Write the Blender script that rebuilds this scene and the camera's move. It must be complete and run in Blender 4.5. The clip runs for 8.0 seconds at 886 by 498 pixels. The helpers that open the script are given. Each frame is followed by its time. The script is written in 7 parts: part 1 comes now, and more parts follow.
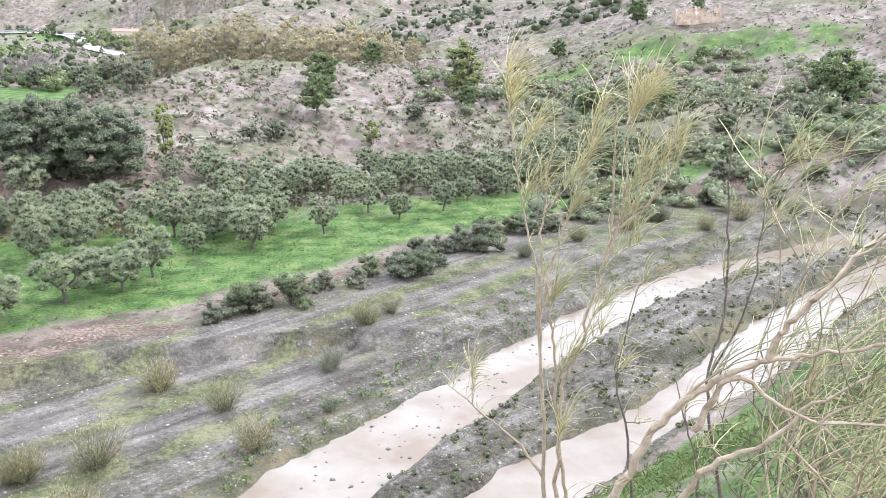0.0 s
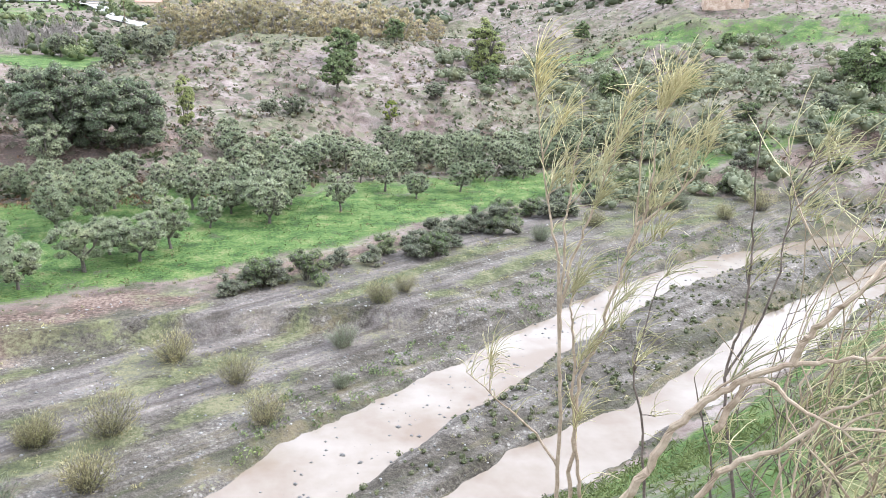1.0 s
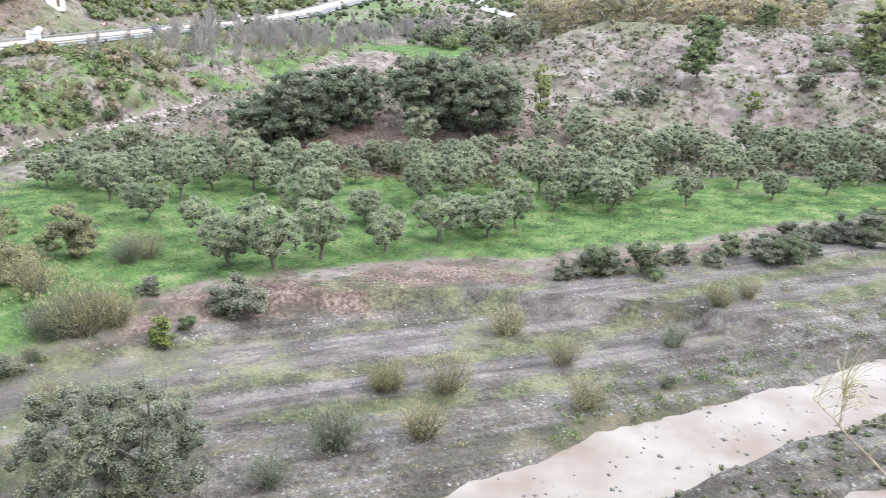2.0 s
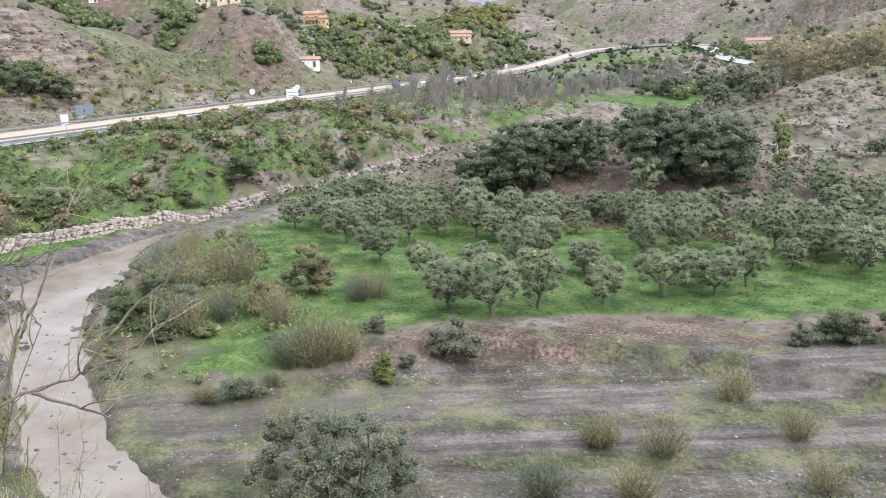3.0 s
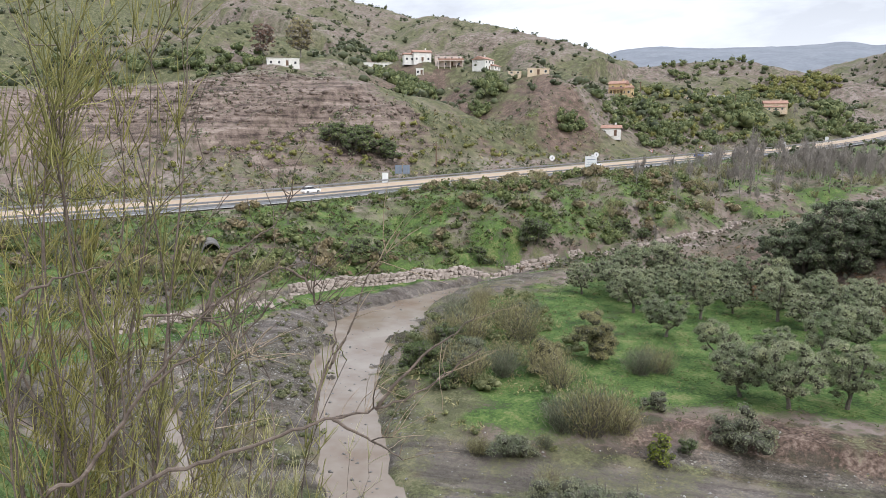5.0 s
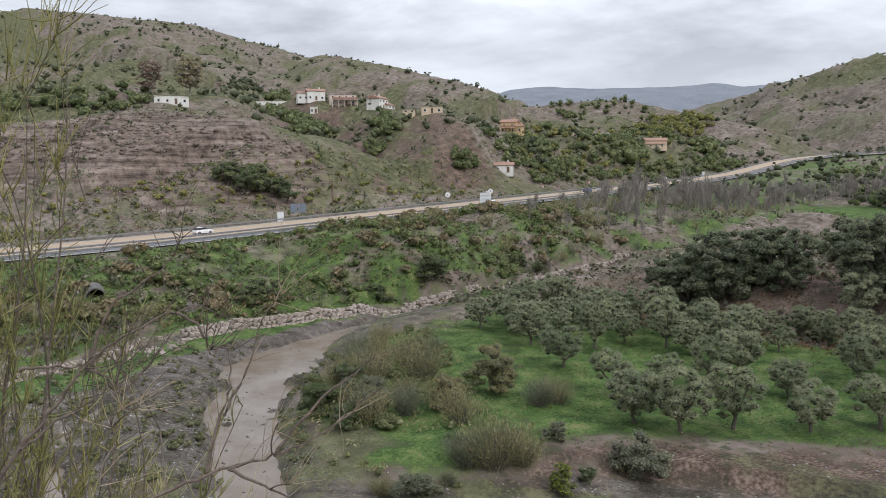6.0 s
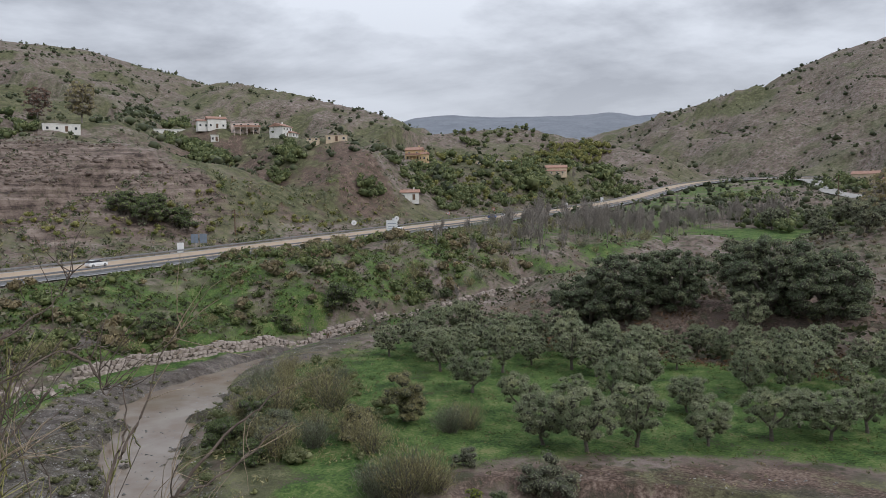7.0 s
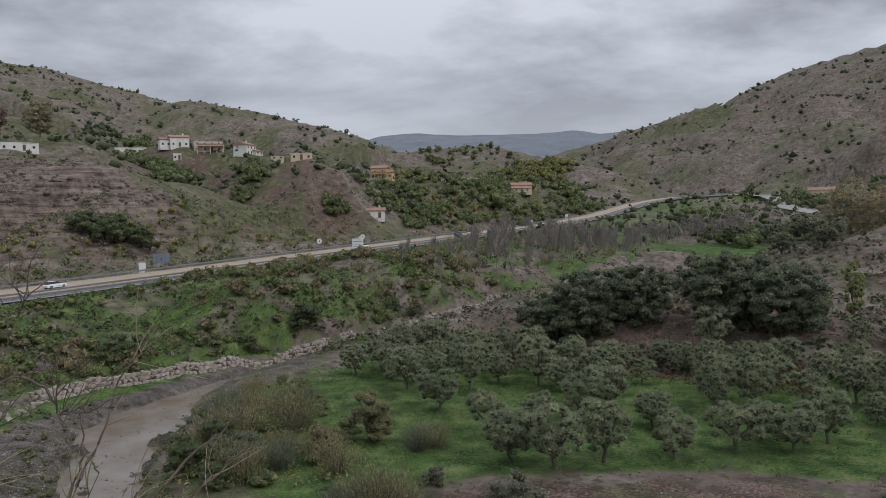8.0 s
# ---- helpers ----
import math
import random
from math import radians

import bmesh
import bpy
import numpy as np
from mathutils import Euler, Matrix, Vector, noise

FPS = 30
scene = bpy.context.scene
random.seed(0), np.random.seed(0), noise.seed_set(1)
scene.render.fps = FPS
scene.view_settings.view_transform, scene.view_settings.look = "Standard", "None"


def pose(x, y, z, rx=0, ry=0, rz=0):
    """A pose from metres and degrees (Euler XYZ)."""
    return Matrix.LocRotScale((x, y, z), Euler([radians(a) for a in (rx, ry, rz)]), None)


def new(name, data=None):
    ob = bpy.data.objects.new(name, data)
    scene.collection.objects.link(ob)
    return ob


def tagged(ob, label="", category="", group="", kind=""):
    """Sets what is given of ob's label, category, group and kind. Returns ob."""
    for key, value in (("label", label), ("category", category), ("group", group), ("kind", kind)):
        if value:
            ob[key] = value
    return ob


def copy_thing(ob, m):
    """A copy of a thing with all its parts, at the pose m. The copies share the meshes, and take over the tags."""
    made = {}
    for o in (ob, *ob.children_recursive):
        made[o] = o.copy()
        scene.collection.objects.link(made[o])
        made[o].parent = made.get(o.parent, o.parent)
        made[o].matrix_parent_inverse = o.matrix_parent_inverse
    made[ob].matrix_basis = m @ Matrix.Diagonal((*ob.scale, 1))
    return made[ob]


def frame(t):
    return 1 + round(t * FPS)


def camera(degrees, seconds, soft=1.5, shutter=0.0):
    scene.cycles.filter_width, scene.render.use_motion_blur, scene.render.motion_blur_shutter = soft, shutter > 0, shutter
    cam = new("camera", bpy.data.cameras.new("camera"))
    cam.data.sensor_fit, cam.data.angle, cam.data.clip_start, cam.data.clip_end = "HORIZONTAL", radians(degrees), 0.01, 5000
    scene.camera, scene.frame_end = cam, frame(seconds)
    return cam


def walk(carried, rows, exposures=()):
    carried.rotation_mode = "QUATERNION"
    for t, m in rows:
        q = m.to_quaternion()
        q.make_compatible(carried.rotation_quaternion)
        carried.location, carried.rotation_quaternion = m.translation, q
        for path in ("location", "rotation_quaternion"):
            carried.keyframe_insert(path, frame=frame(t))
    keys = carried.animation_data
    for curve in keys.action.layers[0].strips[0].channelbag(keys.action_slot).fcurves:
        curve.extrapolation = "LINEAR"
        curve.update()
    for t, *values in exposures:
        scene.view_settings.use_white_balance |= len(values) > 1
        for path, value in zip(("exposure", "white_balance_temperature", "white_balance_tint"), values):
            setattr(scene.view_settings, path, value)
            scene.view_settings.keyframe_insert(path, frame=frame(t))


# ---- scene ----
# ---------------------------------------------------------------- camera
cam = camera(59.57, 8.0, soft=0.8, shutter=0.15)
EYE = (0.0, 0.0, 22.0)
# seconds, yaw, pitch, roll
TURNS = [(0.0, -14.77, -14.21, 0.28), (0.5, -13.50, -13.97, 0.34), (1.0, -13.63, -15.68, 1.85), (1.4, -3.24, -16.33, 1.23),
         (1.5, -0.16, -16.54, 1.19), (2.0, 12.01, -17.01, 0.62), (2.2, 16.36, -16.58, -0.33), (3.3, 32.68, -12.29, -0.43),
         (3.5, 35.79, -11.92, -0.04), (4.0, 44.31, -10.74, -0.18), (4.2, 46.95, -10.49, 0.05), (5.3, 49.80, -7.50, 0.43),
         (5.5, 47.27, -6.89, 0.15), (6.0, 42.37, -5.52, -0.41), (6.5, 37.79, -4.28, -0.61), (7.0, 35.46, -3.58, -0.96),
         (7.5, 33.25, -2.55, -1.01), (8.0, 32.93, -2.32, -1.30)]


# how the hand sways: seconds, x, y, z
SWAY = [(0.0, 0.058, -0.014, -0.04), (0.5, 0.0, 0.0, 0.0), (1.0, 0.028, -0.007, -0.01), (1.5, 0.028, -0.004, 0.0), (2.2, 0.015, 0.0, 0.0), (3.5, 0.0, 0.0, 0.0), (5.5, 0.0, 0.0, 0.0), (8.0, 0.012, 0.01, 0.01)]


def handheld(t, yaw, pitch, roll):
    sway = [float(np.interp(t, [w[0] for w in SWAY], [w[k] for w in SWAY])) for k in (1, 2, 3)]
    return Matrix.Translation(Vector(EYE) + Vector(sway)) @ pose(0, 0, 0, 0, 0, yaw) @ pose(0, 0, 0, 90 + pitch) @ pose(0, 0, 0, 0, 0, roll)


EXPOSURES = [(0.0, 1.54, 5800, 11), (1.0, 1.50, 5800, 11), (2.0, 1.42, 5750, 11), (3.5, 0.70, 6050, 11), (4.0, 0.60, 6100, 11), (5.5, 0.25, 6250, 11), (6.5, -0.26, 6150, 11), (7.0, -0.40, 6150, 11), (7.5, -0.74, 6100, 11), (8.0, -0.70, 6100, 11)]
walk(cam, [(t, handheld(t, y, p, r)) for t, y, p, r in TURNS], EXPOSURES)

# ---------------------------------------------------------------- light
SUN_YAW, SUN_ELEVATION = 82.0, 40.0
world = bpy.data.worlds.new("overcast_sky")
scene.world = world
world.use_nodes = True
wn, wl = world.node_tree.nodes, world.node_tree.links
wn.clear()
sky = wn.new("ShaderNodeTexSky")
sky.sky_type, sky.sun_disc = "NISHITA", False
sky.sun_elevation, sky.sun_rotation = radians(SUN_ELEVATION), radians(180 - SUN_YAW)
sky.air_density, sky.dust_density = 1.2, 3.0
sky_low = wn.new("ShaderNodeMix")
sky_low.data_type, sky_low.blend_type = "RGBA", "MULTIPLY"
sky_low.inputs[0].default_value = 1.0
sky_low.inputs[7].default_value = (0.07, 0.07, 0.07, 1)
wl.new(sky.outputs[0], sky_low.inputs[6])
coord = wn.new("ShaderNodeTexCoord")
# clouds lie on a layer overhead: divide the direction by its height
split = wn.new("ShaderNodeSeparateXYZ")
wl.new(coord.outputs["Generated"], split.inputs[0])
lift = wn.new("ShaderNodeMath")
lift.operation = "ADD"
lift.inputs[1].default_value = 0.17
raised = wn.new("ShaderNodeMath")
raised.operation = "MAXIMUM"
raised.inputs[1].default_value = 0.0
wl.new(split.outputs[2], raised.inputs[0])
wl.new(raised.outputs[0], lift.inputs[0])
plan_x, plan_y = wn.new("ShaderNodeMath"), wn.new("ShaderNodeMath")
plan = wn.new("ShaderNodeCombineXYZ")
for node, k in ((plan_x, 0), (plan_y, 1)):
    node.operation = "DIVIDE"
    wl.new(split.outputs[k], node.inputs[0])
    wl.new(lift.outputs[0], node.inputs[1])
    wl.new(node.outputs[0], plan.inputs[k])
cloud = wn.new("ShaderNodeTexNoise")
cloud.inputs["Scale"].default_value, cloud.inputs["Detail"].default_value = 0.8, 8.0
cloud.inputs["Roughness"].default_value, cloud.inputs["Distortion"].default_value = 0.56, 0.15
wl.new(plan.outputs[0], cloud.inputs["Vector"])
cloud_ramp = wn.new("ShaderNodeValToRGB")
cloud_ramp.color_ramp.elements[0].position, cloud_ramp.color_ramp.elements[0].color = 0.41, (1.0, 1.03, 1.08, 1)
cloud_ramp.color_ramp.elements[1].position, cloud_ramp.color_ramp.elements[1].color = 0.60, (0.37, 0.385, 0.43, 1)
wl.new(cloud.outputs[0], cloud_ramp.inputs[0])
# brighter gap low over the far ridge
low = wn.new("ShaderNodeMapRange")
low.inputs[1].default_value, low.inputs[2].default_value = 0.10, 0.24
low.inputs[3].default_value, low.inputs[4].default_value = 0.65, 0.0
wl.new(split.outputs[2], low.inputs[0])
gap = wn.new("ShaderNodeMix")
gap.data_type = "RGBA"
gap.inputs[7].default_value = (0.92, 0.95, 1.0, 1)
wl.new(low.outputs[0], gap.inputs[0])
wl.new(cloud_ramp.outputs[0], gap.inputs[6])
veil = wn.new("ShaderNodeMix")
veil.data_type = "RGBA"
veil.inputs[0].default_value = 0.92
wl.new(sky_low.outputs[2], veil.inputs[6])
wl.new(gap.outputs[2], veil.inputs[7])
back = wn.new("ShaderNodeBackground")
# an overcast sky is brighter overhead than at the horizon
crown_light = wn.new("ShaderNodeMath")
crown_light.operation = "MULTIPLY_ADD"
crown_light.inputs[1].default_value, crown_light.inputs[2].default_value = 1.15, 0.84
wl.new(raised.outputs[0], crown_light.inputs[0])
wl.new(crown_light.outputs[0], back.inputs[1])
wout = wn.new("ShaderNodeOutputWorld")
wl.new(veil.outputs[2], back.inputs[0])
wl.new(back.outputs[0], wout.inputs[0])

sun = new("sun", bpy.data.lights.new("sun", "SUN"))
sun.data.energy, sun.data.angle, sun.data.color = 1.5, radians(25), (1.0, 0.96, 0.90)
sun.matrix_world = pose(0, 0, 60, 90 - SUN_ELEVATION, 0, SUN_YAW)


# ---------------------------------------------------------------- materials
def shader(name):
    """A new material with its principled node, nodes and links."""
    m = bpy.data.materials.new(name)
    m.use_nodes = True
    n, l = m.node_tree.nodes, m.node_tree.links
    return m, n, l, n["Principled BSDF"]


def add_noise(n, l, scale, detail=4.0, rough=0.55, vector=None):
    node = n.new("ShaderNodeTexNoise")
    node.inputs["Scale"].default_value, node.inputs["Detail"].default_value = scale, detail
    node.inputs["Roughness"].default_value = rough
    if vector is None:
        tc = n.new("ShaderNodeTexCoord")
        vector = tc.outputs["Object"]
    l.new(vector, node.inputs["Vector"])
    return node.outputs[0]


def add_ramp(n, l, value, stops):
    node = n.new("ShaderNodeValToRGB")
    e = node.color_ramp.elements
    while len(e) < len(stops):
        e.new(0.5)
    for k, (p, c) in enumerate(stops):
        e[k].position, e[k].color = p, (*c, 1)
    l.new(value, node.inputs[0])
    return node.outputs[0]


def add_mix(n, l, factor, a, b, blend="MIX"):
    node = n.new("ShaderNodeMix")
    node.data_type, node.blend_type = "RGBA", blend
    for socket, v in ((node.inputs[0], factor), (node.inputs[6], a), (node.inputs[7], b)):
        if isinstance(v, (int, float)):
            socket.default_value = v
        elif isinstance(v, tuple):
            socket.default_value = (*v, 1)
        else:
            l.new(v, socket)
    return node.outputs[2]


def add_math(n, l, op, a, b=0.0, clamp=False):
    node = n.new("ShaderNodeMath")
    node.operation, node.use_clamp = op, clamp
    for socket, v in ((node.inputs[0], a), (node.inputs[1], b)):
        if isinstance(v, (int, float)):
            socket.default_value = v
        else:
            l.new(v, socket)
    return node.outputs[0]


def add_bump(n, l, bsdf, height, strength, distance):
    node = n.new("ShaderNodeBump")
    node.inputs["Strength"].default_value, node.inputs["Distance"].default_value = strength, distance
    l.new(height, node.inputs["Height"])
    l.new(node.outputs[0], bsdf.inputs["Normal"])


def attribute(n, name):
    node = n.new("ShaderNodeAttribute")
    node.attribute_name = name
    return node


def mottled(name, dark, light, scale, rough=0.85, bump=0.0, detail=5.0, spread=(0.35, 0.65), metal=0.0, fine=6.0):
    """A surface whose colour wanders between two tones at two scales."""
    m, n, l, b = shader(name)
    tc = n.new("ShaderNodeTexCoord").outputs["Object"]
    big, small = add_noise(n, l, scale, detail, vector=tc), add_noise(n, l, scale * fine, 3.0, vector=tc)
    both = add_math(n, l, "ADD", add_math(n, l, "MULTIPLY", big, 0.6), add_math(n, l, "MULTIPLY", small, 0.4))
    l.new(add_ramp(n, l, both, [(spread[0], dark), (spread[1], light)]), b.inputs["Base Color"])
    b.inputs["Roughness"].default_value, b.inputs["Metallic"].default_value = rough, metal
    if bump:
        add_bump(n, l, b, small, 0.6, bump)
    return m


def leafy(name, dark, light, under=0.35, gloss=0.55):
    """Foliage: tone varies from leaf to leaf and from plant to plant; a little light comes through."""
    m, n, l, b = shader(name)
    geo = n.new("ShaderNodeNewGeometry")
    info = n.new("ShaderNodeObjectInfo")
    mid = tuple((p + q) / 2 for p, q in zip(dark, light))
    leaf = add_ramp(n, l, geo.outputs["Random Per Island"], [(0.0, dark), (0.55, mid), (1.0, light)])
    tone = add_ramp(n, l, info.outputs["Random"], [(0.0, (0.82, 0.84, 0.78)), (1.0, (1.14, 1.10, 1.05))])
    patch = add_ramp(n, l, add_noise(n, l, 0.45, 2.0), [(0.36, (0.78, 0.84, 0.80)), (0.52, (1.0, 1.0, 1.0)), (0.66, (1.15, 1.12, 1.0))])
    leaf = add_mix(n, l, 1.0, leaf, patch, "MULTIPLY")
    l.new(add_mix(n, l, 1.0, leaf, tone, "MULTIPLY"), b.inputs["Base Color"])
    b.inputs["Roughness"].default_value = gloss
    b.inputs["Specular IOR Level"].default_value = 0.15
    thin = n.new("ShaderNodeBsdfTranslucent")
    l.new(leaf, thin.inputs[0])
    both = n.new("ShaderNodeMixShader")
    both.inputs[0].default_value = under
    l.new(b.outputs[0], both.inputs[1])
    l.new(thin.outputs[0], both.inputs[2])
    l.new(both.outputs[0], n["Material Output"].inputs[0])
    return m


def plain(name, colour, rough=0.7, metal=0.0):
    return mottled(name, tuple(c * 0.86 for c in colour), tuple(min(1, c * 1.1) for c in colour), 1.3, rough, metal=metal)


# ---------------------------------------------------------------- the lie of the land
def lattice(ix, iy, seed):
    h = (ix * 374761393 + iy * 668265263 + seed * 974711) & 0xFFFFFFFF
    h = ((h ^ (h >> 13)) * 1274126177) & 0xFFFFFFFF
    return ((h ^ (h >> 16)) & 0xFFFF) / 65535.0


def vnoise(x, y, seed=0):
    ix, iy = np.floor(x).astype(np.int64), np.floor(y).astype(np.int64)
    fx, fy = x - ix, y - iy
    fx, fy = fx * fx * (3 - 2 * fx), fy * fy * (3 - 2 * fy)
    a, b = lattice(ix, iy, seed), lattice(ix + 1, iy, seed)
    c, d = lattice(ix, iy + 1, seed), lattice(ix + 1, iy + 1, seed)
    return (a + (b - a) * fx) * (1 - fy) + (c + (d - c) * fx) * fy


def fbm(x, y, size, octaves=4, seed=0):
    """Noise between -1 and 1, with features of that size in metres."""
    total, amp, norm = 0.0, 1.0, 0.0
    for k in range(octaves):
        total = total + amp * (2 * vnoise(x / size + 17.3 * k, y / size - 9.1 * k, seed + k) - 1)
        norm += amp
        amp, size = amp * 0.5, size * 0.5
    return total / norm


def step(a, b, v):
    u = np.clip((v - a) / (b - a), 0, 1)
    return u * u * (3 - 2 * u)


def along(pts, x, y):
    """Distance to a line of points, the further numbers of its points there, and on which side (positive: right of its run)."""
    pts = np.array(pts, float)
    best = np.full(np.shape(x), 1e9)
    side = np.zeros(np.shape(x))
    extra = [np.zeros(np.shape(x)) for _ in range(pts.shape[1] - 2)]
    for p, q in zip(pts[:-1], pts[1:]):
        dx, dy = q[0] - p[0], q[1] - p[1]
        u = np.clip(((x - p[0]) * dx + (y - p[1]) * dy) / (dx * dx + dy * dy), 0, 1)
        d = np.hypot(x - p[0] - u * dx, y - p[1] - u * dy)
        near = d < best
        best = np.where(near, d, best)
        s = (x - p[0]) * dy - (y - p[1]) * dx
        side = np.where(near, np.sign(s), side)
        for k in range(len(extra)):
            extra[k] = np.where(near, p[2 + k] + u * (q[2 + k] - p[2 + k]), extra[k])
    return (best, side, *extra)


# ridge lines: how wide their flanks reach, how these fall off, and the crest
RIDGES = {
    "hill_far_west": (700, 1.2, [(-897, -78, 157), (-891, 125, 173), (-922, 230, 174), (-940, 342, 211), (-905, 533, 213), (-870, 587, 194), (-867, 677, 182), (-863, 834, 159)]),
    "hill_west": (350, 1.15, [(-788, 616, 161), (-573, 484, 135), (-527, 491, 124), (-469, 492, 108), (-420, 496, 96), (-397, 502, 88), (-376, 518, 73), (-327, 503, 53)]),
    "scree_spur": (105, 0.8, [(-286, 50, 37), (-282, 103, 41), (-244, 127, 44), (-221, 141, 42), (-208, 147, 39), (-196, 147, 33)]),
    "house_terrace": (120, 1.0, [(-348, 93, 53), (-306, 149, 56), (-293, 183, 56), (-497, 336, 96)]),
    "hamlet_terrace": (85, 1.0, [(-260, 255, 52), (-272, 253, 55), (-291, 248, 57), (-301, 239, 59), (-324, 232, 59), (-380, 300, 74)]),
    "brown_spur": (95, 0.95, [(-315, 278, 62), (-252, 243, 51), (-217, 235, 48), (-194, 228, 41), (-172, 221, 32), (-161, 215, 25)]),
    "villa_shoulder": (170, 1.1, [(-361, 374, 71), (-246, 315, 47), (-229, 328, 44), (-221, 369, 42), (-202, 413, 42), (-187, 464, 39)]),
    "hill_mid": (200, 1.2, [(-379, 516, 77), (-340, 589, 85), (-289, 593, 73), (-205, 564, 53), (-167, 514, 33)]),
    "hill_east": (450, 1.1, [(-651, 1462, 151), (-475, 1264, 150), (-317, 1105, 159), (-232, 1075, 167), (-188, 1064, 172), (-159, 1038, 192), (-52, 999, 206), (83, 946, 224), (233, 869, 230), (636, 636, 230)]),
    "east_spur": (190, 1.2, [(10, 680, 118), (-22, 650, 92), (-46, 628, 68), (-66, 624, 46)]),
    "slope_east": (270, 1.1, [(112, 528, 43), (138, 481, 51), (180, 445, 61), (225, 390, 69), (297, 297, 77)]),
    "knoll": (58, 0.9, [(-29, 162, 10), (-18, 174, 15), (-10, 185, 18), (-2, 190, 20), (19, 194, 20), (38, 196, 19), (71, 203, 15), (89, 210, 12)]),
    "scree_bank": (60, 0.8, [(109, 214, 15), (123, 189, 19), (132, 157, 19), (149, 125, 19)]),
}
# near edge of the main road: x, y, z; it runs north, then swings east up the valley
ROAD = [(-128, -160, 4.0), (-133, -60, 6.0), (-135, 20, 8.2), (-134.5, 68, 9.0), (-138, 120, 10.4), (-141, 169, 12.0), (-145, 250, 14.4), (-147, 329, 16.8),
        (-150, 400, 20.5), (-156, 450, 24.0), (-160, 500, 28.0), (-155, 545, 31.5), (-140, 580, 33.5), (-120, 600, 34.0), (-90, 612, 33.0)]
ROAD_WIDTH = 15.0
RIVER = [(-150, 150, 2.5), (-112, 128, 2.5), (-95, 100, 1.0), (-91, 78, 1.4), (-87, 66, 3.8), (-81.5, 57, 6.2), (-74, 48.7, 5.2), (-67.7, 43.2, 3.6), (-59.5, 38.3, 3.2), (-51.7, 33.6, 2.8), (-44, 28.6, 2.6), (-26, 23.5, 2.6), (-10, 27.8, 3.2), (-2, 34, 3.6),
         (3, 39.6, 3.4), (9, 44.8, 2.9), (16, 50.2, 2.7), (23, 56, 2.6), (31, 62.5, 2.7), (41, 69, 2.6), (52, 74.5, 2.5), (64, 78, 2.5), (90, 86, 4), (140, 98, 5)]
SIDE_CHANNEL = [(4, 31, 1.0), (14.5, 36.5, 2.6), (21, 39.8, 2.3), (26, 42.9, 2.1), (32.5, 46.3, 2.4), (40.5, 51.5, 3.2), (53, 59.6, 2.6), (72, 71, 2.4), (90, 80, 2.2)]
BRAID = [(-46, 18.5, 0.8), (-53, 20, 0.9), (-62, 22.5, 0.75), (-71, 26.5, 0.75), (-78, 33, 0.6), (-84, 38, 0.6)]
TERRACE = [(-92, 150), (-86, 112), (-79, 82), (-71, 60), (-61, 47), (-52, 40.5), (-44, 38.5), (-38, 42), (-33, 49), (-28, 55.5), (-21, 59.5), (-13, 64), (-4, 66.5), (8, 75), (26, 88), (45, 97), (75, 106), (130, 116)]
BANK_FOOT = [(-180, 4), (-110, 10), (-62, 14), (-45, 17), (-28, 20), (-12, 23), (0, 28), (14, 33), (24, 38.5), (34, 45), (42, 48), (55, 56), (80, 67), (130, 80), (200, 84)]
WALL = [(-84, 12), (-89, 27), (-93.5, 40), (-95.5, 52), (-97, 62), (-96, 78), (-95, 90), (-92.5, 111), (-84, 150), (-78, 200), (-84, 300), (-104, 400), (-110, 480)]


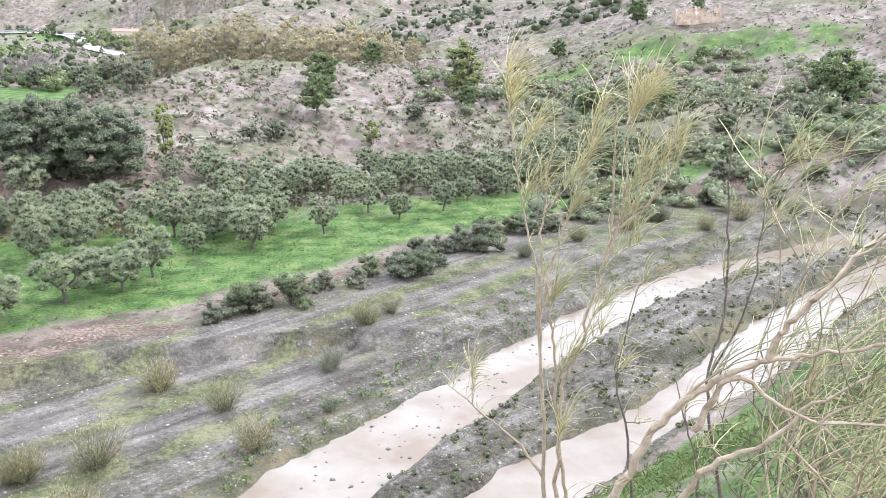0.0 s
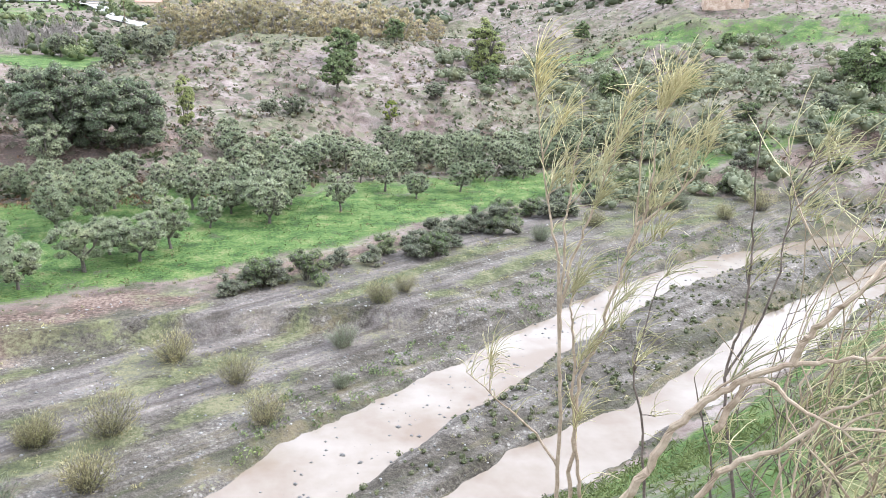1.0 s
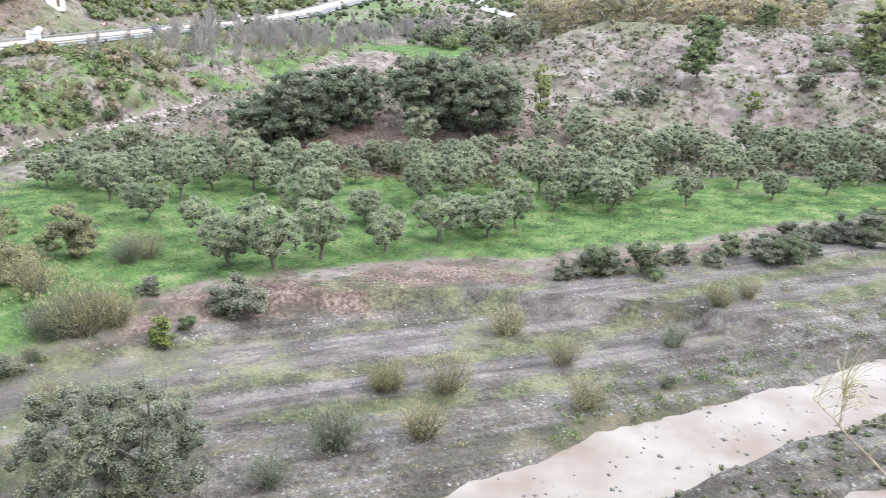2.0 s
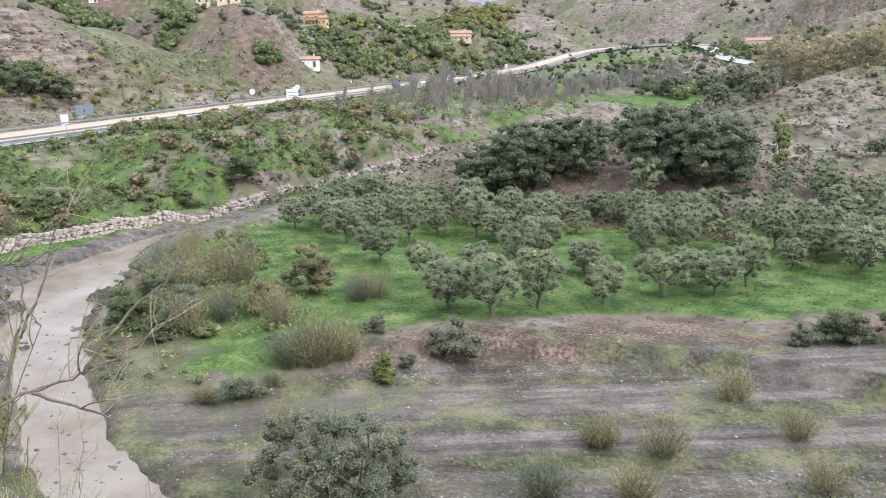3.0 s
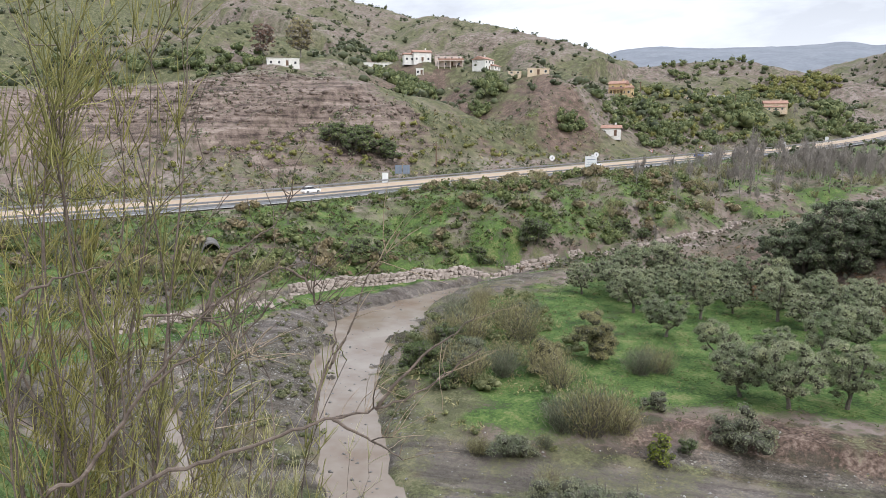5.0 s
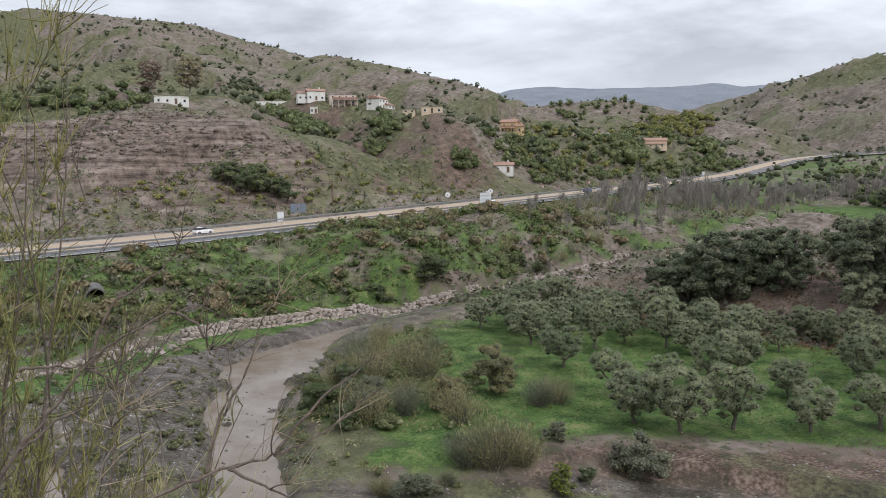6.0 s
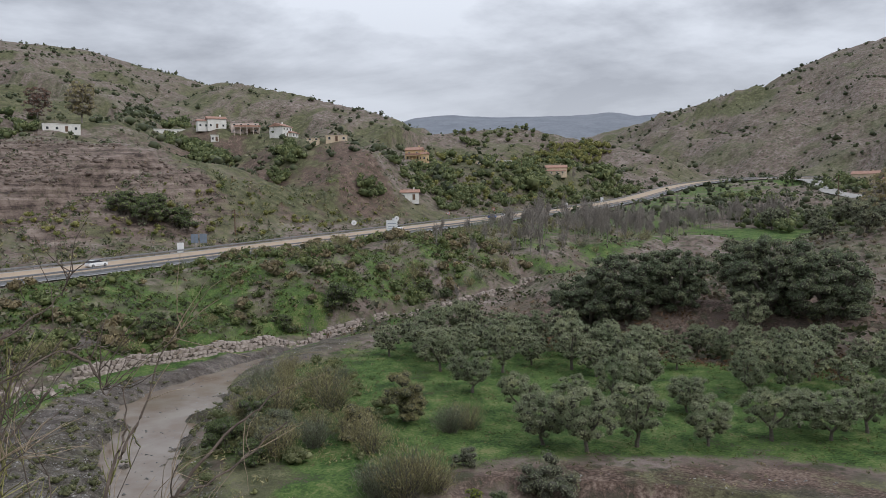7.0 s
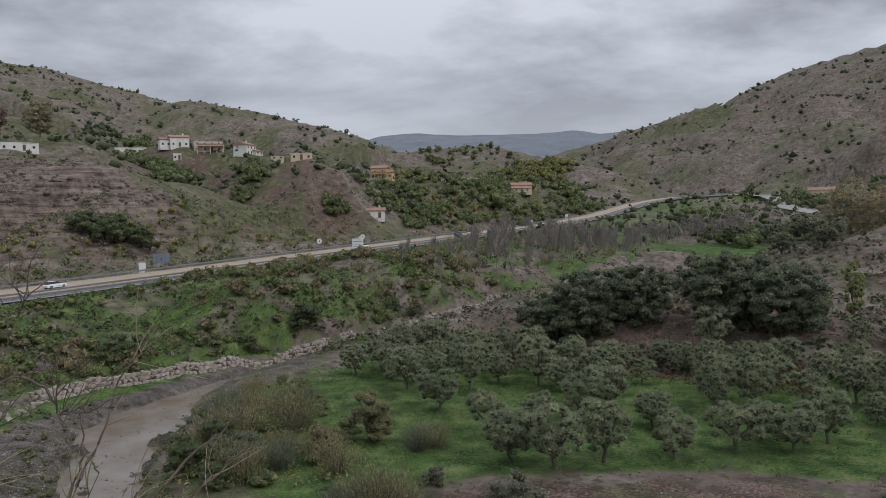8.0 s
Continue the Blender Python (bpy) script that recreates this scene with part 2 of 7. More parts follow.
def base_height(x, y):
    """The broad ground, without the small channels, banks and bumps."""
    floor_rise = 0.028 * np.maximum(0, y - 85) + 0.004 * np.maximum(0, y - 85) ** 1.2 * (y > 85) * 0.5
    d, s = along(TERRACE, x, y)
    inside = -s * d                                   # positive on the orchard's side
    z = -1.7 + 1.7 * step(-7, 4, inside + 1.6 * fbm(x, y, 9, 3, 5)) + floor_rise
    # hills
    far = z + 0.035 * np.maximum(0, np.hypot(x, y) - 250)
    for reach, power, crest in RIDGES.values():
        d, s, top = along(crest, x, y)
        wob = 1 + 0.22 * fbm(x, y, reach * 0.33, 4, 11)
        u = np.clip(d / reach * wob, 0, 1)
        profile = (1 - u) ** power
        hill = z * 0 + (top - 4) * profile + 4 * np.minimum(1, profile * 4)
        gully = (0.22 - np.abs(fbm(x + 0.3 * y, y, reach * 0.3, 4, 23))) * reach * (0.12 if reach > 300 else 0.075) * np.minimum(1, u * 4) * profile ** 0.5
        rib = (0.2 - np.abs(fbm(x, y + 0.2 * x, reach * 0.10, 3, 29))) * reach * 0.032 * np.minimum(1, u * 3) * profile ** 0.5
        far = np.maximum(far, hill + gully + rib * (reach > 150))
    # folds, ledges and old terraces on the slopes
    hilly = step(11, 26, far) * step(120, 160, np.hypot(x, y))
    far = far + hilly * (1.5 * fbm(x, y, 19, 4, 83) + 0.14 * np.sin(far * 1.3 + 9 * fbm(x, y, 60, 3, 85)))
    z = np.where(np.hypot(x, y) > 60, far, z)
    # the road on its embankment
    d, s, rz = along(ROAD, x, y)
    across = -s * d                                   # positive beyond its near edge
    wd, ws = along(WALL, x, y)
    toe = np.maximum(z, 1.2 + 0.028 * np.maximum(0, y - 110))
    u = np.clip(d / np.maximum(d + wd, 1e-3), 0, 1)
    bank = rz - 0.3 - (rz - 0.3 - toe) * step(0.0, 1.0, u ** 0.85)
    west = (ws < 0) & (across < 0)
    z = np.where(west, np.maximum(bank, np.where(y > 330, z * 0.3 + bank * 0.7, bank)) + 0.35 * fbm(x, y, 7, 4, 31), z)
    z = np.where((across < 0) & (y > 230), np.minimum(z, rz - 1.0 - 0.03 * np.minimum(d, 60) + 0.55 * np.maximum(0, d - 60)), z)
    bed = rz + 0.055 * np.clip(across, 0, ROAD_WIDTH)
    over = step(ROAD_WIDTH + 3, ROAD_WIDTH + 40, across)
    z = np.where(across > -0.5 - 0.012 * np.maximum(0, y - 100), np.where(across < ROAD_WIDTH + 3, bed - 0.25 - 0.0016 * np.maximum(0, y - 100), bed - 0.25 + (np.maximum(z, bed) - bed + 0.25) * over), z)
    # the bank on which one stands
    d, s = along(BANK_FOOT, x, y)
    climb = s * d
    rise = np.minimum(-1.8 + 22.2 / 25.7 * climb, 20.4 + 0.02 * climb)
    soft = -1.8 + (rise + 1.8) * step(-1, 5, climb)
    return np.where(climb > -1, np.maximum(z * 0 - 1.8, soft) + 0.25 * fbm(x, y, 5, 3, 41) * step(0, 4, climb) * step(2.5, 8, np.hypot(x, y)), z)


def ground(x, y):
    """The height of the ground at x, y (numbers or arrays)."""
    x, y = np.asarray(x, float), np.asarray(y, float)
    z = base_height(x, y)
    near = np.hypot(x, y)
    z = z + (0.10 * fbm(x, y, 3.0, 3, 51) + 0.05 * fbm(x, y, 0.8, 2, 53)) * (near < 400)
    for line, depth in ((RIVER, 0.75), (SIDE_CHANNEL, 0.6), (BRAID, 0.45)):
        d, s, half = along(line, x, y)
        d = d + 0.9 * fbm(x, y, 2.4, 3, 61) + 0.15 + np.where(x < -62, 6.0, 0.0) * np.maximum(0, fbm(x, y, 3.6, 4, 67) - 0.12)
        u = d / half
        cut = -2.05 - depth * np.clip(1 - u * u, -1, 1) + 0.35 * np.maximum(0, d - half) * 0.5
        z = np.where(z < 1.5, np.minimum(z, np.maximum(cut, -2.05 - depth)), z)
    return z


def on_ground(x, y):
    return float(ground(np.array([x]), np.array([y]))[0])


# ---------------------------------------------------------------- making objects
def mesh_from(name, verts, faces, material=None, smooth=False):
    me = bpy.data.meshes.new(name)
    me.from_pydata(verts, [], faces)
    if smooth:
        me.polygons.foreach_set("use_smooth", [True] * len(me.polygons))
    if material:
        me.materials.append(material)
    me.update()
    return me


def grid_mesh(name, P, material, wrap=False):
    """A smooth sheet through an array of points of shape (rows, columns, 3)."""
    r, c = P.shape[:2]
    idx = np.arange(r * c).reshape(r, c)
    if wrap:
        idx = np.concatenate([idx, idx[:, :1]], 1)
    quads = np.stack([idx[:-1, :-1], idx[:-1, 1:], idx[1:, 1:], idx[1:, :-1]], -1).reshape(-1, 4)
    me = bpy.data.meshes.new(name)
    me.vertices.add(r * c)
    me.vertices.foreach_set("co", P.reshape(-1).astype(np.float32))
    me.loops.add(quads.size)
    me.loops.foreach_set("vertex_index", quads.reshape(-1).astype(np.int32))
    me.polygons.add(len(quads))
    me.polygons.foreach_set("loop_start", (np.arange(len(quads)) * 4).astype(np.int32))
    me.polygons.foreach_set("use_smooth", np.ones(len(quads), bool))
    me.materials.append(material)
    me.update(calc_edges=True)
    return me


def raw_mesh(name, V, F, material, smooth=False):
    """Quick mesh from arrays: V (n, 3), F (m, 3 or 4)."""
    me = bpy.data.meshes.new(name)
    V, F = np.asarray(V, np.float32), np.asarray(F, np.int32)
    me.vertices.add(len(V))
    me.vertices.foreach_set("co", V.reshape(-1))
    me.loops.add(F.size)
    me.loops.foreach_set("vertex_index", F.reshape(-1))
    me.polygons.add(len(F))
    me.polygons.foreach_set("loop_start", (np.arange(len(F)) * F.shape[1]).astype(np.int32))
    if smooth:
        me.polygons.foreach_set("use_smooth", np.ones(len(F), bool))
    me.materials.append(material)
    me.update(calc_edges=True)
    return me


def child(name, data, parent, label="", m=None):
    ob = new(name, data)
    ob.parent = parent
    if m is not None:
        ob.matrix_basis = m
    return tagged(ob, label) if label else ob


def part(name, bm, material, parent, label="", m=None):
    """One bmesh as a mesh object under a thing."""
    me = bpy.data.meshes.new(name)
    bm.to_mesh(me)
    bm.free()
    me.materials.append(material)
    return child(name, me, parent, label, m)


def box(bm, x0, x1, y0, y1, z0, z1, bevel=0.0):
    vs = [bm.verts.new(p) for p in ((x0, y0, z0), (x1, y0, z0), (x1, y1, z0), (x0, y1, z0), (x0, y0, z1), (x1, y0, z1), (x1, y1, z1), (x0, y1, z1))]
    fs = [bm.faces.new([vs[k] for k in q]) for q in ((3, 2, 1, 0), (4, 5, 6, 7), (0, 1, 5, 4), (1, 2, 6, 5), (2, 3, 7, 6), (3, 0, 4, 7))]
    if bevel:
        edges = list({e for f in fs for e in f.edges})
        bmesh.ops.bevel(bm, geom=edges, offset=bevel, segments=1, affect="EDGES")
    return bm


def tube(bm, pts, radii, sides=6, cap=True):
    """A bent, tapering rod through the points."""
    rings = []
    for k, p in enumerate(pts):
        p = Vector(p)
        run = Vector(pts[min(k + 1, len(pts) - 1)]) - Vector(pts[max(k - 1, 0)])
        if run.length < 1e-9:
            run = Vector((0, 0, 1))
        run.normalize()
        a = run.cross(Vector((0.31, 0.95, 0.05)) if abs(run.z) > 0.9 else Vector((0, 0, 1))).normalized()
        b = run.cross(a)
        rings.append([bm.verts.new(p + (a * math.cos(2 * math.pi * j / sides) + b * math.sin(2 * math.pi * j / sides)) * radii[k]) for j in range(sides)])
    for r0, r1 in zip(rings, rings[1:]):
        for j in range(sides):
            bm.faces.new((r0[j], r0[(j + 1) % sides], r1[(j + 1) % sides], r1[j]))
    if cap:
        bm.faces.new(rings[0][::-1])
        bm.faces.new(rings[-1])
    return bm


# ---------------------------------------------------------------- ground
TRACK = [(-52, 31), (-48, 33), (-41, 34.5), (-36, 37.5), (-31, 42), (-25, 46), (-18, 50), (-10, 54), (-2, 60), (8, 69), (23, 80.5), (36, 89), (60, 98)]
LOWER_TRACK = [(-36, 33), (-28, 36), (-20, 41), (-10, 47), (0, 52), (9, 58), (20, 67), (30, 75)]
SERVICE_TRACK = [(-97, 8), (-98, 22), (-100.5, 35), (-105, 51), (-108, 62)]
WALL_TRACK = [(-80, 38), (-86, 48), (-90, 60), (-92, 75), (-92, 90), (-90, 104)]


def ground_covers(x, y, z):
    """How much grass, gravel, red soil, packed track, green scrub and bare rock lies at each place."""
    d, s = along(TERRACE, x, y)
    inside = -s * d + 1.6 * fbm(x, y, 9, 3, 5)
    rough = fbm(x, y, 6, 4, 71)
    broad = fbm(x, y, 38, 3, 73)
    r = np.hypot(x, y)
    orchard = step(1, 6, inside) * (1 - step(100, 116, y - 0.13 * x + 9 * rough)) * step(-70, -58, x + 8 * rough)
    meadow = step(2, 8, inside) * step(-92, -84, x) * (1 - step(-64, -50, x)) * (1 - step(96, 110, y))
    ed, es, rz = along(ROAD, x, y)
    wd, ws = along(WALL, x, y)
    bank = ((ws < 0) & (es > 0)) * step(0.5, 3, wd) * step(-0.5, 0.1, rough + 0.5 * broad + 0.10 * (ed < 8))
    verge = ((ws > 0) * (wd < 8) * (y < 125) * step(0.3, 1.0, wd)) * (1 - step(6.0, 7.6, wd + 1.5 * rough))
    field_n = np.exp(-(((x + 66) / 30) ** 2 + ((y - 286) / 22) ** 2) ** 2) + np.exp(-(((x + 118) / 16) ** 2 + ((y - 572) / 26) ** 2) ** 2)
    fe, fes = along([(72, 226), (100, 208), (146, 176)], x, y)
    field_e = (1 - step(6, 18, fe + 7 * rough)) * step(-0.3, 0.6, rough + 0.35)
    fd, fs = along(BANK_FOOT, x, y)
    toe = (fs > 0) * step(0, 2, fd) * (0.45 + 0.55 * step(-0.2, 0.4, rough))
    strip = step(-0.25, 0.30, fbm(x, y, 4.2, 3, 77)) * (1 - step(-1, 2, inside)) * step(-20, -9, inside) * 0.75
    west = (x < -170) * step(-0.1, 0.5, broad + 0.5 * rough + 0.6 * (x < -290) * (y < 330)) * 0.8
    grass = np.clip(np.maximum.reduce([orchard * (0.62 + 0.38 * step(-0.5, 0.1, rough + 0.2)), meadow, bank * 0.72, verge, field_n, field_e * 0.8, toe, strip * 0.35]), 0, 1)
    by_bend = step(-2.5, 1.5, inside) * (1 - step(-38, -31, x + 3 * rough)) * step(-88, -80, x) * (1 - step(80, 95, y))
    grass = np.maximum(grass, by_bend * step(-0.35, 0.2, rough) * 0.8)
    gravel = (1 - step(-5, 1, inside)) * (fs < 0) * ((ws > 0) | (wd < 1)) * (z < 0.5)
    soil = np.exp(-(((x + 40) / 42) ** 2 + ((y - 121) / 15) ** 2)) + np.exp(-((inside + 1.2) / 3.4) ** 2) * step(-0.45, 0.05, rough + 0.15) * (y < 112) * step(-37, -31, x)
    ck, ss, kz = along(RIDGES["scree_bank"][2], x, y)
    soil = np.clip(np.maximum(soil, np.exp(-(ck / 30) ** 2) * step(-0.1, 0.5, rough) * 0.9), 0, 1)
    track = np.zeros(np.shape(x))
    for line, half in ((TRACK, 2.3), (LOWER_TRACK, 1.5), (SERVICE_TRACK, 2.6), (WALL_TRACK, 2.2)):
        td, ts = along(line, x, y)
        track = np.maximum(track, 1 - step(half * 0.75, half * 1.25, td + 0.5 * rough))
    cs, ss, cz = along(RIDGES["scree_spur"][2], x, y)
    rock = np.clip(step(2, 10, cs) * (1 - step(58, 76, cs + 8 * rough)) * (ss > 0) * (z > 14), 0, 1)
    bs, bside, bz = along(RIDGES["brown_spur"][2], x, y)
    soil = np.clip(soil + 0.72 * (1 - step(40, 80, bs + 12 * rough)) * (bside > 0) * (z > 16), 0, 1)
    knoll_green = ((y > 116) & (x > -60) & (x < 130) & (y < 260)) * step(-0.1, 0.45, fbm(x, y, 24, 4, 74)) * 0.62
    west = np.maximum.reduce([west, knoll_green, strip * 0.7])
    west = np.clip(west * (1 - rock) + 0.9 * (1 - step(6, 16, cs + 4 * rough)) * (ss < 0) * (z > 20), 0, 1)
    td, ts = along(TRACK, x, y)
    weeds = np.exp(-((td - 3.9) / 1.1) ** 2) * (ts > 0) + np.exp(-((td - 9.5) / 1.2) ** 2) * (ts > 0) + 0.8 * np.exp(-((td - 3.2) / 0.8) ** 2) * (ts < 0)
    west = np.maximum(west, 0.9 * np.exp(-(((x + 206) / 34) ** 2 + ((y - 358) / 75) ** 2)) + 0.7 * np.exp(-(((x + 168) / 14) ** 2)) * (y > 60) * (y < 300) * step(-0.2, 0.3, rough))
    west = np.maximum(west, by_bend * 0.75)
    west = np.maximum(west, weeds * step(-0.35, 0.25, rough + 0.2) * (x > -60))
    grass = grass * (1 - track * 0.9) * (1 - 0.75 * np.clip(soil * 1.2, 0, 1) * (inside < 4) * step(-0.35, 0.1, fbm(x, y, 3.5, 3, 79)))
    return np.clip(grass, 0, 1), np.clip(gravel, 0, 1), soil, track, rock, np.clip(west, 0, 1)


def ground_material():
    m, n, l, b = shader("ground")
    tc = n.new("ShaderNodeTexCoord").outputs["Object"]
    n1, n2, n3 = add_noise(n, l, 0.035, 5, vector=tc), add_noise(n, l, 0.35, 6, 0.6, vector=tc), add_noise(n, l, 3.2, 5, 0.65, vector=tc)
    n4 = add_noise(n, l, 14.0, 3, 0.6, vector=tc)
    blend = add_math(n, l, "ADD", add_math(n, l, "MULTIPLY", n2, 0.55), add_math(n, l, "MULTIPLY", n3, 0.45))
    n5 = add_noise(n, l, 0.11, 7, 0.68, vector=tc)
    earth = add_math(n, l, "ADD", add_math(n, l, "MULTIPLY", n5, 0.5), add_math(n, l, "MULTIPLY", n2, 0.5))
    dry = add_ramp(n, l, earth, [(0.38, (0.104, 0.076, 0.063)), (0.46, (0.172, 0.132, 0.112)), (0.54, (0.238, 0.191, 0.168)), (0.62, (0.306, 0.260, 0.234))])
    warp = n.new("ShaderNodeVectorMath")
    warp.operation = "ADD"
    l.new(tc, warp.inputs[0])
    wob3 = n.new("ShaderNodeTexNoise")
    wob3.inputs["Scale"].default_value, wob3.inputs["Detail"].default_value = 0.9, 4.0
    l.new(tc, wob3.inputs["Vector"])
    l.new(wob3.outputs["Color"], warp.inputs[1])

    def bushes(scale, inner, outer, share):
        """Round low bushes of many tones; share sets how many of the cells carry one."""
        cells = n.new("ShaderNodeTexVoronoi")
        cells.inputs["Scale"].default_value = scale
        l.new(warp.outputs[0], cells.inputs["Vector"])
        tone = n.new("ShaderNodeSeparateColor")
        l.new(cells.outputs["Color"], tone.inputs[0])
        disc = add_ramp(n, l, cells.outputs["Distance"], [(inner, (1, 1, 1)), (outer, (0, 0, 0))])
        grown = add_math(n, l, "MULTIPLY", add_math(n, l, "SUBTRACT", add_math(n, l, "ADD", tone.outputs[0], add_math(n, l, "MULTIPLY", n1, 1.4)), share), 6.0, True)
        return add_math(n, l, "MULTIPLY", disc, grown, True), tone

    for scale, inner, outer, share in ((0.95, 0.26, 0.54, 0.85), (0.40, 0.28, 0.48, 1.02), (0.17, 0.20, 0.36, 1.28)):
        mask, tone = bushes(scale, inner, outer, share)
        leafage = add_mix(n, l, tone.outputs[1], (0.050, 0.055, 0.032), (0.165, 0.155, 0.100))
        dry = add_mix(n, l, add_math(n, l, "MULTIPLY", mask, 0.9), dry, leafage)
    # grass comes up between the bushes in broad patches
    herb = add_ramp(n, l, earth, [(0.40, (0.062, 0.078, 0.030)), (0.58, (0.150, 0.162, 0.075))])
    dry = add_mix(n, l, add_ramp(n, l, add_noise(n, l, 0.022, 6, 0.66, vector=tc), [(0.50, (0, 0, 0)), (0.61, (0.5, 0.5, 0.5))]), dry, herb)
    grass = add_ramp(n, l, blend, [(0.40, (0.026, 0.050, 0.013)), (0.47, (0.060, 0.110, 0.028)), (0.54, (0.105, 0.162, 0.045)), (0.61, (0.190, 0.200, 0.085))])
    drab = add_ramp(n, l, blend, [(0.40, (0.048, 0.056, 0.026)), (0.50, (0.104, 0.110, 0.054)), (0.60, (0.19, 0.175, 0.105))])
    gravel = add_ramp(n, l, add_math(n, l, "ADD", add_math(n, l, "MULTIPLY", n3, 0.5), add_math(n, l, "MULTIPLY", n4, 0.5)),
                      [(0.38, (0.070, 0.062, 0.054)), (0.5, (0.144, 0.129, 0.115)), (0.62, (0.262, 0.240, 0.218))])
    cobbles = n.new("ShaderNodeTexVoronoi")
    cobbles.inputs["Scale"].default_value = 3.4
    l.new(tc, cobbles.inputs["Vector"])
    shade3 = n.new("ShaderNodeSeparateColor")
    l.new(cobbles.outputs["Color"], shade3.inputs[0])
    stony = add_math(n, l, "MULTIPLY", add_ramp(n, l, cobbles.outputs["Distance"], [(0.26, (1, 1, 1)), (0.40, (0, 0, 0))]), add_ramp(n, l, n2, [(0.42, (0, 0, 0)), (0.56, (0.85, 0.85, 0.85))]))
    gravel = add_mix(n, l, stony, gravel, add_ramp(n, l, shade3.outputs[0], [(0.0, (0.105, 0.099, 0.092)), (0.7, (0.21, 0.20, 0.185)), (1.0, (0.44, 0.42, 0.39))]))
    stain = add_ramp(n, l, n2, [(0.40, (0.62, 0.60, 0.55)), (0.62, (1.08, 1.06, 1.04))])
    gravel = add_mix(n, l, 1.0, gravel, stain, "MULTIPLY")
    # streaks of silt and wheel ruts that run with the valley
    turned, drawn = n.new("ShaderNodeMapping"), n.new("ShaderNodeMapping")
    turned.inputs["Rotation"].default_value = (0, 0, -0.55)
    drawn.inputs["Scale"].default_value = (0.05, 1.0, 1.0)
    l.new(tc, turned.inputs[0])
    l.new(turned.outputs[0], drawn.inputs[0])
    streak = add_ramp(n, l, add_noise(n, l, 1.0, 5, 0.6, vector=drawn.outputs[0]), [(0.38, (0.62, 0.60, 0.55)), (0.5, (0.95, 0.95, 0.94)), (0.62, (1.18, 1.16, 1.13))])
    gravel = add_mix(n, l, 0.9, gravel, streak, "MULTIPLY")
    # weeds and moss in long strips with the flow
    strips_on = add_ramp(n, l, add_noise(n, l, 0.42, 6, 0.68, vector=drawn.outputs[0]), [(0.50, (0, 0, 0)), (0.585, (1, 1, 1))])
    strip_tone = add_ramp(n, l, n2, [(0.40, (0.046, 0.058, 0.022)), (0.50, (0.098, 0.090, 0.046)), (0.60, (0.150, 0.122, 0.075))])
    patchy = add_ramp(n, l, blend, [(0.44, (0.25, 0.25, 0.25)), (0.54, (0.92, 0.92, 0.92))])
    gravel = add_mix(n, l, add_math(n, l, "MULTIPLY", strips_on, patchy), gravel, strip_tone)
    clods = add_math(n, l, "ADD", add_math(n, l, "MULTIPLY", n3, 0.6), add_math(n, l, "MULTIPLY", n2, 0.4))
    soil = add_ramp(n, l, clods, [(0.41, (0.050, 0.036, 0.028)), (0.48, (0.120, 0.082, 0.064)), (0.55, (0.190, 0.138, 0.110)), (0.62, (0.29, 0.222, 0.182))])
    mask, tone = bushes(0.55, 0.22, 0.46, 1.05)
    soil = add_mix(n, l, add_math(n, l, "MULTIPLY", mask, 0.85), soil, add_mix(n, l, tone.outputs[1], (0.050, 0.050, 0.030), (0.150, 0.130, 0.085)))
    track = add_ramp(n, l, blend, [(0.38, (0.108, 0.092, 0.086)), (0.52, (0.165, 0.143, 0.134)), (0.64, (0.232, 0.207, 0.194))])
    track = add_mix(n, l, 0.8, add_mix(n, l, 0.4, track, gravel), streak, "MULTIPLY")
    wave = n.new("ShaderNodeTexNoise")
    stretch = n.new("ShaderNodeMapping")
    stretch.inputs["Scale"].default_value = (0.05, 0.05, 0.85)
    l.new(tc, stretch.inputs[0])
    l.new(stretch.outputs[0], wave.inputs["Vector"])
    wave.inputs["Scale"].default_value, wave.inputs["Detail"].default_value = 0.8, 10.0
    wave.inputs["Roughness"].default_value = 0.68
    strata = add_math(n, l, "ADD", add_math(n, l, "MULTIPLY", wave.outputs[0], 0.5), add_math(n, l, "MULTIPLY", blend, 0.5))
    rock = add_ramp(n, l, strata, [(0.42, (0.050, 0.038, 0.033)), (0.47, (0.135, 0.101, 0.083)), (0.53, (0.22, 0.170, 0.142)), (0.60, (0.33, 0.268, 0.226))])
    mask, tone = bushes(0.75, 0.24, 0.48, 1.15)
    rock = add_mix(n, l, add_math(n, l, "MULTIPLY", mask, 0.8), rock, add_mix(n, l, tone.outputs[1], (0.055, 0.052, 0.034), (0.15, 0.125, 0.085)))
    first, second = attribute(n, "cover"), attribute(n, "cover_more")
    sep1, sep2 = n.new("ShaderNodeSeparateColor"), n.new("ShaderNodeSeparateColor")
    l.new(first.outputs["Color"], sep1.inputs[0])
    l.new(second.outputs["Color"], sep2.inputs[0])

    def edged(v, amount=0.55):
        wob = add_math(n, l, "MULTIPLY", add_math(n, l, "SUBTRACT", blend, 0.5), amount * 4)
        return add_math(n, l, "MULTIPLY", add_math(n, l, "SUBTRACT", add_math(n, l, "ADD", v, wob), 0.32), 2.6, True)

    c = add_mix(n, l, edged(sep2.outputs[1]), dry, rock)
    c = add_mix(n, l, edged(sep1.outputs[1]), c, gravel)
    c = add_mix(n, l, edged(sep1.outputs[2]), c, soil)
    c = add_mix(n, l, edged(sep2.outputs[0], 0.25), c, track)
    c = add_mix(n, l, edged(sep2.outputs[2], 0.7), c, drab)
    c = add_mix(n, l, edged(sep1.outputs[0], 0.7), c, grass)
    l.new(c, b.inputs["Base Color"])
    b.inputs["Roughness"].default_value = 0.95
    b.inputs["Specular IOR Level"].default_value = 0.2
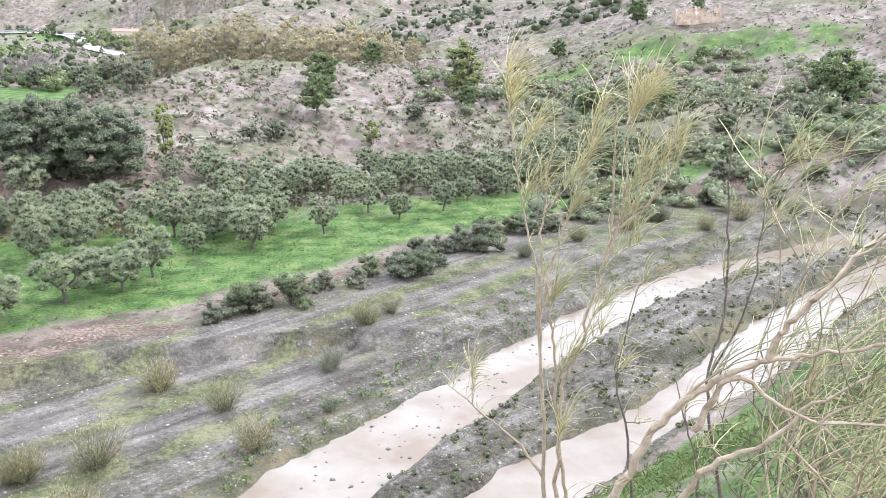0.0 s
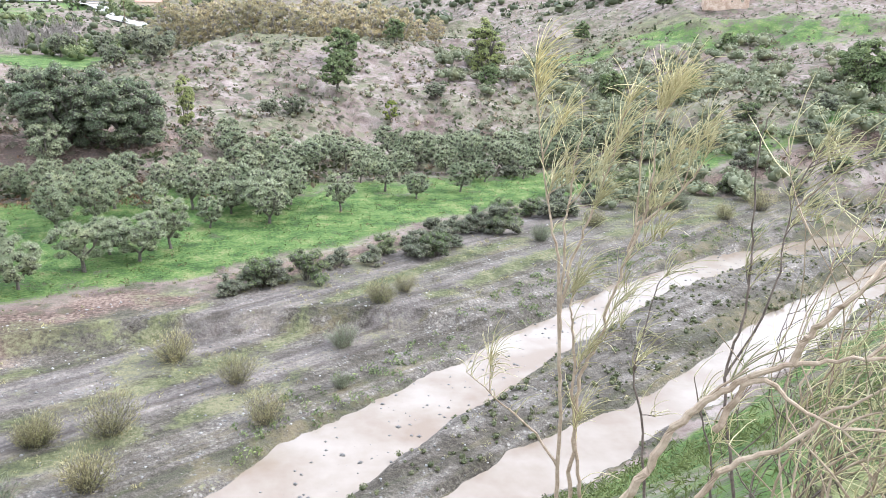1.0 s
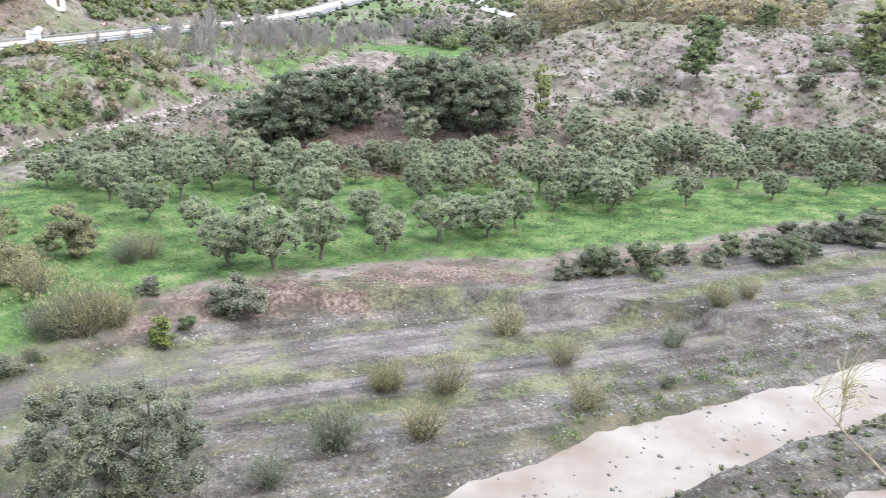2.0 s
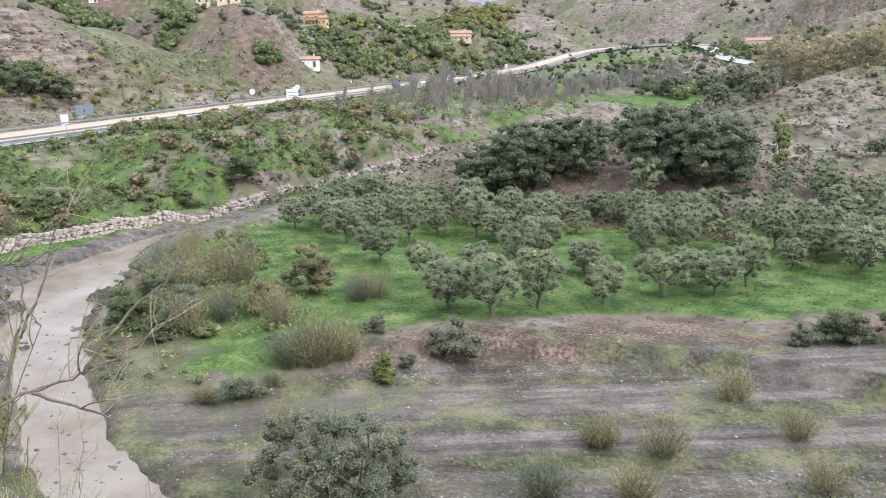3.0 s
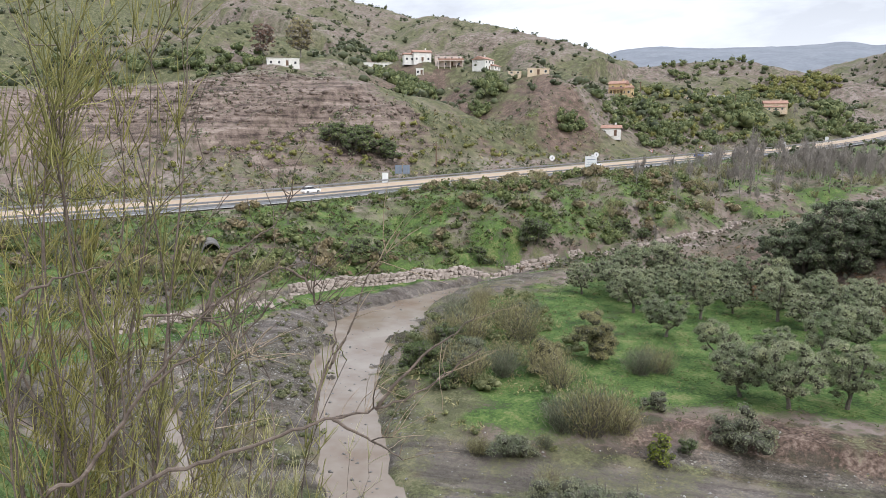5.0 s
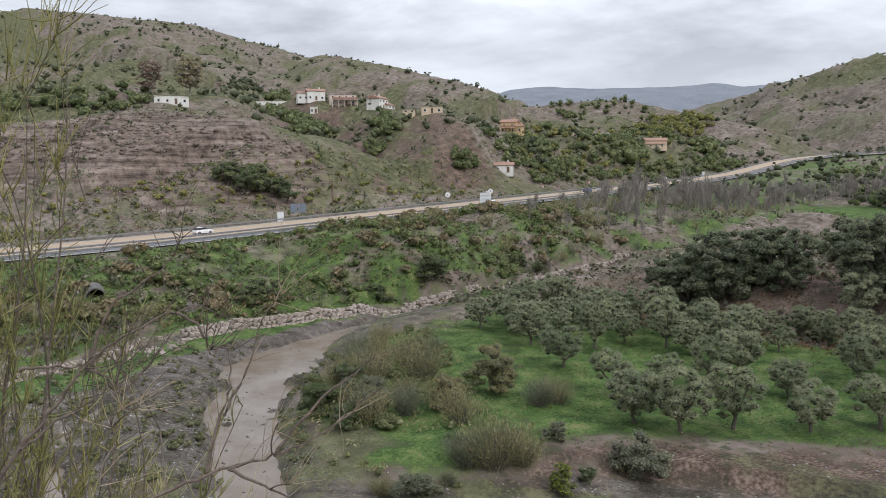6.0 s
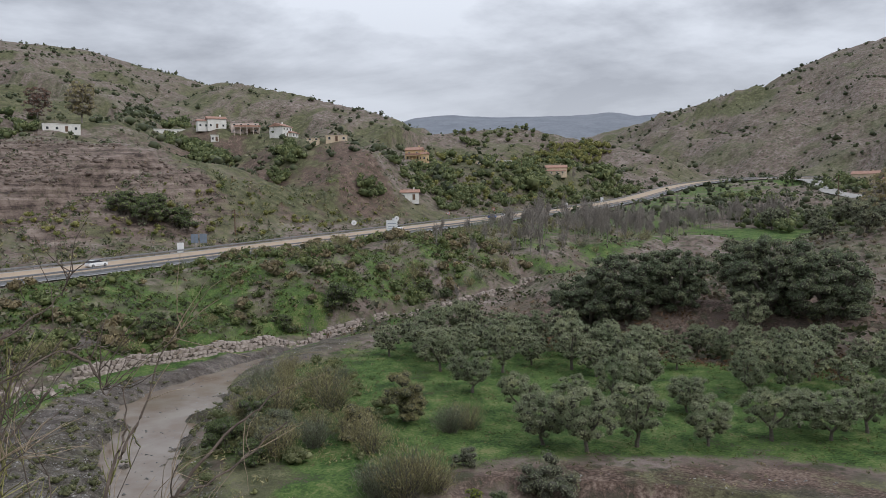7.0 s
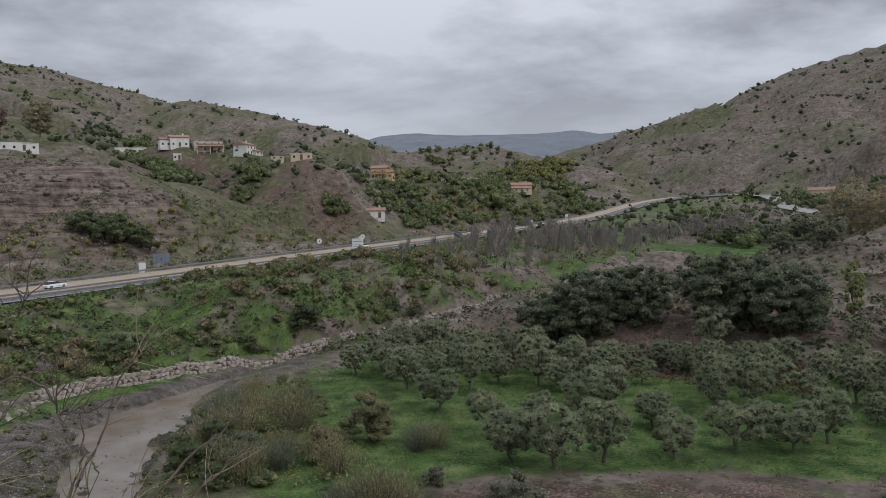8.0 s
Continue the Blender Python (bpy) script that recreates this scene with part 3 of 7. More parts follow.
    add_bump(n, l, b, add_math(n, l, "ADD", n3, n2), 0.9, 0.25)
    return m


def build_ground():
    yaws = np.concatenate([np.arange(-58, 94, 0.36), np.arange(96, 300, 4.0)])
    radii = np.concatenate([[0.0004, 1.0, 1.8], np.geomspace(2.6, 60, 140), np.geomspace(60.7, 1300, 280), np.geomspace(1345, 5000, 36)])
    a, r = np.meshgrid(np.radians(yaws), radii)
    x, y = 0.37 - np.sin(a) * r, np.cos(a) * r - 0.41
    z = ground(x, y)
    me = grid_mesh("ground", np.stack([x, y, z], -1)[:, ::-1], ground_material(), wrap=True)
    x, y, z = x[:, ::-1], y[:, ::-1], z[:, ::-1]
    grass, gravel, soil, track, rock, drab = ground_covers(x, y, z)
    for name, parts in (("cover", (grass, gravel, soil)), ("cover_more", (track, rock, drab))):
        at = me.attributes.new(name, "FLOAT_COLOR", "POINT")
        rgba = np.stack([p.reshape(-1) for p in parts] + [np.ones(x.size)], -1)
        at.data.foreach_set("color", rgba.reshape(-1).astype(np.float32))
    tagged(new("ground", me), "valley ground of grass, gravel bars, red soil and dry scrub slopes", "ground", kind="structure")


build_ground()


# ---------------------------------------------------------------- river
def water_material():
    m, n, l, b = shader("muddy_water")
    tc = n.new("ShaderNodeTexCoord").outputs["Object"]
    silt, flow = add_noise(n, l, 0.22, 4, vector=tc), add_noise(n, l, 2.6, 4, 0.6, vector=tc)
    l.new(add_ramp(n, l, silt, [(0.35, (0.188, 0.142, 0.104)), (0.5, (0.226, 0.185, 0.147)), (0.66, (0.268, 0.230, 0.192))]), b.inputs["Base Color"])
    b.inputs["Roughness"].default_value = 0.09
    b.inputs["IOR"].default_value = 1.33
    add_bump(n, l, b, flow, 0.3, 0.03)
    return m


def ribbon(line, widen, level, spacing=1.5):
    """Points of a sheet along a line of x, y, half width."""
    pts = np.array(line, float)
    seg = np.hypot(*np.diff(pts[:, :2], axis=0).T)
    run = np.concatenate([[0], np.cumsum(seg)])
    u = np.arange(0, run[-1], spacing)
    cx, cy, half = (np.interp(u, run, pts[:, k]) for k in range(3))
    tx, ty = np.gradient(cx), np.gradient(cy)
    size = np.hypot(tx, ty)
    nx, ny = ty / size, -tx / size
    across = np.linspace(-1, 1, 9)
    return np.stack([cx[:, None] + nx[:, None] * across * (half[:, None] + widen), cy[:, None] + ny[:, None] * across * (half[:, None] + widen), np.full((len(u), 9), level)], -1)


MUDDY = water_material()
for river_name, line, level, text in (("river", RIVER, -2.05, "shallow muddy brown river with small ripples"), ("side_channel", SIDE_CHANNEL, -2.054, "shallow muddy side channel between gravel bars"),
                                      ("braided_channel", BRAID, -2.058, "thin braided stream over grey gravel")):
    tagged(new(river_name, grid_mesh(river_name, ribbon(line, 1.6, level), MUDDY)), text, "water", kind="structure")


# ---------------------------------------------------------------- the main road
def road_rows(offset0, offset1, lift0=0.0, lift1=0.0, spacing=4.0, columns=5):
    """A sheet along the road between two distances from its near edge."""
    pts = np.array(ROAD, float)
    run = np.concatenate([[0], np.cumsum(np.hypot(*np.diff(pts[:, :2], axis=0).T))])
    u = np.arange(0, run[-1], spacing)
    cx, cy, cz = (np.interp(u, run, pts[:, k]) for k in range(3))
    ker = np.ones(9) / 9
    cx, cy, cz = (np.convolve(np.pad(v, 4, mode="edge"), ker, "valid") for v in (cx, cy, cz))
    tx, ty = np.gradient(cx), np.gradient(cy)
    size = np.hypot(tx, ty)
    nx, ny = -ty / size, tx / size
    w = np.linspace(0, 1, columns)
    off = offset0 + (offset1 - offset0) * w
    lift = lift0 + (lift1 - lift0) * w
    return np.stack([cx[:, None] + nx[:, None] * off, cy[:, None] + ny[:, None] * off, cz[:, None] + 0.055 * off + lift + 0 * cx[:, None]], -1)


ASPHALT = mottled("asphalt", (0.12, 0.12, 0.125), (0.17, 0.17, 0.175), 0.5, 0.8, bump=0.01)
DUSTY = mottled("dusty_asphalt", (0.36, 0.27, 0.185), (0.46, 0.355, 0.25), 0.35, 0.75, bump=0.01)
PALE = mottled("pale_concrete", (0.27, 0.26, 0.24), (0.38, 0.365, 0.34), 0.8, 0.85)
STEEL = mottled("galvanised_steel", (0.17, 0.17, 0.175), (0.27, 0.27, 0.275), 2.0, 0.55, metal=0.2)
for strip_name, o0, o1, lift, mat, text in (("road", 1.2, 5.6, 0.0, ASPHALT, "grey asphalt carriageway of a dual road"), ("road_dusty_lanes", 5.6, 14.6, 0.0, DUSTY, "tan dusty carriageway of the same road"),
                                            ("road_shoulder", 0.2, 1.2, 0.0, PALE, "pale concrete shoulder along the road"), ("road_far_shoulder", 14.6, 15.6, 0.0, PALE, "pale concrete shoulder along the road")):
    tagged(new(strip_name, grid_mesh(strip_name, road_rows(o0, o1, lift, lift), mat)), text, "road", kind="structure")

# the same road swings back round a green island, higher up the valley
bend = np.array([(-122, 604), (-108, 586), (-97, 560), (-88, 532), (-79, 505), (-70, 479), (-56, 452)], float)
u = np.linspace(0, len(bend) - 1, 40)
cx, cy = np.interp(u, range(len(bend)), bend[:, 0]), np.interp(u, range(len(bend)), bend[:, 1])
w = np.array([-1.0, -0.5, 0, 0.5, 1.0]) * 5.5
tx, ty = np.gradient(cx), np.gradient(cy)
nx, ny = ty / np.hypot(tx, ty), -tx / np.hypot(tx, ty)
gx, gy = cx[:, None] + nx[:, None] * w, cy[:, None] + ny[:, None] * w
gz = ground(gx, gy).max(axis=1, keepdims=True) + 0.25 + 0 * w
tagged(new("road_bend", grid_mesh("road_bend", np.stack([gx, gy, gz], -1), PALE)), "pale bend of the road round a green island", "road", kind="structure")


# ---------------------------------------------------------------- plants: how they are made
BARK = mottled("grey_bark", (0.075, 0.062, 0.05), (0.17, 0.15, 0.125), 6.0, 0.95, bump=0.02)
# dark colour of crown cores: the shade inside foliage is painted in
CROWN_SHADE = mottled("crown_core_shade", (0.040, 0.040, 0.028), (0.105, 0.102, 0.075), 5.0, 0.95)
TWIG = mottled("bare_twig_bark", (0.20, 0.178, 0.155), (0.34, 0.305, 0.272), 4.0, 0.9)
OLIVE_LEAF = leafy("olive_leaf", (0.215, 0.238, 0.148), (0.40, 0.425, 0.285))
OAK_LEAF = leafy("holm_oak_leaf", (0.100, 0.122, 0.072), (0.255, 0.29, 0.195), 0.3)
PINE_LEAF = leafy("carob_leaf", (0.10, 0.135, 0.06), (0.27, 0.32, 0.16), 0.3)
LIME_LEAF = leafy("fresh_leaf", (0.10, 0.14, 0.03), (0.30, 0.34, 0.06))
GOLD_LEAF = leafy("poplar_leaf_dry", (0.33, 0.28, 0.165), (0.47, 0.41, 0.265))
GREY_LEAF = leafy("grey_shrub_leaf", (0.155, 0.168, 0.112), (0.31, 0.325, 0.235))
TAWNY_LEAF = leafy("tamarisk_leaf", (0.17, 0.155, 0.075), (0.46, 0.42, 0.25))
GREEN_LEAF = leafy("green_shrub_leaf", (0.08, 0.110, 0.05), (0.25, 0.295, 0.14))
ROSE_LEAF = leafy("reddish_shrub_leaf", (0.14, 0.085, 0.07), (0.27, 0.19, 0.16))
POPLAR_LEAF = leafy("poplar_leaf", (0.20, 0.23, 0.085), (0.42, 0.44, 0.20))
CANE = leafy("dry_cane", (0.26, 0.20, 0.11), (0.46, 0.38, 0.23))


def leaf_cloud(P, size, ratio, rng, rise=0.0, out=None):
    """Small pointed leaves at the points P, turned outwards where out is given: arrays of vertices and quads."""
    n = len(P)
    a = rng.normal(size=(n, 3))
    a[:, 2] += rise
    if out is not None:
        face = out + rng.normal(size=(n, 3)) * 0.7
        a = np.cross(a, face)
    a /= np.linalg.norm(a, axis=1)[:, None] + 1e-9
    if out is not None and rise:
        a[:, 2] += rise
        a /= np.linalg.norm(a, axis=1)[:, None]
    b = np.cross(a, rng.normal(size=(n, 3)) if out is None else face)
    b /= np.linalg.norm(b, axis=1)[:, None] + 1e-9
    s = (np.broadcast_to(size, n) * rng.uniform(0.65, 1.35, n))[:, None]
    V = np.stack([P - a * s / 2, P + b * s * ratio / 2, P + a * s / 2, P - b * s * ratio / 2], 1).reshape(-1, 3)
    return V, np.arange(4 * n).reshape(n, 4)


def clump_points(centres, radii, count, rng, flat=0.8):
    """Points near the skins of many clumps."""
    k = rng.choice(len(centres), count, p=np.array(radii) ** 2 / np.sum(np.array(radii) ** 2))
    d = rng.normal(size=(count, 3))
    d /= np.linalg.norm(d, axis=1)[:, None]
    d[:, 2] = np.where(d[:, 2] < -0.3, -0.6 * d[:, 2], d[:, 2])
    out = d + np.array([0, 0, 0.35])
    r = np.array(radii)[k] * rng.uniform(0.45, 1.0, count) ** 0.4
    d[:, 2] *= flat
    return np.array(centres)[k] + d * r[:, None], out


PHI = (1 + 5 ** 0.5) / 2
ICO_V = np.array([(-1, PHI, 0), (1, PHI, 0), (-1, -PHI, 0), (1, -PHI, 0), (0, -1, PHI), (0, 1, PHI), (0, -1, -PHI), (0, 1, -PHI), (PHI, 0, -1), (PHI, 0, 1), (-PHI, 0, -1), (-PHI, 0, 1)]) / math.hypot(1, PHI)
ICO_F = np.array([(0, 11, 5), (0, 5, 1), (0, 1, 7), (0, 7, 10), (0, 10, 11), (1, 5, 9), (5, 11, 4), (11, 10, 2), (10, 7, 6), (7, 1, 8), (3, 9, 4), (3, 4, 2), (3, 2, 6), (3, 6, 8), (3, 8, 9), (4, 9, 5), (2, 4, 11), (6, 2, 10), (8, 6, 7), (9, 8, 1)])


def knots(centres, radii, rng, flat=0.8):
    """Solid cores that fill leaf clumps: uneven lumps, as arrays of vertices and triangles."""
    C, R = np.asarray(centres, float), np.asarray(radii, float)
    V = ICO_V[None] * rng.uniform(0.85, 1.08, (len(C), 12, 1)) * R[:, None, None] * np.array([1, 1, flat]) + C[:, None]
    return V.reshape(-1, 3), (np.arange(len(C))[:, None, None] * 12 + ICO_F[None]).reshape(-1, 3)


def crown_mesh(name, lumps, leaves, material, heart=None):
    """One mesh of lumps (triangles, in the material heart where given) and leaves (quads)."""
    (v0, f0), (v1, f1) = lumps, leaves
    me = bpy.data.meshes.new(name)
    V = np.concatenate([v0, v1]).astype(np.float32)
    corners = np.concatenate([f0.reshape(-1), (f1 + len(v0)).reshape(-1)]).astype(np.int32)
    starts = np.concatenate([np.arange(len(f0)) * 3, 3 * len(f0) + np.arange(len(f1)) * 4]).astype(np.int32)
    me.vertices.add(len(V))
    me.vertices.foreach_set("co", V.reshape(-1))
    me.loops.add(len(corners))
    me.loops.foreach_set("vertex_index", corners)
    me.polygons.add(len(starts))
    me.polygons.foreach_set("loop_start", starts)
    me.materials.append(material)
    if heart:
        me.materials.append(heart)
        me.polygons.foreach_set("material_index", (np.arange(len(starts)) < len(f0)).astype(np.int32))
    me.update(calc_edges=True)
    return me


def merge(*meshes):
    V, F, n = [], [], 0
    for v, f in meshes:
        V.append(v)
        F.append(f + n)
        n += len(v)
    return np.concatenate(V), np.concatenate(F)


def strips(starts, ends, width0, width1, rng, bend=0.0):
    """Thin three-faced twigs from start to end, as quads, with a sag or arch in the middle."""
    n = len(starts)
    mid = (starts + ends) / 2 + rng.normal(size=(n, 3)) * bend
    mid[:, 2] += bend
    V, F, base = [], [], 0
    run = ends - starts
    a = np.cross(run, rng.normal(size=(n, 3)))
    a /= np.linalg.norm(a, axis=1)[:, None] + 1e-9
    b = np.cross(run, a)
    b /= np.linalg.norm(b, axis=1)[:, None] + 1e-9
    w0, w1 = np.broadcast_to(width0, n)[:, None], np.broadcast_to(width1, n)[:, None]
    rings = []
    for p, w in ((starts, w0), (mid, (w0 + w1) / 2), (ends, w1)):
        rings.append(np.stack([p + (a * math.cos(t) + b * math.sin(t)) * w / 2 for t in (0, 2.094, 4.189)], 1))
    V = np.stack(rings, 1).reshape(-1, 3)
    faces = []
    for r in (0, 3):
        for j in range(3):
            faces.append((r + j, r + (j + 1) % 3, r + 3 + (j + 1) % 3, r + 3 + j))
    F = (np.arange(n)[:, None, None] * 9 + np.array(faces)[None]).reshape(-1, 4)
    return V, F


def woody(name, rng, height, spread, limbs, trunk, radius, lean=0.12, fork=0.28):
    """Trunk and limbs in one bmesh; gives also the limb tips."""
    bm = bmesh.new()
    pieces, tips = [bm], []
    dx, dy = rng.normal(size=2) * lean
    top = Vector((dx, dy, trunk))
    tube(bm, [(0, 0, -0.25), (dx * 0.2, dy * 0.2, trunk * 0.35), (dx * 0.75 + 0.04, dy * 0.7, trunk * 0.7), top], [radius * 1.45, radius * 1.05, radius * 0.95, radius], 7)
    turn = rng.uniform(0, 6.28)
    for k in range(limbs):
        t = turn + 6.283 * k / limbs + rng.normal() * 0.3
        out = spread * rng.uniform(0.45, 0.8)
        h = height * rng.uniform(0.62, 0.86)
        tip = Vector((math.cos(t) * out, math.sin(t) * out, h))
        mid = top.lerp(tip, 0.45) + Vector((math.cos(t), math.sin(t), -0.35)) * out * 0.16
        pieces.append(bmesh.new())
        tube(pieces[-1], [top - Vector((0, 0, 0.12 * trunk)), mid, tip], [radius * 0.72, radius * 0.45, radius * 0.16], 5)
        tips.append(tip)
        for _ in range(2):
            u = t + rng.normal() * 0.7
            end = mid + Vector((math.cos(u) * out * 0.55, math.sin(u) * out * 0.55, (height - mid.z) * rng.uniform(0.3, 0.75)))
            pieces.append(bmesh.new())
            tube(pieces[-1], [mid, mid.lerp(end, 0.5) + Vector((0, 0, 0.08)), end], [radius * 0.36, radius * 0.24, radius * 0.09], 4)
            tips.append(end)
    return pieces, tips


def broadleaf(name, label, category, seed, height, spread, trunk, radius, limbs, blobs, leaves, leaf, ratio, material, low=0.30, blob=0.30, bark=None, flat=0.8, rise=0.0, solid=0.58):
    """A tree: trunk with limbs, and a crown of many leaves in clumps with gaps."""
    rng = np.random.default_rng(seed)
    thing = tagged(new(name), label, category)
    pieces, tips = woody(name, rng, height, spread, limbs, trunk, radius)
    if name == "holm_oak":
        for k, bm in enumerate(pieces):
            part("limb" if k else "trunk", bm, bark or BARK, thing)
    else:
        whole = bmesh.new()
        for bm in pieces:
            me = bpy.data.meshes.new("limb")
            bm.to_mesh(me)
            bm.free()
            whole.from_mesh(me)
            bpy.data.meshes.remove(me)
        part("trunk", whole, bark or BARK, thing)
    centres, radii = [], []
    lean = rng.normal(size=2) * 0.12 * spread
    middle, half = height * (low + 1.0) / 2, height * (1.0 - low) / 2
    for k in range(blobs):
        # clumps stand about the crown's skin, spread by the golden angle, with uneven depth
        w = 1 - 2 * (k + 0.5) / blobs + rng.normal() * 0.08
        w = max(-0.95, min(1.0, w))
        t = k * 2.39996 + rng.normal() * 0.25
        r = spread * blob * rng.uniform(0.65, 1.2)
        deep = rng.uniform(0.25, 0.7) if k % 5 == 0 else rng.uniform(0.78, 1.06)
        side = math.sqrt(1 - w * w) ** 0.75 * deep * (1 + 0.15 * math.sin(2 * t + seed) + 0.10 * math.sin(5 * t + 2 * seed))
        u = (w + 1) / 2
        out = max(0.2, spread - r * 0.55) * side * (0.86 + 0.14 * u if low > 0.1 else 1.0 + 0.05 * (1 - u))
        centres.append((math.cos(t) * out + lean[0] * u, math.sin(t) * out + lean[1] * u, middle + w * deep * max(0.2, half - r * 0.5 * flat)))
        radii.append(r)
    P, out = clump_points(centres, radii, leaves, rng, flat)
    P[:, 2] = np.maximum(P[:, 2], height * low * 0.7 * rng.uniform(0.85, 1.1, len(P)))
    # cores under the leaves; their dark colour stands in for inner shade
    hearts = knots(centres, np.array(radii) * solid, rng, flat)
    child("crown", crown_mesh("crown", hearts, leaf_cloud(P, leaf, ratio, rng, rise, out), material, TWIG if bark else CROWN_SHADE), thing)
    return thing


def shrub(name, label, seed, height, spread, blobs, leaves, leaf, ratio, material, category="shrub", rise=0.3, top=1.0):
    """A rounded bush: short stems under clumps of leaves that reach the ground."""
    rng = np.random.default_rng(seed)
    thing = tagged(new(name), label, category)
    n = 14
    t = rng.uniform(0, 6.283, n)
    ends = np.stack([np.cos(t) * spread * 0.6, np.sin(t) * spread * 0.6, rng.uniform(0.5, 0.9, n) * height], 1)
    starts = ends * np.array([0.12, 0.12, 0]) - np.array([0, 0, 0.12])
    child("branchwork", raw_mesh("branchwork", *strips(starts, ends, 0.05 * height ** 0.5, 0.012, rng, 0.1), BARK), thing)
    centres, radii = [], []
    for k in range(blobs):
        t, q, u = rng.uniform(0, 6.283), rng.uniform(0, 1) ** 0.5, rng.uniform(0, 1)
        limit = spread * math.sqrt(max(0.05, 1 - (u * 0.92) ** 2.2)) * (1 + 0.2 * math.sin(2 * t + seed))
        r = spread * rng.uniform(0.2, 0.36)
        centres.append((math.cos(t) * q * limit * 0.85, math.sin(t) * q * limit * 0.85, 0.12 * height + u * 0.78 * height))
        radii.append(r)
    P, out = clump_points(centres, radii, leaves, rng)
    P[:, 2] = np.abs(P[:, 2]) * top
    child("foliage", crown_mesh("foliage", knots(centres, np.array(radii) * 0.65, rng), leaf_cloud(P, leaf, ratio, rng, rise, out), material, CROWN_SHADE), thing)
    return thing


def wispy(name, label, seed, height, spread, stems, leaves, material, category="shrub", leaf=0.34, ratio=0.14):
    """A feathery bush: many thin rising stems with fine narrow sprays along them."""
    rng = np.random.default_rng(seed)
    thing = tagged(new(name), label, category)
    t = rng.uniform(0, 6.283, stems)
    q = rng.uniform(0.1, 1, stems) ** 0.7
    h = height * rng.uniform(0.55, 1.0, stems) * (1 - 0.35 * q ** 2)
    ends = np.stack([np.cos(t) * spread * q, np.sin(t) * spread * q, h], 1)
    starts = np.stack([np.cos(t) * spread * 0.22 * q, np.sin(t) * spread * 0.22 * q, np.full(stems, -0.1)], 1)
    child("branchwork", raw_mesh("branchwork", *strips(starts, ends, 0.045, 0.012, rng, 0.12), BARK), thing)
    k = rng.integers(0, stems, leaves)
    u = rng.uniform(0.12, 1.05, leaves) ** 0.75
    P = starts[k] + (ends[k] - starts[k]) * u[:, None] + rng.normal(size=(leaves, 3)) * (0.07 + 0.075 * spread)
    P[:, 2] = np.abs(P[:, 2])
    a = (ends[k] - starts[k]) / height + rng.normal(size=(leaves, 3)) * 0.35
    a /= np.linalg.norm(a, axis=1)[:, None]
    b = np.cross(a, rng.normal(size=(leaves, 3)))
    b /= np.linalg.norm(b, axis=1)[:, None]
    s = (leaf * rng.uniform(0.6, 1.4, leaves))[:, None]
    V = np.stack([P - a * s / 2, P + b * s * ratio / 2, P + a * s / 2, P - b * s * ratio / 2], 1).reshape(-1, 3)
    child("sprays", raw_mesh("sprays", V, np.arange(4 * leaves).reshape(-1, 4), material), thing)
    return thing


def bare_tree(name, label, seed, height, spread, material, forks=3, width=0.16):
    """A leafless tree: a trunk with boughs that divide into fine twigs."""
    rng = np.random.default_rng(seed)
    thing = tagged(new(name), label, "tree")
    levels = [(np.array([[0.0, 0, -0.3]]), np.array([[rng.normal() * 0.2, rng.normal() * 0.2, height * 0.45]]), width)]
    pieces = []
    for k in range(forks):
        s, e, w = levels[-1]
        pieces.append(strips(s, e, w, w * 0.62, rng, 0.03 * height / (k + 1)))
        n = len(s) * (7 if k == 0 else 6)
        src = rng.integers(0, len(s), n)
        u = rng.uniform(0.35, 1.0, n)[:, None]
        start = s[src] + (e[src] - s[src]) * u
        d = (e[src] - s[src]) / np.linalg.norm(e[src] - s[src], axis=1)[:, None] + rng.normal(size=(n, 3)) * 0.55
        d[:, 2] = np.abs(d[:, 2]) + 0.25
        d /= np.linalg.norm(d, axis=1)[:, None]
        d[:, :2] *= spread
        levels.append((start, start + d * (height * 0.42 * 0.62 ** k * rng.uniform(0.5, 1.1, n))[:, None], max(w * 0.55, 0.05)))
    child("trunk", raw_mesh("trunk", *pieces[0], material), thing)
    child("branchwork", raw_mesh("branchwork", *merge(*pieces[1:]), material), thing)
    s, e, w = levels[forks]
    run = e - s
    b = np.cross(run, rng.normal(size=run.shape))
    b *= (0.10 / (np.linalg.norm(b, axis=1) + 1e-9))[:, None]
    V = np.stack([s - b * 0.4, s + b * 0.4, e + b * 0.2, e - b * 0.2], 1).reshape(-1, 3)
    child("fine_branchwork", raw_mesh("fine_branchwork", V, np.arange(4 * len(s)).reshape(-1, 4), material), thing)
    return thing


def place(models, spots, rng, group="", low=0.85, high=1.15, sink=0.05):
    """Copies of the models at the spots (x, y[, size]), each turned and sized a little differently; the models themselves take the first spots."""
    for k, spot in enumerate(spots):
        x, y = spot[0], spot[1]
        size = spot[2] if len(spot) > 2 else rng.uniform(low, high)
        m = models[k % len(models)]
        at = pose(x, y, on_ground(x, y) - sink, 0, 0, rng.uniform(0, 360)) @ Matrix.Diagonal((size, size, size * rng.uniform(0.94, 1.06), 1))
        if k < len(models):
            m.matrix_basis = at
            ob = m
        else:
            ob = copy_thing(m, at)
            ob.scale = at.to_scale()
        if group:
            tagged(ob, group=group)


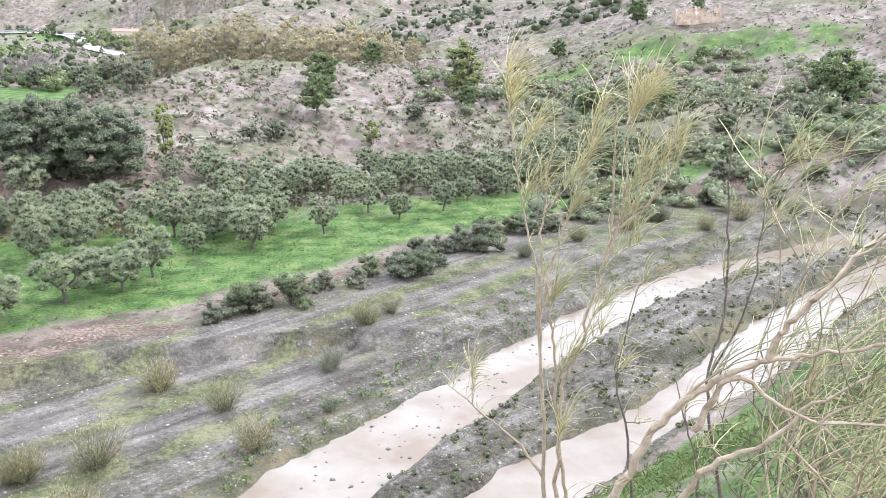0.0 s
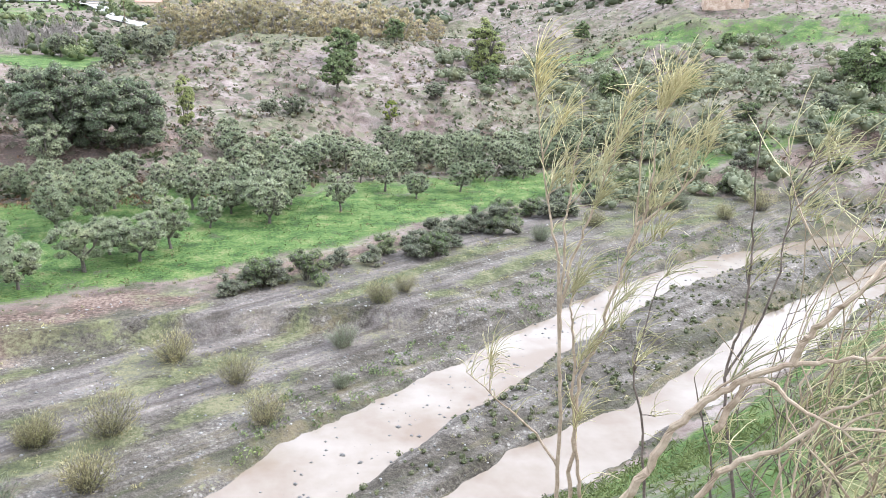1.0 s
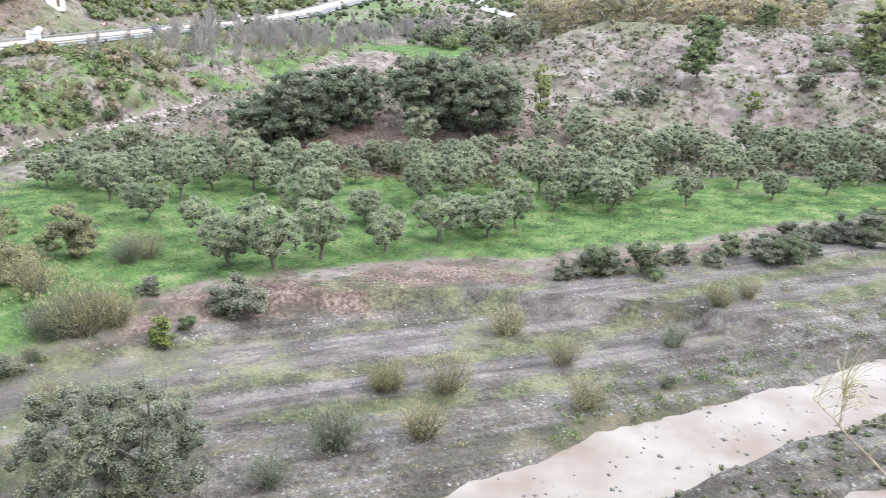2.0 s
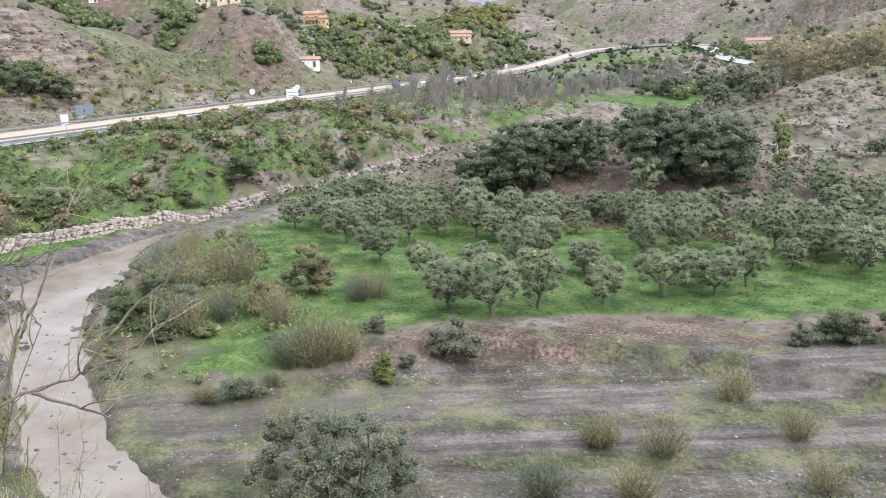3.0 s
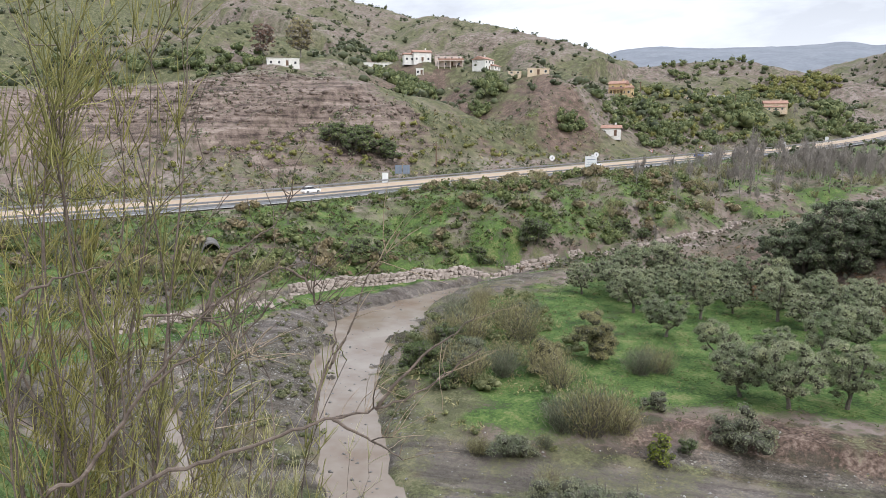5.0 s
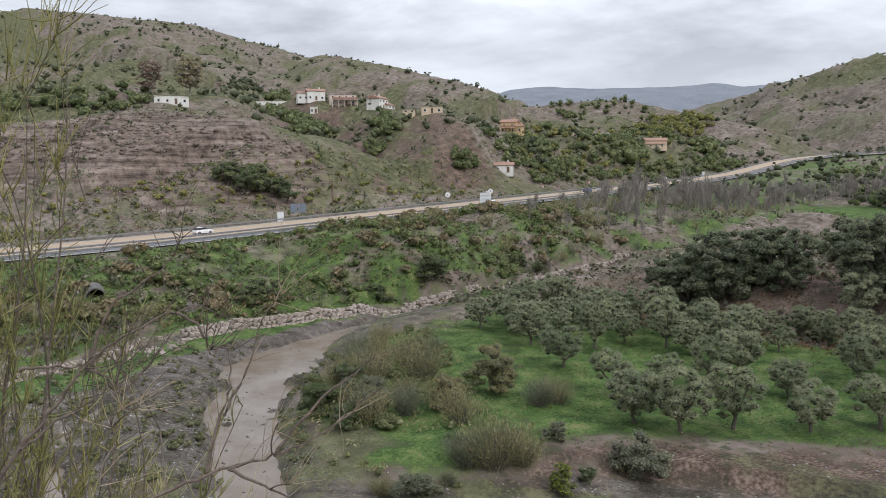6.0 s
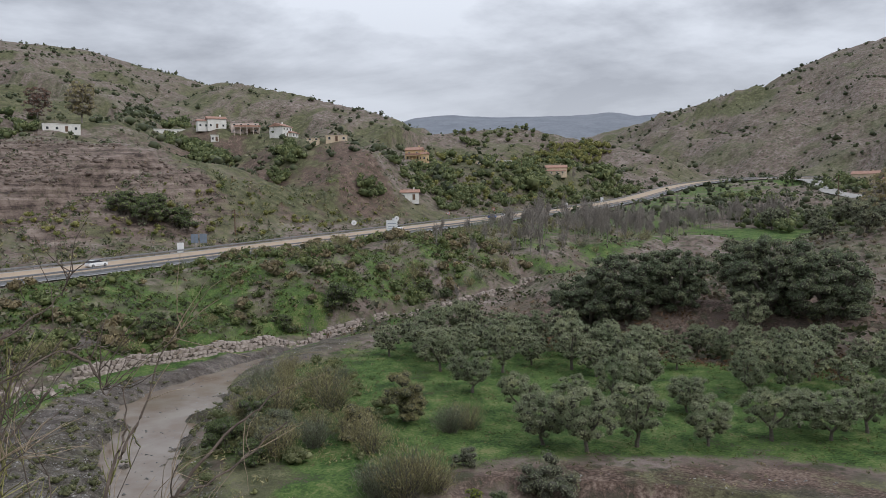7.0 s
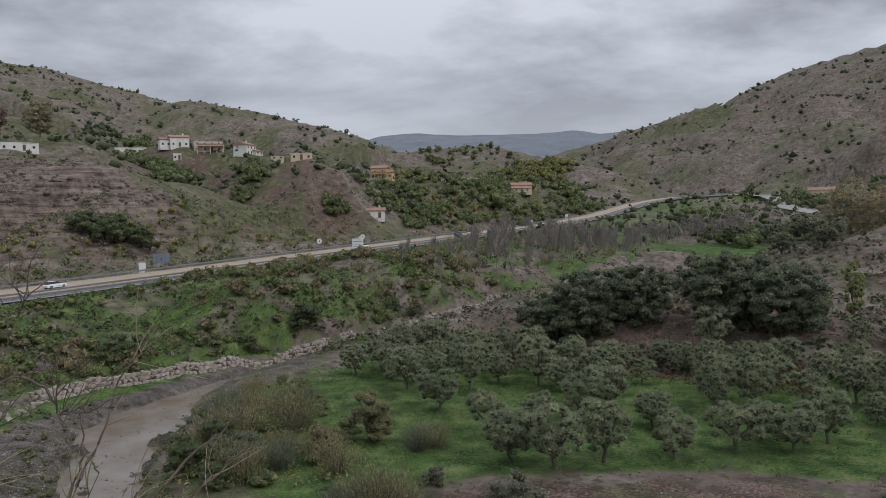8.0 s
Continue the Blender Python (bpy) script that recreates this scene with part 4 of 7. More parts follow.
# ---------------------------------------------------------------- olive orchard
rng = np.random.default_rng(4)
KINDS = (("grey-green olive tree with a short dark trunk on grass", 4.7, 2.3, 1.0, 4, 54), ("round silvery olive tree with a forked trunk on grass", 4.4, 2.4, 0.85, 3, 56),
         ("tall grey-green olive tree with open crown on grass", 5.1, 2.15, 1.15, 4, 50), ("small grey-green olive tree on a thin trunk", 4.4, 2.0, 1.2, 3, 40), ("broad silvery olive tree with drooping branches", 4.6, 2.55, 0.85, 5, 64))
OLIVES, FAR_OLIVES = ([broadleaf("olive_tree", label, "tree", 40 + k, h, s, t, 0.14, limbs, blobs, int(count * s * s), leaf, 0.34, OLIVE_LEAF, 0.16, 0.24, rise=0.55, solid=0.55) for k, (label, h, s, t, limbs, blobs) in enumerate(KINDS)] for count, leaf in ((1600, 0.175), (640, 0.25)))
ROWS = [(-57.8, 80.1, 1.25), (-48.3, 73.1, 1.15), (-50.4, 83.4, 1.25), (-69.0, 92.9, 1.4), (-65.4, 97.5, 1.35), (-55.3, 101.4, 1.1), (-59.7, 101.5, 1.0), (-43.6, 89.2, 1.35), (-38.0, 66.6, 1.1), (-32.5, 60.6, 1.1), (-28.3, 60.8, 1.2), (-35.9, 73.4, 0.8),
        (-25.3, 64.6, 1.25), (-32.9, 77.2, 1.3), (-31.9, 82.6, 1.2), (-40.9, 94.2, 1.2), (-36.8, 97.3, 1.2), (-36.1, 102.8, 0.75), (-32.1, 95.3, 0.82), (-32.4, 104.5, 0.9), (-28.3, 101.8, 0.95), (-25.5, 104.0, 1.05), (-26.8, 109.9, 1.4), (-22.5, 107.6, 0.95),
        (-25.1, 77.8, 0.9), (-23.6, 76.4, 0.55), (-20.1, 68.2, 0.95), (-21.2, 86.6, 1.2), (-15.8, 72.6, 1.25), (-14.5, 78.1, 0.9), (-18.0, 89.7, 1.2), (-11.4, 75.3, 1.1), (-9.0, 79.4, 1.05)]
EAST_ROWS = [(-5.6, 87.6, 0.8), (0.9, 88.8, 1.25), (9.6, 93.6, 1.0), (16.7, 103.5, 1.1), (20.2, 99.2, 0.8), (27.1, 102.6, 0.95), (32.4, 108.6, 0.85), (31.7, 115.5, 1.2), (38.9, 110.1, 0.87), (40.5, 125.3, 1.1), (-2.4, 111.1, 1.1), (11.2, 125.0, 1.1),
             (-11.7, 100.8, 1.05), (-17.0, 96.7, 1.15), (-17.4, 106.9, 1.1), (-2.3, 98.5, 1.15), (3.5, 103.0, 1.05), (14.0, 109.0, 0.95), (-9.8, 107.9, 1.1), (6.4, 113.2, 1.25), (24.1, 117.1, 1.35), (21.2, 126.7, 1.2), (-5.8, 103.2, 1.05), (-12.4, 92.7, 1.0), (29.6, 123.0, 1.1)]
spots = ROWS + EAST_ROWS
tries = 0
while len(spots) < 150 and tries < 9000:
    tries += 1
    x, y = rng.uniform(-70, 66), rng.uniform(84, 132)
    back = y > 91 + 0.16 * x + (18 if x > 4 else 2) and y < 119 + 0.17 * x + (3 if x > -10 else -12)
    if not back or (-36 < x < -22 and 82 < y < 101) or (x < -26 and y > 104):
        continue
    if all((x - p[0]) ** 2 + (y - p[1]) ** 2 > 4.4 ** 2 for p in spots):
        spots.append((x, y, rng.uniform(0.85, 1.2)))
place(OLIVES, spots[:len(ROWS)], rng, "olive trees of the orchard")
place(FAR_OLIVES, spots[len(ROWS):], rng, "olive trees of the orchard")

# single dense bushes between the orchard and the river bend: x, y, height, half width, leaves
BEND_BUSHES = ((-47.5, 59.8, 5.2, 2.6, TAWNY_LEAF, "tall dense tawny-green bush on the grass"), (-57.0, 45.0, 3.4, 2.2, GREEN_LEAF, "dark green bush at the river bend"), (-38.1, 38.6, 1.6, 1.7, GREY_LEAF, "low grey bush beside the gravel track"),
               (-51.4, 43.2, 2.2, 1.8, GREEN_LEAF, "low dark green bush near the water"), (-58.5, 60.6, 1.9, 1.8, GREEN_LEAF, "dark green bush among tawny tamarisks"), (-48.0, 53.3, 3.4, 2.2, TAWNY_LEAF, "dense tawny bush on the grass"),
               (-54.0, 48.9, 2.8, 2.1, GREY_LEAF, "grey-green bush at the river bend"), (-30.7, 46.4, 2.4, 1.1, LIME_LEAF, "small yellow-green bush on the terrace slope"))

# ---------------------------------------------------------------- the great holm oaks and other single trees
rng = np.random.default_rng(9)
for k, (x, y, h, s, label) in enumerate(((-50.8, 110.5, 8.6, 5.0, "broad dark holm oak at the orchard's edge"), (-45.0, 112.0, 10.2, 6.0, "massive dark holm oak with dense layered crown"), (-38.6, 113.0, 9.2, 4.8, "massive dark holm oak with dense layered crown"),
                                         (-25.6, 115.5, 11.4, 5.6, "massive dark holm oak above red soil"), (-18.0, 116.0, 9.8, 5.4, "broad dark holm oak above red soil"), (-33.5, 134.0, 7.5, 4.5, "dark holm oak behind two larger ones"))):
    t = broadleaf("holm_oak", label, "tree", 90 + k, h, s, 1.4, 0.42, 6, 150, 24000, 0.26, 0.6, OAK_LEAF, 0.0, 0.185, rise=0.0, flat=0.85, solid=0.7)
    t.matrix_basis = pose(x, y, on_ground(x, y) - 0.5, 0, 0, 40 * k)
front = broadleaf("holm_oak", "grey-green holm oak at the foot of the bank", "tree", 101, 6.5, 4.0, 1.0, 0.28, 6, 170, 34000, 0.12, 0.5, GREY_LEAF, 0.0, 0.17, solid=0.6)
front.matrix_basis = pose(-22.4, 30.2, on_ground(-22.4, 30.2) - 0.1)

CAROBS = [broadleaf("carob_tree", "dense green carob tree on a dry slope", "tree", 120 + k, 5.5, 2.4, 1.0, 0.2, 4, 46, 7500, 0.25, 0.6, PINE_LEAF, 0.06, 0.30) for k in range(3)]
place(CAROBS, [(18.2, 174, 1.5), (15.4, 155, 1.3), (48, 162, 0.9), (33, 193, 1.0), (112, 126, 2.0), (82, 141, 1.2), (128, 238, 1.4), (120, 186, 0.8), (76, 161, 1.2), (118, 138, 1.3), (100, 236, 1.1), (60, 240, 1.0), (146, 232, 0.8)],
      rng, "carob trees on the slopes")
POPLARS = [broadleaf("poplar", "tall narrow yellow-green poplar on the knoll", "tree", 130 + k, 12.0, 3.1, 2.0, 0.25, 4, 50, 8000, 0.30, 0.6, POPLAR_LEAF, 0.08, 0.34) for k in range(2)]
POPLARS[0].matrix_basis = pose(50.5, 173.5, on_ground(50.5, 173.5) - 0.1) @ Matrix.Diagonal((1.4, 1.4, 1.1, 1))
POPLARS[1].matrix_basis = pose(-11.0, 127.5, on_ground(-11, 127.5) - 0.1) @ Matrix.Diagonal((0.5, 0.5, 0.72, 1))
GOLDS = [broadleaf("white_poplar", "tawny half-bare poplar in a grove", "tree", 140 + k, 14.0, 5.2, 3.0, 0.3, 5, 90, 6500, 0.5, 0.45, GOLD_LEAF, 0.05, 0.24, bark=TWIG, solid=0.45) for k in range(3)]
place(GOLDS, [(-28, 300), (-14, 292), (-3, 285), (8, 276), (16, 268), (26, 262), (34, 258), (44, 264), (52, 270, 1.0), (2, 300), (-20, 316), (22, 284), (-36, 318, 0.9), (38, 276, 0.8), (62, 276, 0.7)], rng, "grove of tawny poplars", 1.35, 1.65)
GREYS = [broadleaf("wild_olive", "round grey wild olive on the knoll", "tree", 150 + k, 5.2, 3.2, 1.0, 0.25, 5, 46, 5000, 0.25, 0.55, GREY_LEAF, 0.14, 0.25) for k in range(2)]
place(GREYS, [(-20.3, 173, 1.35), (-29, 178, 1.0), (-44, 322, 1.9), (-38, 316, 1.3), (-40, 240, 1.2), (-66, 300, 1.6), (-52, 308, 1.5), (2, 139, 0.6), (6.5, 141.5, 0.75), (35, 155, 0.7), (40, 140, 0.6), (-62, 230, 0.9), (-38, 212, 0.7)], rng, "grey trees about the knoll")
farm_trees = [broadleaf("roadside_poplar", "tall golden poplar behind the farmhouse", "tree", 145, 15.0, 6.0, 3.0, 0.3, 5, 80, 6500, 0.6, 0.45, GOLD_LEAF, 0.12, 0.26, bark=TWIG, solid=0.62),
              broadleaf("plum_tree", "reddish bare-twigged tree behind the farmhouse", "tree", 146, 12.5, 4.2, 2.0, 0.25, 5, 60, 5000, 0.5, 0.45, ROSE_LEAF, 0.10, 0.28, bark=TWIG, solid=0.6)]
place(farm_trees, [(-298, 171, 1.1), (-301, 155, 1.05)], rng)
CYPRESSES = [broadleaf("cypress", "dark narrow cypress on the island of the road bend", "tree", 165 + k, 11.0, 1.9, 1.0, 0.2, 3, 30, 900, 0.6, 0.5, PINE_LEAF, 0.05, 0.5) for k in range(1)]
place(CYPRESSES, [(-112, 566, 1.15), (-116, 570, 0.9), (-90, 500, 0.5)], rng, "cypresses by the road bend")
for k, (x, y, h, s, mat, label) in enumerate(BEND_BUSHES):
    bush = shrub("bend_shrub", label, 240 + k, h, s, 40, int(1500 * s * s), 0.17, 0.4, mat)
    bush.matrix_basis = pose(x, y, on_ground(x, y) - 0.08, 0, 0, 50 * k)
lime = shrub("broom", "bright yellow-green broom bush on the slope", 160, 4.4, 1.7, 18, 900, 0.3, 0.4, LIME_LEAF, rise=1.0)
lime.matrix_basis = pose(24.8, 147, on_ground(24.8, 147) - 0.05)
rose = shrub("plum_bush", "reddish leafless plum bush among grey shrubs", 161, 4.0, 2.4, 18, 900, 0.3, 0.4, ROSE_LEAF)
rose.matrix_basis = pose(40.5, 134, on_ground(40.5, 134) - 0.05)

# ---------------------------------------------------------------- shrubs on the flood plain
rng = np.random.default_rng(12)
hedge = []
for k in range(40):
    u = k / 39 + rng.normal() * 0.01
    if math.sin(k * 0.9) + 0.6 * math.sin(k * 2.3) > (0.1 if u > 0.22 else 0.7):
        hedge.append((-3 + 52 * u + rng.normal() * 0.5, 64.5 + 36 * u - 3.5 * math.sin(3.1416 * u) + rng.normal() * 0.8, rng.uniform(0.55, 1.2)))
GREY_BUSHES = [shrub("grey_shrub", "dense grey-green shrub beside the gravel track", 170 + k, 2.7, 2.0, 30, 3200, 0.16, 0.42, GREY_LEAF if k != 1 else GREEN_LEAF) for k in range(3)]
place(GREY_BUSHES, [(-27.8, 52.6, 1.2), (3.9, 67.5, 1.1), (0.8, 66.5, 0.9), (-2.8, 64.4, 0.7), (11.9, 75.0, 0.85), (18.4, 80, 0.9), (24.2, 83.0, 1.1), (28.5, 86.4, 1.15), (15.5, 78, 0.6), (21, 82, 0.9), (33, 90, 1.0), (38, 93, 1.0),
                    (44, 96, 1.1), (51, 99, 1.0), (7.0, 71, 0.7), (60, 104, 1.2), (68, 101, 1.0), (74, 107, 1.2), (48, 108, 1.2), (57, 115, 1.3), (66, 118, 1.2), (53, 124, 1.1), (80, 114, 1.3), (90, 112, 1.2), (72, 128, 1.3), (86, 124, 1.4), (62, 130, 1.1),
                    (98, 120, 1.2), (44, 118, 1.0), (38, 113, 0.9), (76, 96, 0.9), (86, 100, 1.0), (-64, 66, 0.9), (-56, 47.5, 1.1), (-59, 50.5, 1.2), (-52, 45.5, 0.9), (-62, 55, 1.1), (-30, 49, 0.5), (-35, 52, 0.6)] + hedge, rng, "grey shrubs of the flood plain")
TAMARISKS = [wispy("tamarisk", label, 180 + k, h, s, 80, 2500, TAWNY_LEAF if k != 2 else GREY_LEAF, leaf=0.26) for k, (label, h, s) in enumerate((
    ("feathery tawny tamarisk bush on gravel", 2.6, 1.7), ("broad feathery tamarisk bush by the river", 3.2, 2.3), ("feathery grey-green tamarisk bush on gravel", 2.4, 1.6)))]
place(TAMARISKS, [(-6.5, 55.1, 1.0), (-1.9, 50.5, 0.8), (5.8, 55.7, 0.85), (-12.9, 44.2, 0.85), (-9.2, 44.6, 0.95), (-13.9, 36.6, 1.2), (-9.3, 38.9, 0.95), (-0.1, 44.5, 0.75), (5.0, 48.7, 0.5), (-13.4, 44.0, 0.7),
                  (-44.0, 50.5, 1.1), (-41.7, 59.3, 1.2), (-62.3, 62.2, 1.6), (-59.7, 54.0, 1.5), (-69.8, 60.9, 1.5), (-61.1, 51.1, 1.4), (-36.2, 45.6, 1.5), (-37.8, 44.0, 1.4), (-35.0, 47.4, 1.2), (-56.6, 58.6, 1.5), (-49.5, 49.0, 1.3), (-54.5, 47.0, 1.2),
                  (-50.3, 45.5, 1.1), (-37.2, 47.7, 1.0), (-67.7, 62.2, 1.1), (-41.0, 61.0, 1.0), (-66, 58, 1.2), (-71.5, 66, 1.0), (-74, 69, 0.9), (-64.5, 69, 1.0), (-53, 52, 1.0), (-48, 52.5, 1.1), (-16, 32.5, 0.8),
                  (9.5, 60.5, 0.9), (12, 63, 0.6), (30, 78, 0.8), (39, 84, 0.9), (48, 88, 1.0), (55, 92, 1.1), (-40, 37, 0.6), (-33, 37.5, 0.6), (-37, 41, 0.5), (58, 86, 0.9), (66, 90, 1.1), (76, 92, 1.0)], rng, "feathery bushes of the flood plain")
EMBANKMENT_BUSHES = [shrub("green_shrub", "dark green shrub on the road embankment", 190 + k, 3.0, 2.2, 30, 3200, 0.19, 0.5, GREEN_LEAF) for k in range(2)]
place(EMBANKMENT_BUSHES, [(-103.6, 71, 1.4), (-95.5, 102, 1.6), (-100, 92, 1.1), (-103.2, 68.5, 1.1), (-175, 118, 2.3), (-178, 112, 2.1), (-171, 123, 2.1), (-173, 115, 2.0), (-95, 127, 1.0), (-92, 130, 0.8)], rng, "dark shrubs by the road")
SCRUBBY = [wispy("dry_bush", "dry brownish bush on the grassy embankment", 200 + k, 2.4, 1.8, 18, 310, TAWNY_LEAF if k else GREY_LEAF, leaf=0.5) for k in range(3)]
spots = []
while len(spots) < 150:
    y = rng.uniform(20, 240)
    x = rng.uniform(-133, -80)
    d, s, rz = along(ROAD, np.array([x]), np.array([y]))
    w, ws = along(WALL, np.array([x]), np.array([y]))
    if s[0] > 0 and d[0] > 3 and ws[0] < 0 and w[0] > 3 and fbm(np.array([x]), np.array([y]), 14, 2, 88)[0] > -0.15 - 0.002 * (y - 60):
        spots.append((x, y, rng.uniform(0.6, 1.5)))
place(SCRUBBY, spots, rng, "bushes on the embankment")
BARE = [bare_tree("bare_poplar", "leafless grey poplar in the valley bottom", 210 + k, 9.0, 0.5, TWIG, width=0.22) for k in range(4)]
spots = []
while len(spots) < 215:
    y = rng.uniform(168, 345)
    x = -99 + rng.normal() * 8 + 24 * max(0.0, (y - 285) / 60)
    if ((x + 66) / 30) ** 2 + ((y - 280) / 18) ** 2 > 1:
        spots.append((x, y, rng.uniform(0, 1) ** 0.8 * 0.75 + 0.4))
spots += [(-103, 142, 0.75), (-98, 150, 0.7), (-107, 150, 0.7), (-101, 160, 0.8), (-95, 163, 0.8), (-110, 165, 0.7), (-88, 128, 0.5), (-190, 392, 0.9), (-184, 398, 0.8)]
place(BARE, spots, rng, "leafless poplars of the valley bottom")

# ---------------------------------------------------------------- scrub and woods too many to count
def scatter_stuff(name, label, spots, quads, material, seed, squash=0.75, ratio=0.55):
    """One mesh of many small leafy clumps; spots are rows of x, y, size."""
    rng = np.random.default_rng(seed)
    S = np.array(spots)
    z = ground(S[:, 0], S[:, 1])
    k = np.repeat(np.arange(len(S)), quads)
    d = rng.normal(size=(len(k), 3))
    d /= np.linalg.norm(d, axis=1)[:, None]
    d *= rng.uniform(0.35, 1.0, len(k))[:, None] ** 0.6
    s = S[k, 2]
    P = np.stack([S[k, 0] + d[:, 0] * s * 0.62, S[k, 1] + d[:, 1] * s * 0.62, z[k] + np.abs(d[:, 2]) * s * squash + 0.02], 1)
    V, F = leaf_cloud(P, s * 0.95 / quads ** 0.33, ratio, rng, 0.3, d + np.array([0, 0, 0.4]) if ratio > 0.35 else None)
    return tagged(new(name, raw_mesh(name, V, F, material)), label, "vegetation", kind="stuff")


def scatter_lumps(name, label, spots, lumps, leaves, material, seed, squash=0.8, leaf=0.95):
    """One mesh of many rounded bushes or trees, each of a few lumps with leaves on them; spots are rows of x, y, size."""
    rng = np.random.default_rng(seed)
    S = np.array(spots)
    z = ground(S[:, 0], S[:, 1])
    k = np.repeat(np.arange(len(S)), lumps)
    s = S[k, 2]
    d = rng.normal(size=(len(k), 3)) * 0.24
    C = np.stack([S[k, 0] + d[:, 0] * s, S[k, 1] + d[:, 1] * s, z[k] + s * squash * ((0.30 if lumps > 1 else 0.16) + np.abs(d[:, 2]) * (0.9 if lumps > 1 else 0.3))], 1)
    R = s * rng.uniform(0.26, 0.42, len(k))
    j = rng.integers(0, len(C), len(S) * leaves)
    out = rng.normal(size=(len(j), 3))
    out[:, 2] = np.abs(out[:, 2]) * 0.8 + 0.1
    out /= np.linalg.norm(out, axis=1)[:, None]
    P = C[j] + out * (R[j] * rng.uniform(0.85, 1.2, len(j)))[:, None]
    return tagged(new(name, crown_mesh(name, knots(C, R * 0.84, rng, squash), leaf_cloud(P, R[j] * leaf, 0.6, rng, 0.2, out), material)), label, "vegetation", kind="stuff")


def sample_land(count, yaw0, yaw1, d0, d1, rng, keep, power=1.6):
    """Random places in a sector of the valley that pass the test keep(x, y, z, d)."""
    out = []
    while sum(len(o) for o in out) < count:
        n = count * 3
        a = np.radians(rng.uniform(yaw0, yaw1, n))
        d = d0 + (d1 - d0) * rng.uniform(0, 1, n) ** power
        x, y = -np.sin(a) * d, np.cos(a) * d
        z = ground(x, y)
        ok = keep(x, y, z, d, rng)
        out.append(np.stack([x, y, d], 1)[ok])
    return np.concatenate(out)[:count]


def off_road(x, y, margin=4.0):
    d, s, z = along(ROAD, x, y)
    across = -s * d
    return (across < -margin * 0.4) | (across > ROAD_WIDTH + margin)


def dry_land(x, y, z, d, rng):
    oy = y - 0.13 * x
    return off_road(x, y) & ((oy > 106) | (x < -98) | (x > 78)) & (fbm(x, y, 22, 3, 91) + rng.uniform(-0.5, 0.5, len(x)) > -0.15) & ~((((x + 66) / 30) ** 2 + ((y - 288) / 18) ** 2) < 1)


SCRUB_GREY = leafy("grey_scrub_leaf", (0.085, 0.082, 0.062), (0.25, 0.235, 0.18), 0.2)
SCRUB_GREEN = leafy("dark_scrub_leaf", (0.042, 0.052, 0.027), (0.130, 0.145, 0.075), 0.15)
SCRUB_BROWN = leafy("dry_scrub_leaf", (0.115, 0.082, 0.058), (0.26, 0.195, 0.14), 0.2)
rng = np.random.default_rng(31)
near_grey = sample_land(6500, -48, 88, 105, 330, rng, dry_land)
near_brown = sample_land(4200, -48, 88, 105, 330, rng, dry_land)
knoll_rows = np.stack([rng.uniform(-45, 105, 5200), rng.uniform(118, 226, 5200)], 1)
keep = fbm(knoll_rows[:, 0], knoll_rows[:, 1], 13, 3, 97) + rng.uniform(-0.4, 0.4, 5200) > 0.0
knoll_rows = knoll_rows[keep]
belt_rows = np.stack([rng.uniform(40, 135, 1500), rng.uniform(92, 190, 1500)], 1)
belt_rows = belt_rows[(belt_rows[:, 1] > 80 + 0.22 * belt_rows[:, 0]) & (fbm(belt_rows[:, 0], belt_rows[:, 1], 15, 2, 43) > -0.25)]
for label, name, rows, low, high, quads, mat, seed in (
        ("grey-green bushes all over the knoll", "knoll_bushes", knoll_rows[::2], 0.5, 2.3, 11, leafy("knoll_leaf", (0.13, 0.138, 0.092), (0.29, 0.295, 0.205), 0.2), 11),
        ("dry tawny bushes all over the knoll", "knoll_dry_bushes", knoll_rows[1::2], 0.5, 1.8, 9, leafy("knoll_dry_leaf", (0.15, 0.125, 0.085), (0.33, 0.28, 0.21), 0.2), 12),
        ("belt of grey-green shrubs along the valley floor", "shrub_belt", belt_rows[::2], 1.5, 4.2, 15, leafy("belt_leaf", (0.15, 0.165, 0.105), (0.33, 0.345, 0.235), 0.25), 13)):
    size = rng.uniform(0, 1, len(rows)) ** 1.8 * (high - low) + low
    lumps, leaves, leaf = (3, 120, 0.5) if name == "shrub_belt" else (1, 18, 0.75)
    scatter_lumps(name, label, np.stack([rows[:, 0], rows[:, 1], size], 1), lumps, leaves, mat, seed, leaf=leaf)
near_green = sample_land(3000, -48, 88, 105, 330, rng, dry_land)
far_grey = sample_land(9000, -48, 88, 330, 1250, rng, dry_land, 1.3)
far_green = sample_land(8200, -48, 88, 300, 1250, rng, dry_land, 1.1)
for label, name, rows, low, high, quads, mat, seed in (
        ("low grey scrub on dry slopes", "grey_scrub", near_grey, 0.5, 2.1, 6, SCRUB_GREY, 1), ("low brown scrub on dry slopes", "brown_scrub", near_brown, 0.4, 1.6, 7, SCRUB_BROWN, 2),
        ("dark green bushes on dry slopes", "green_scrub", near_green, 0.7, 2.4, 12, SCRUB_GREEN, 3), ("grey bushes on the far hills", "far_grey_scrub", far_grey, 1.2, 3.0, 5, SCRUB_GREY, 4),
        ("dark trees and bushes on the far hills", "far_woods", far_green, 2.8, 9.0, 7, leafy("far_bush_leaf", (0.055, 0.066, 0.040), (0.135, 0.152, 0.092), 0.15), 5)):
    size = rng.uniform(0, 1, len(rows)) ** 2.2 * (high - low) + low
    if name == "far_woods":
        scatter_lumps(name, label, np.stack([rows[:, 0], rows[:, 1], size], 1), 1, 4, mat, seed, 0.8)
    else:
        scatter_stuff(name, label, np.stack([rows[:, 0], rows[:, 1], size], 1), quads, mat, seed)


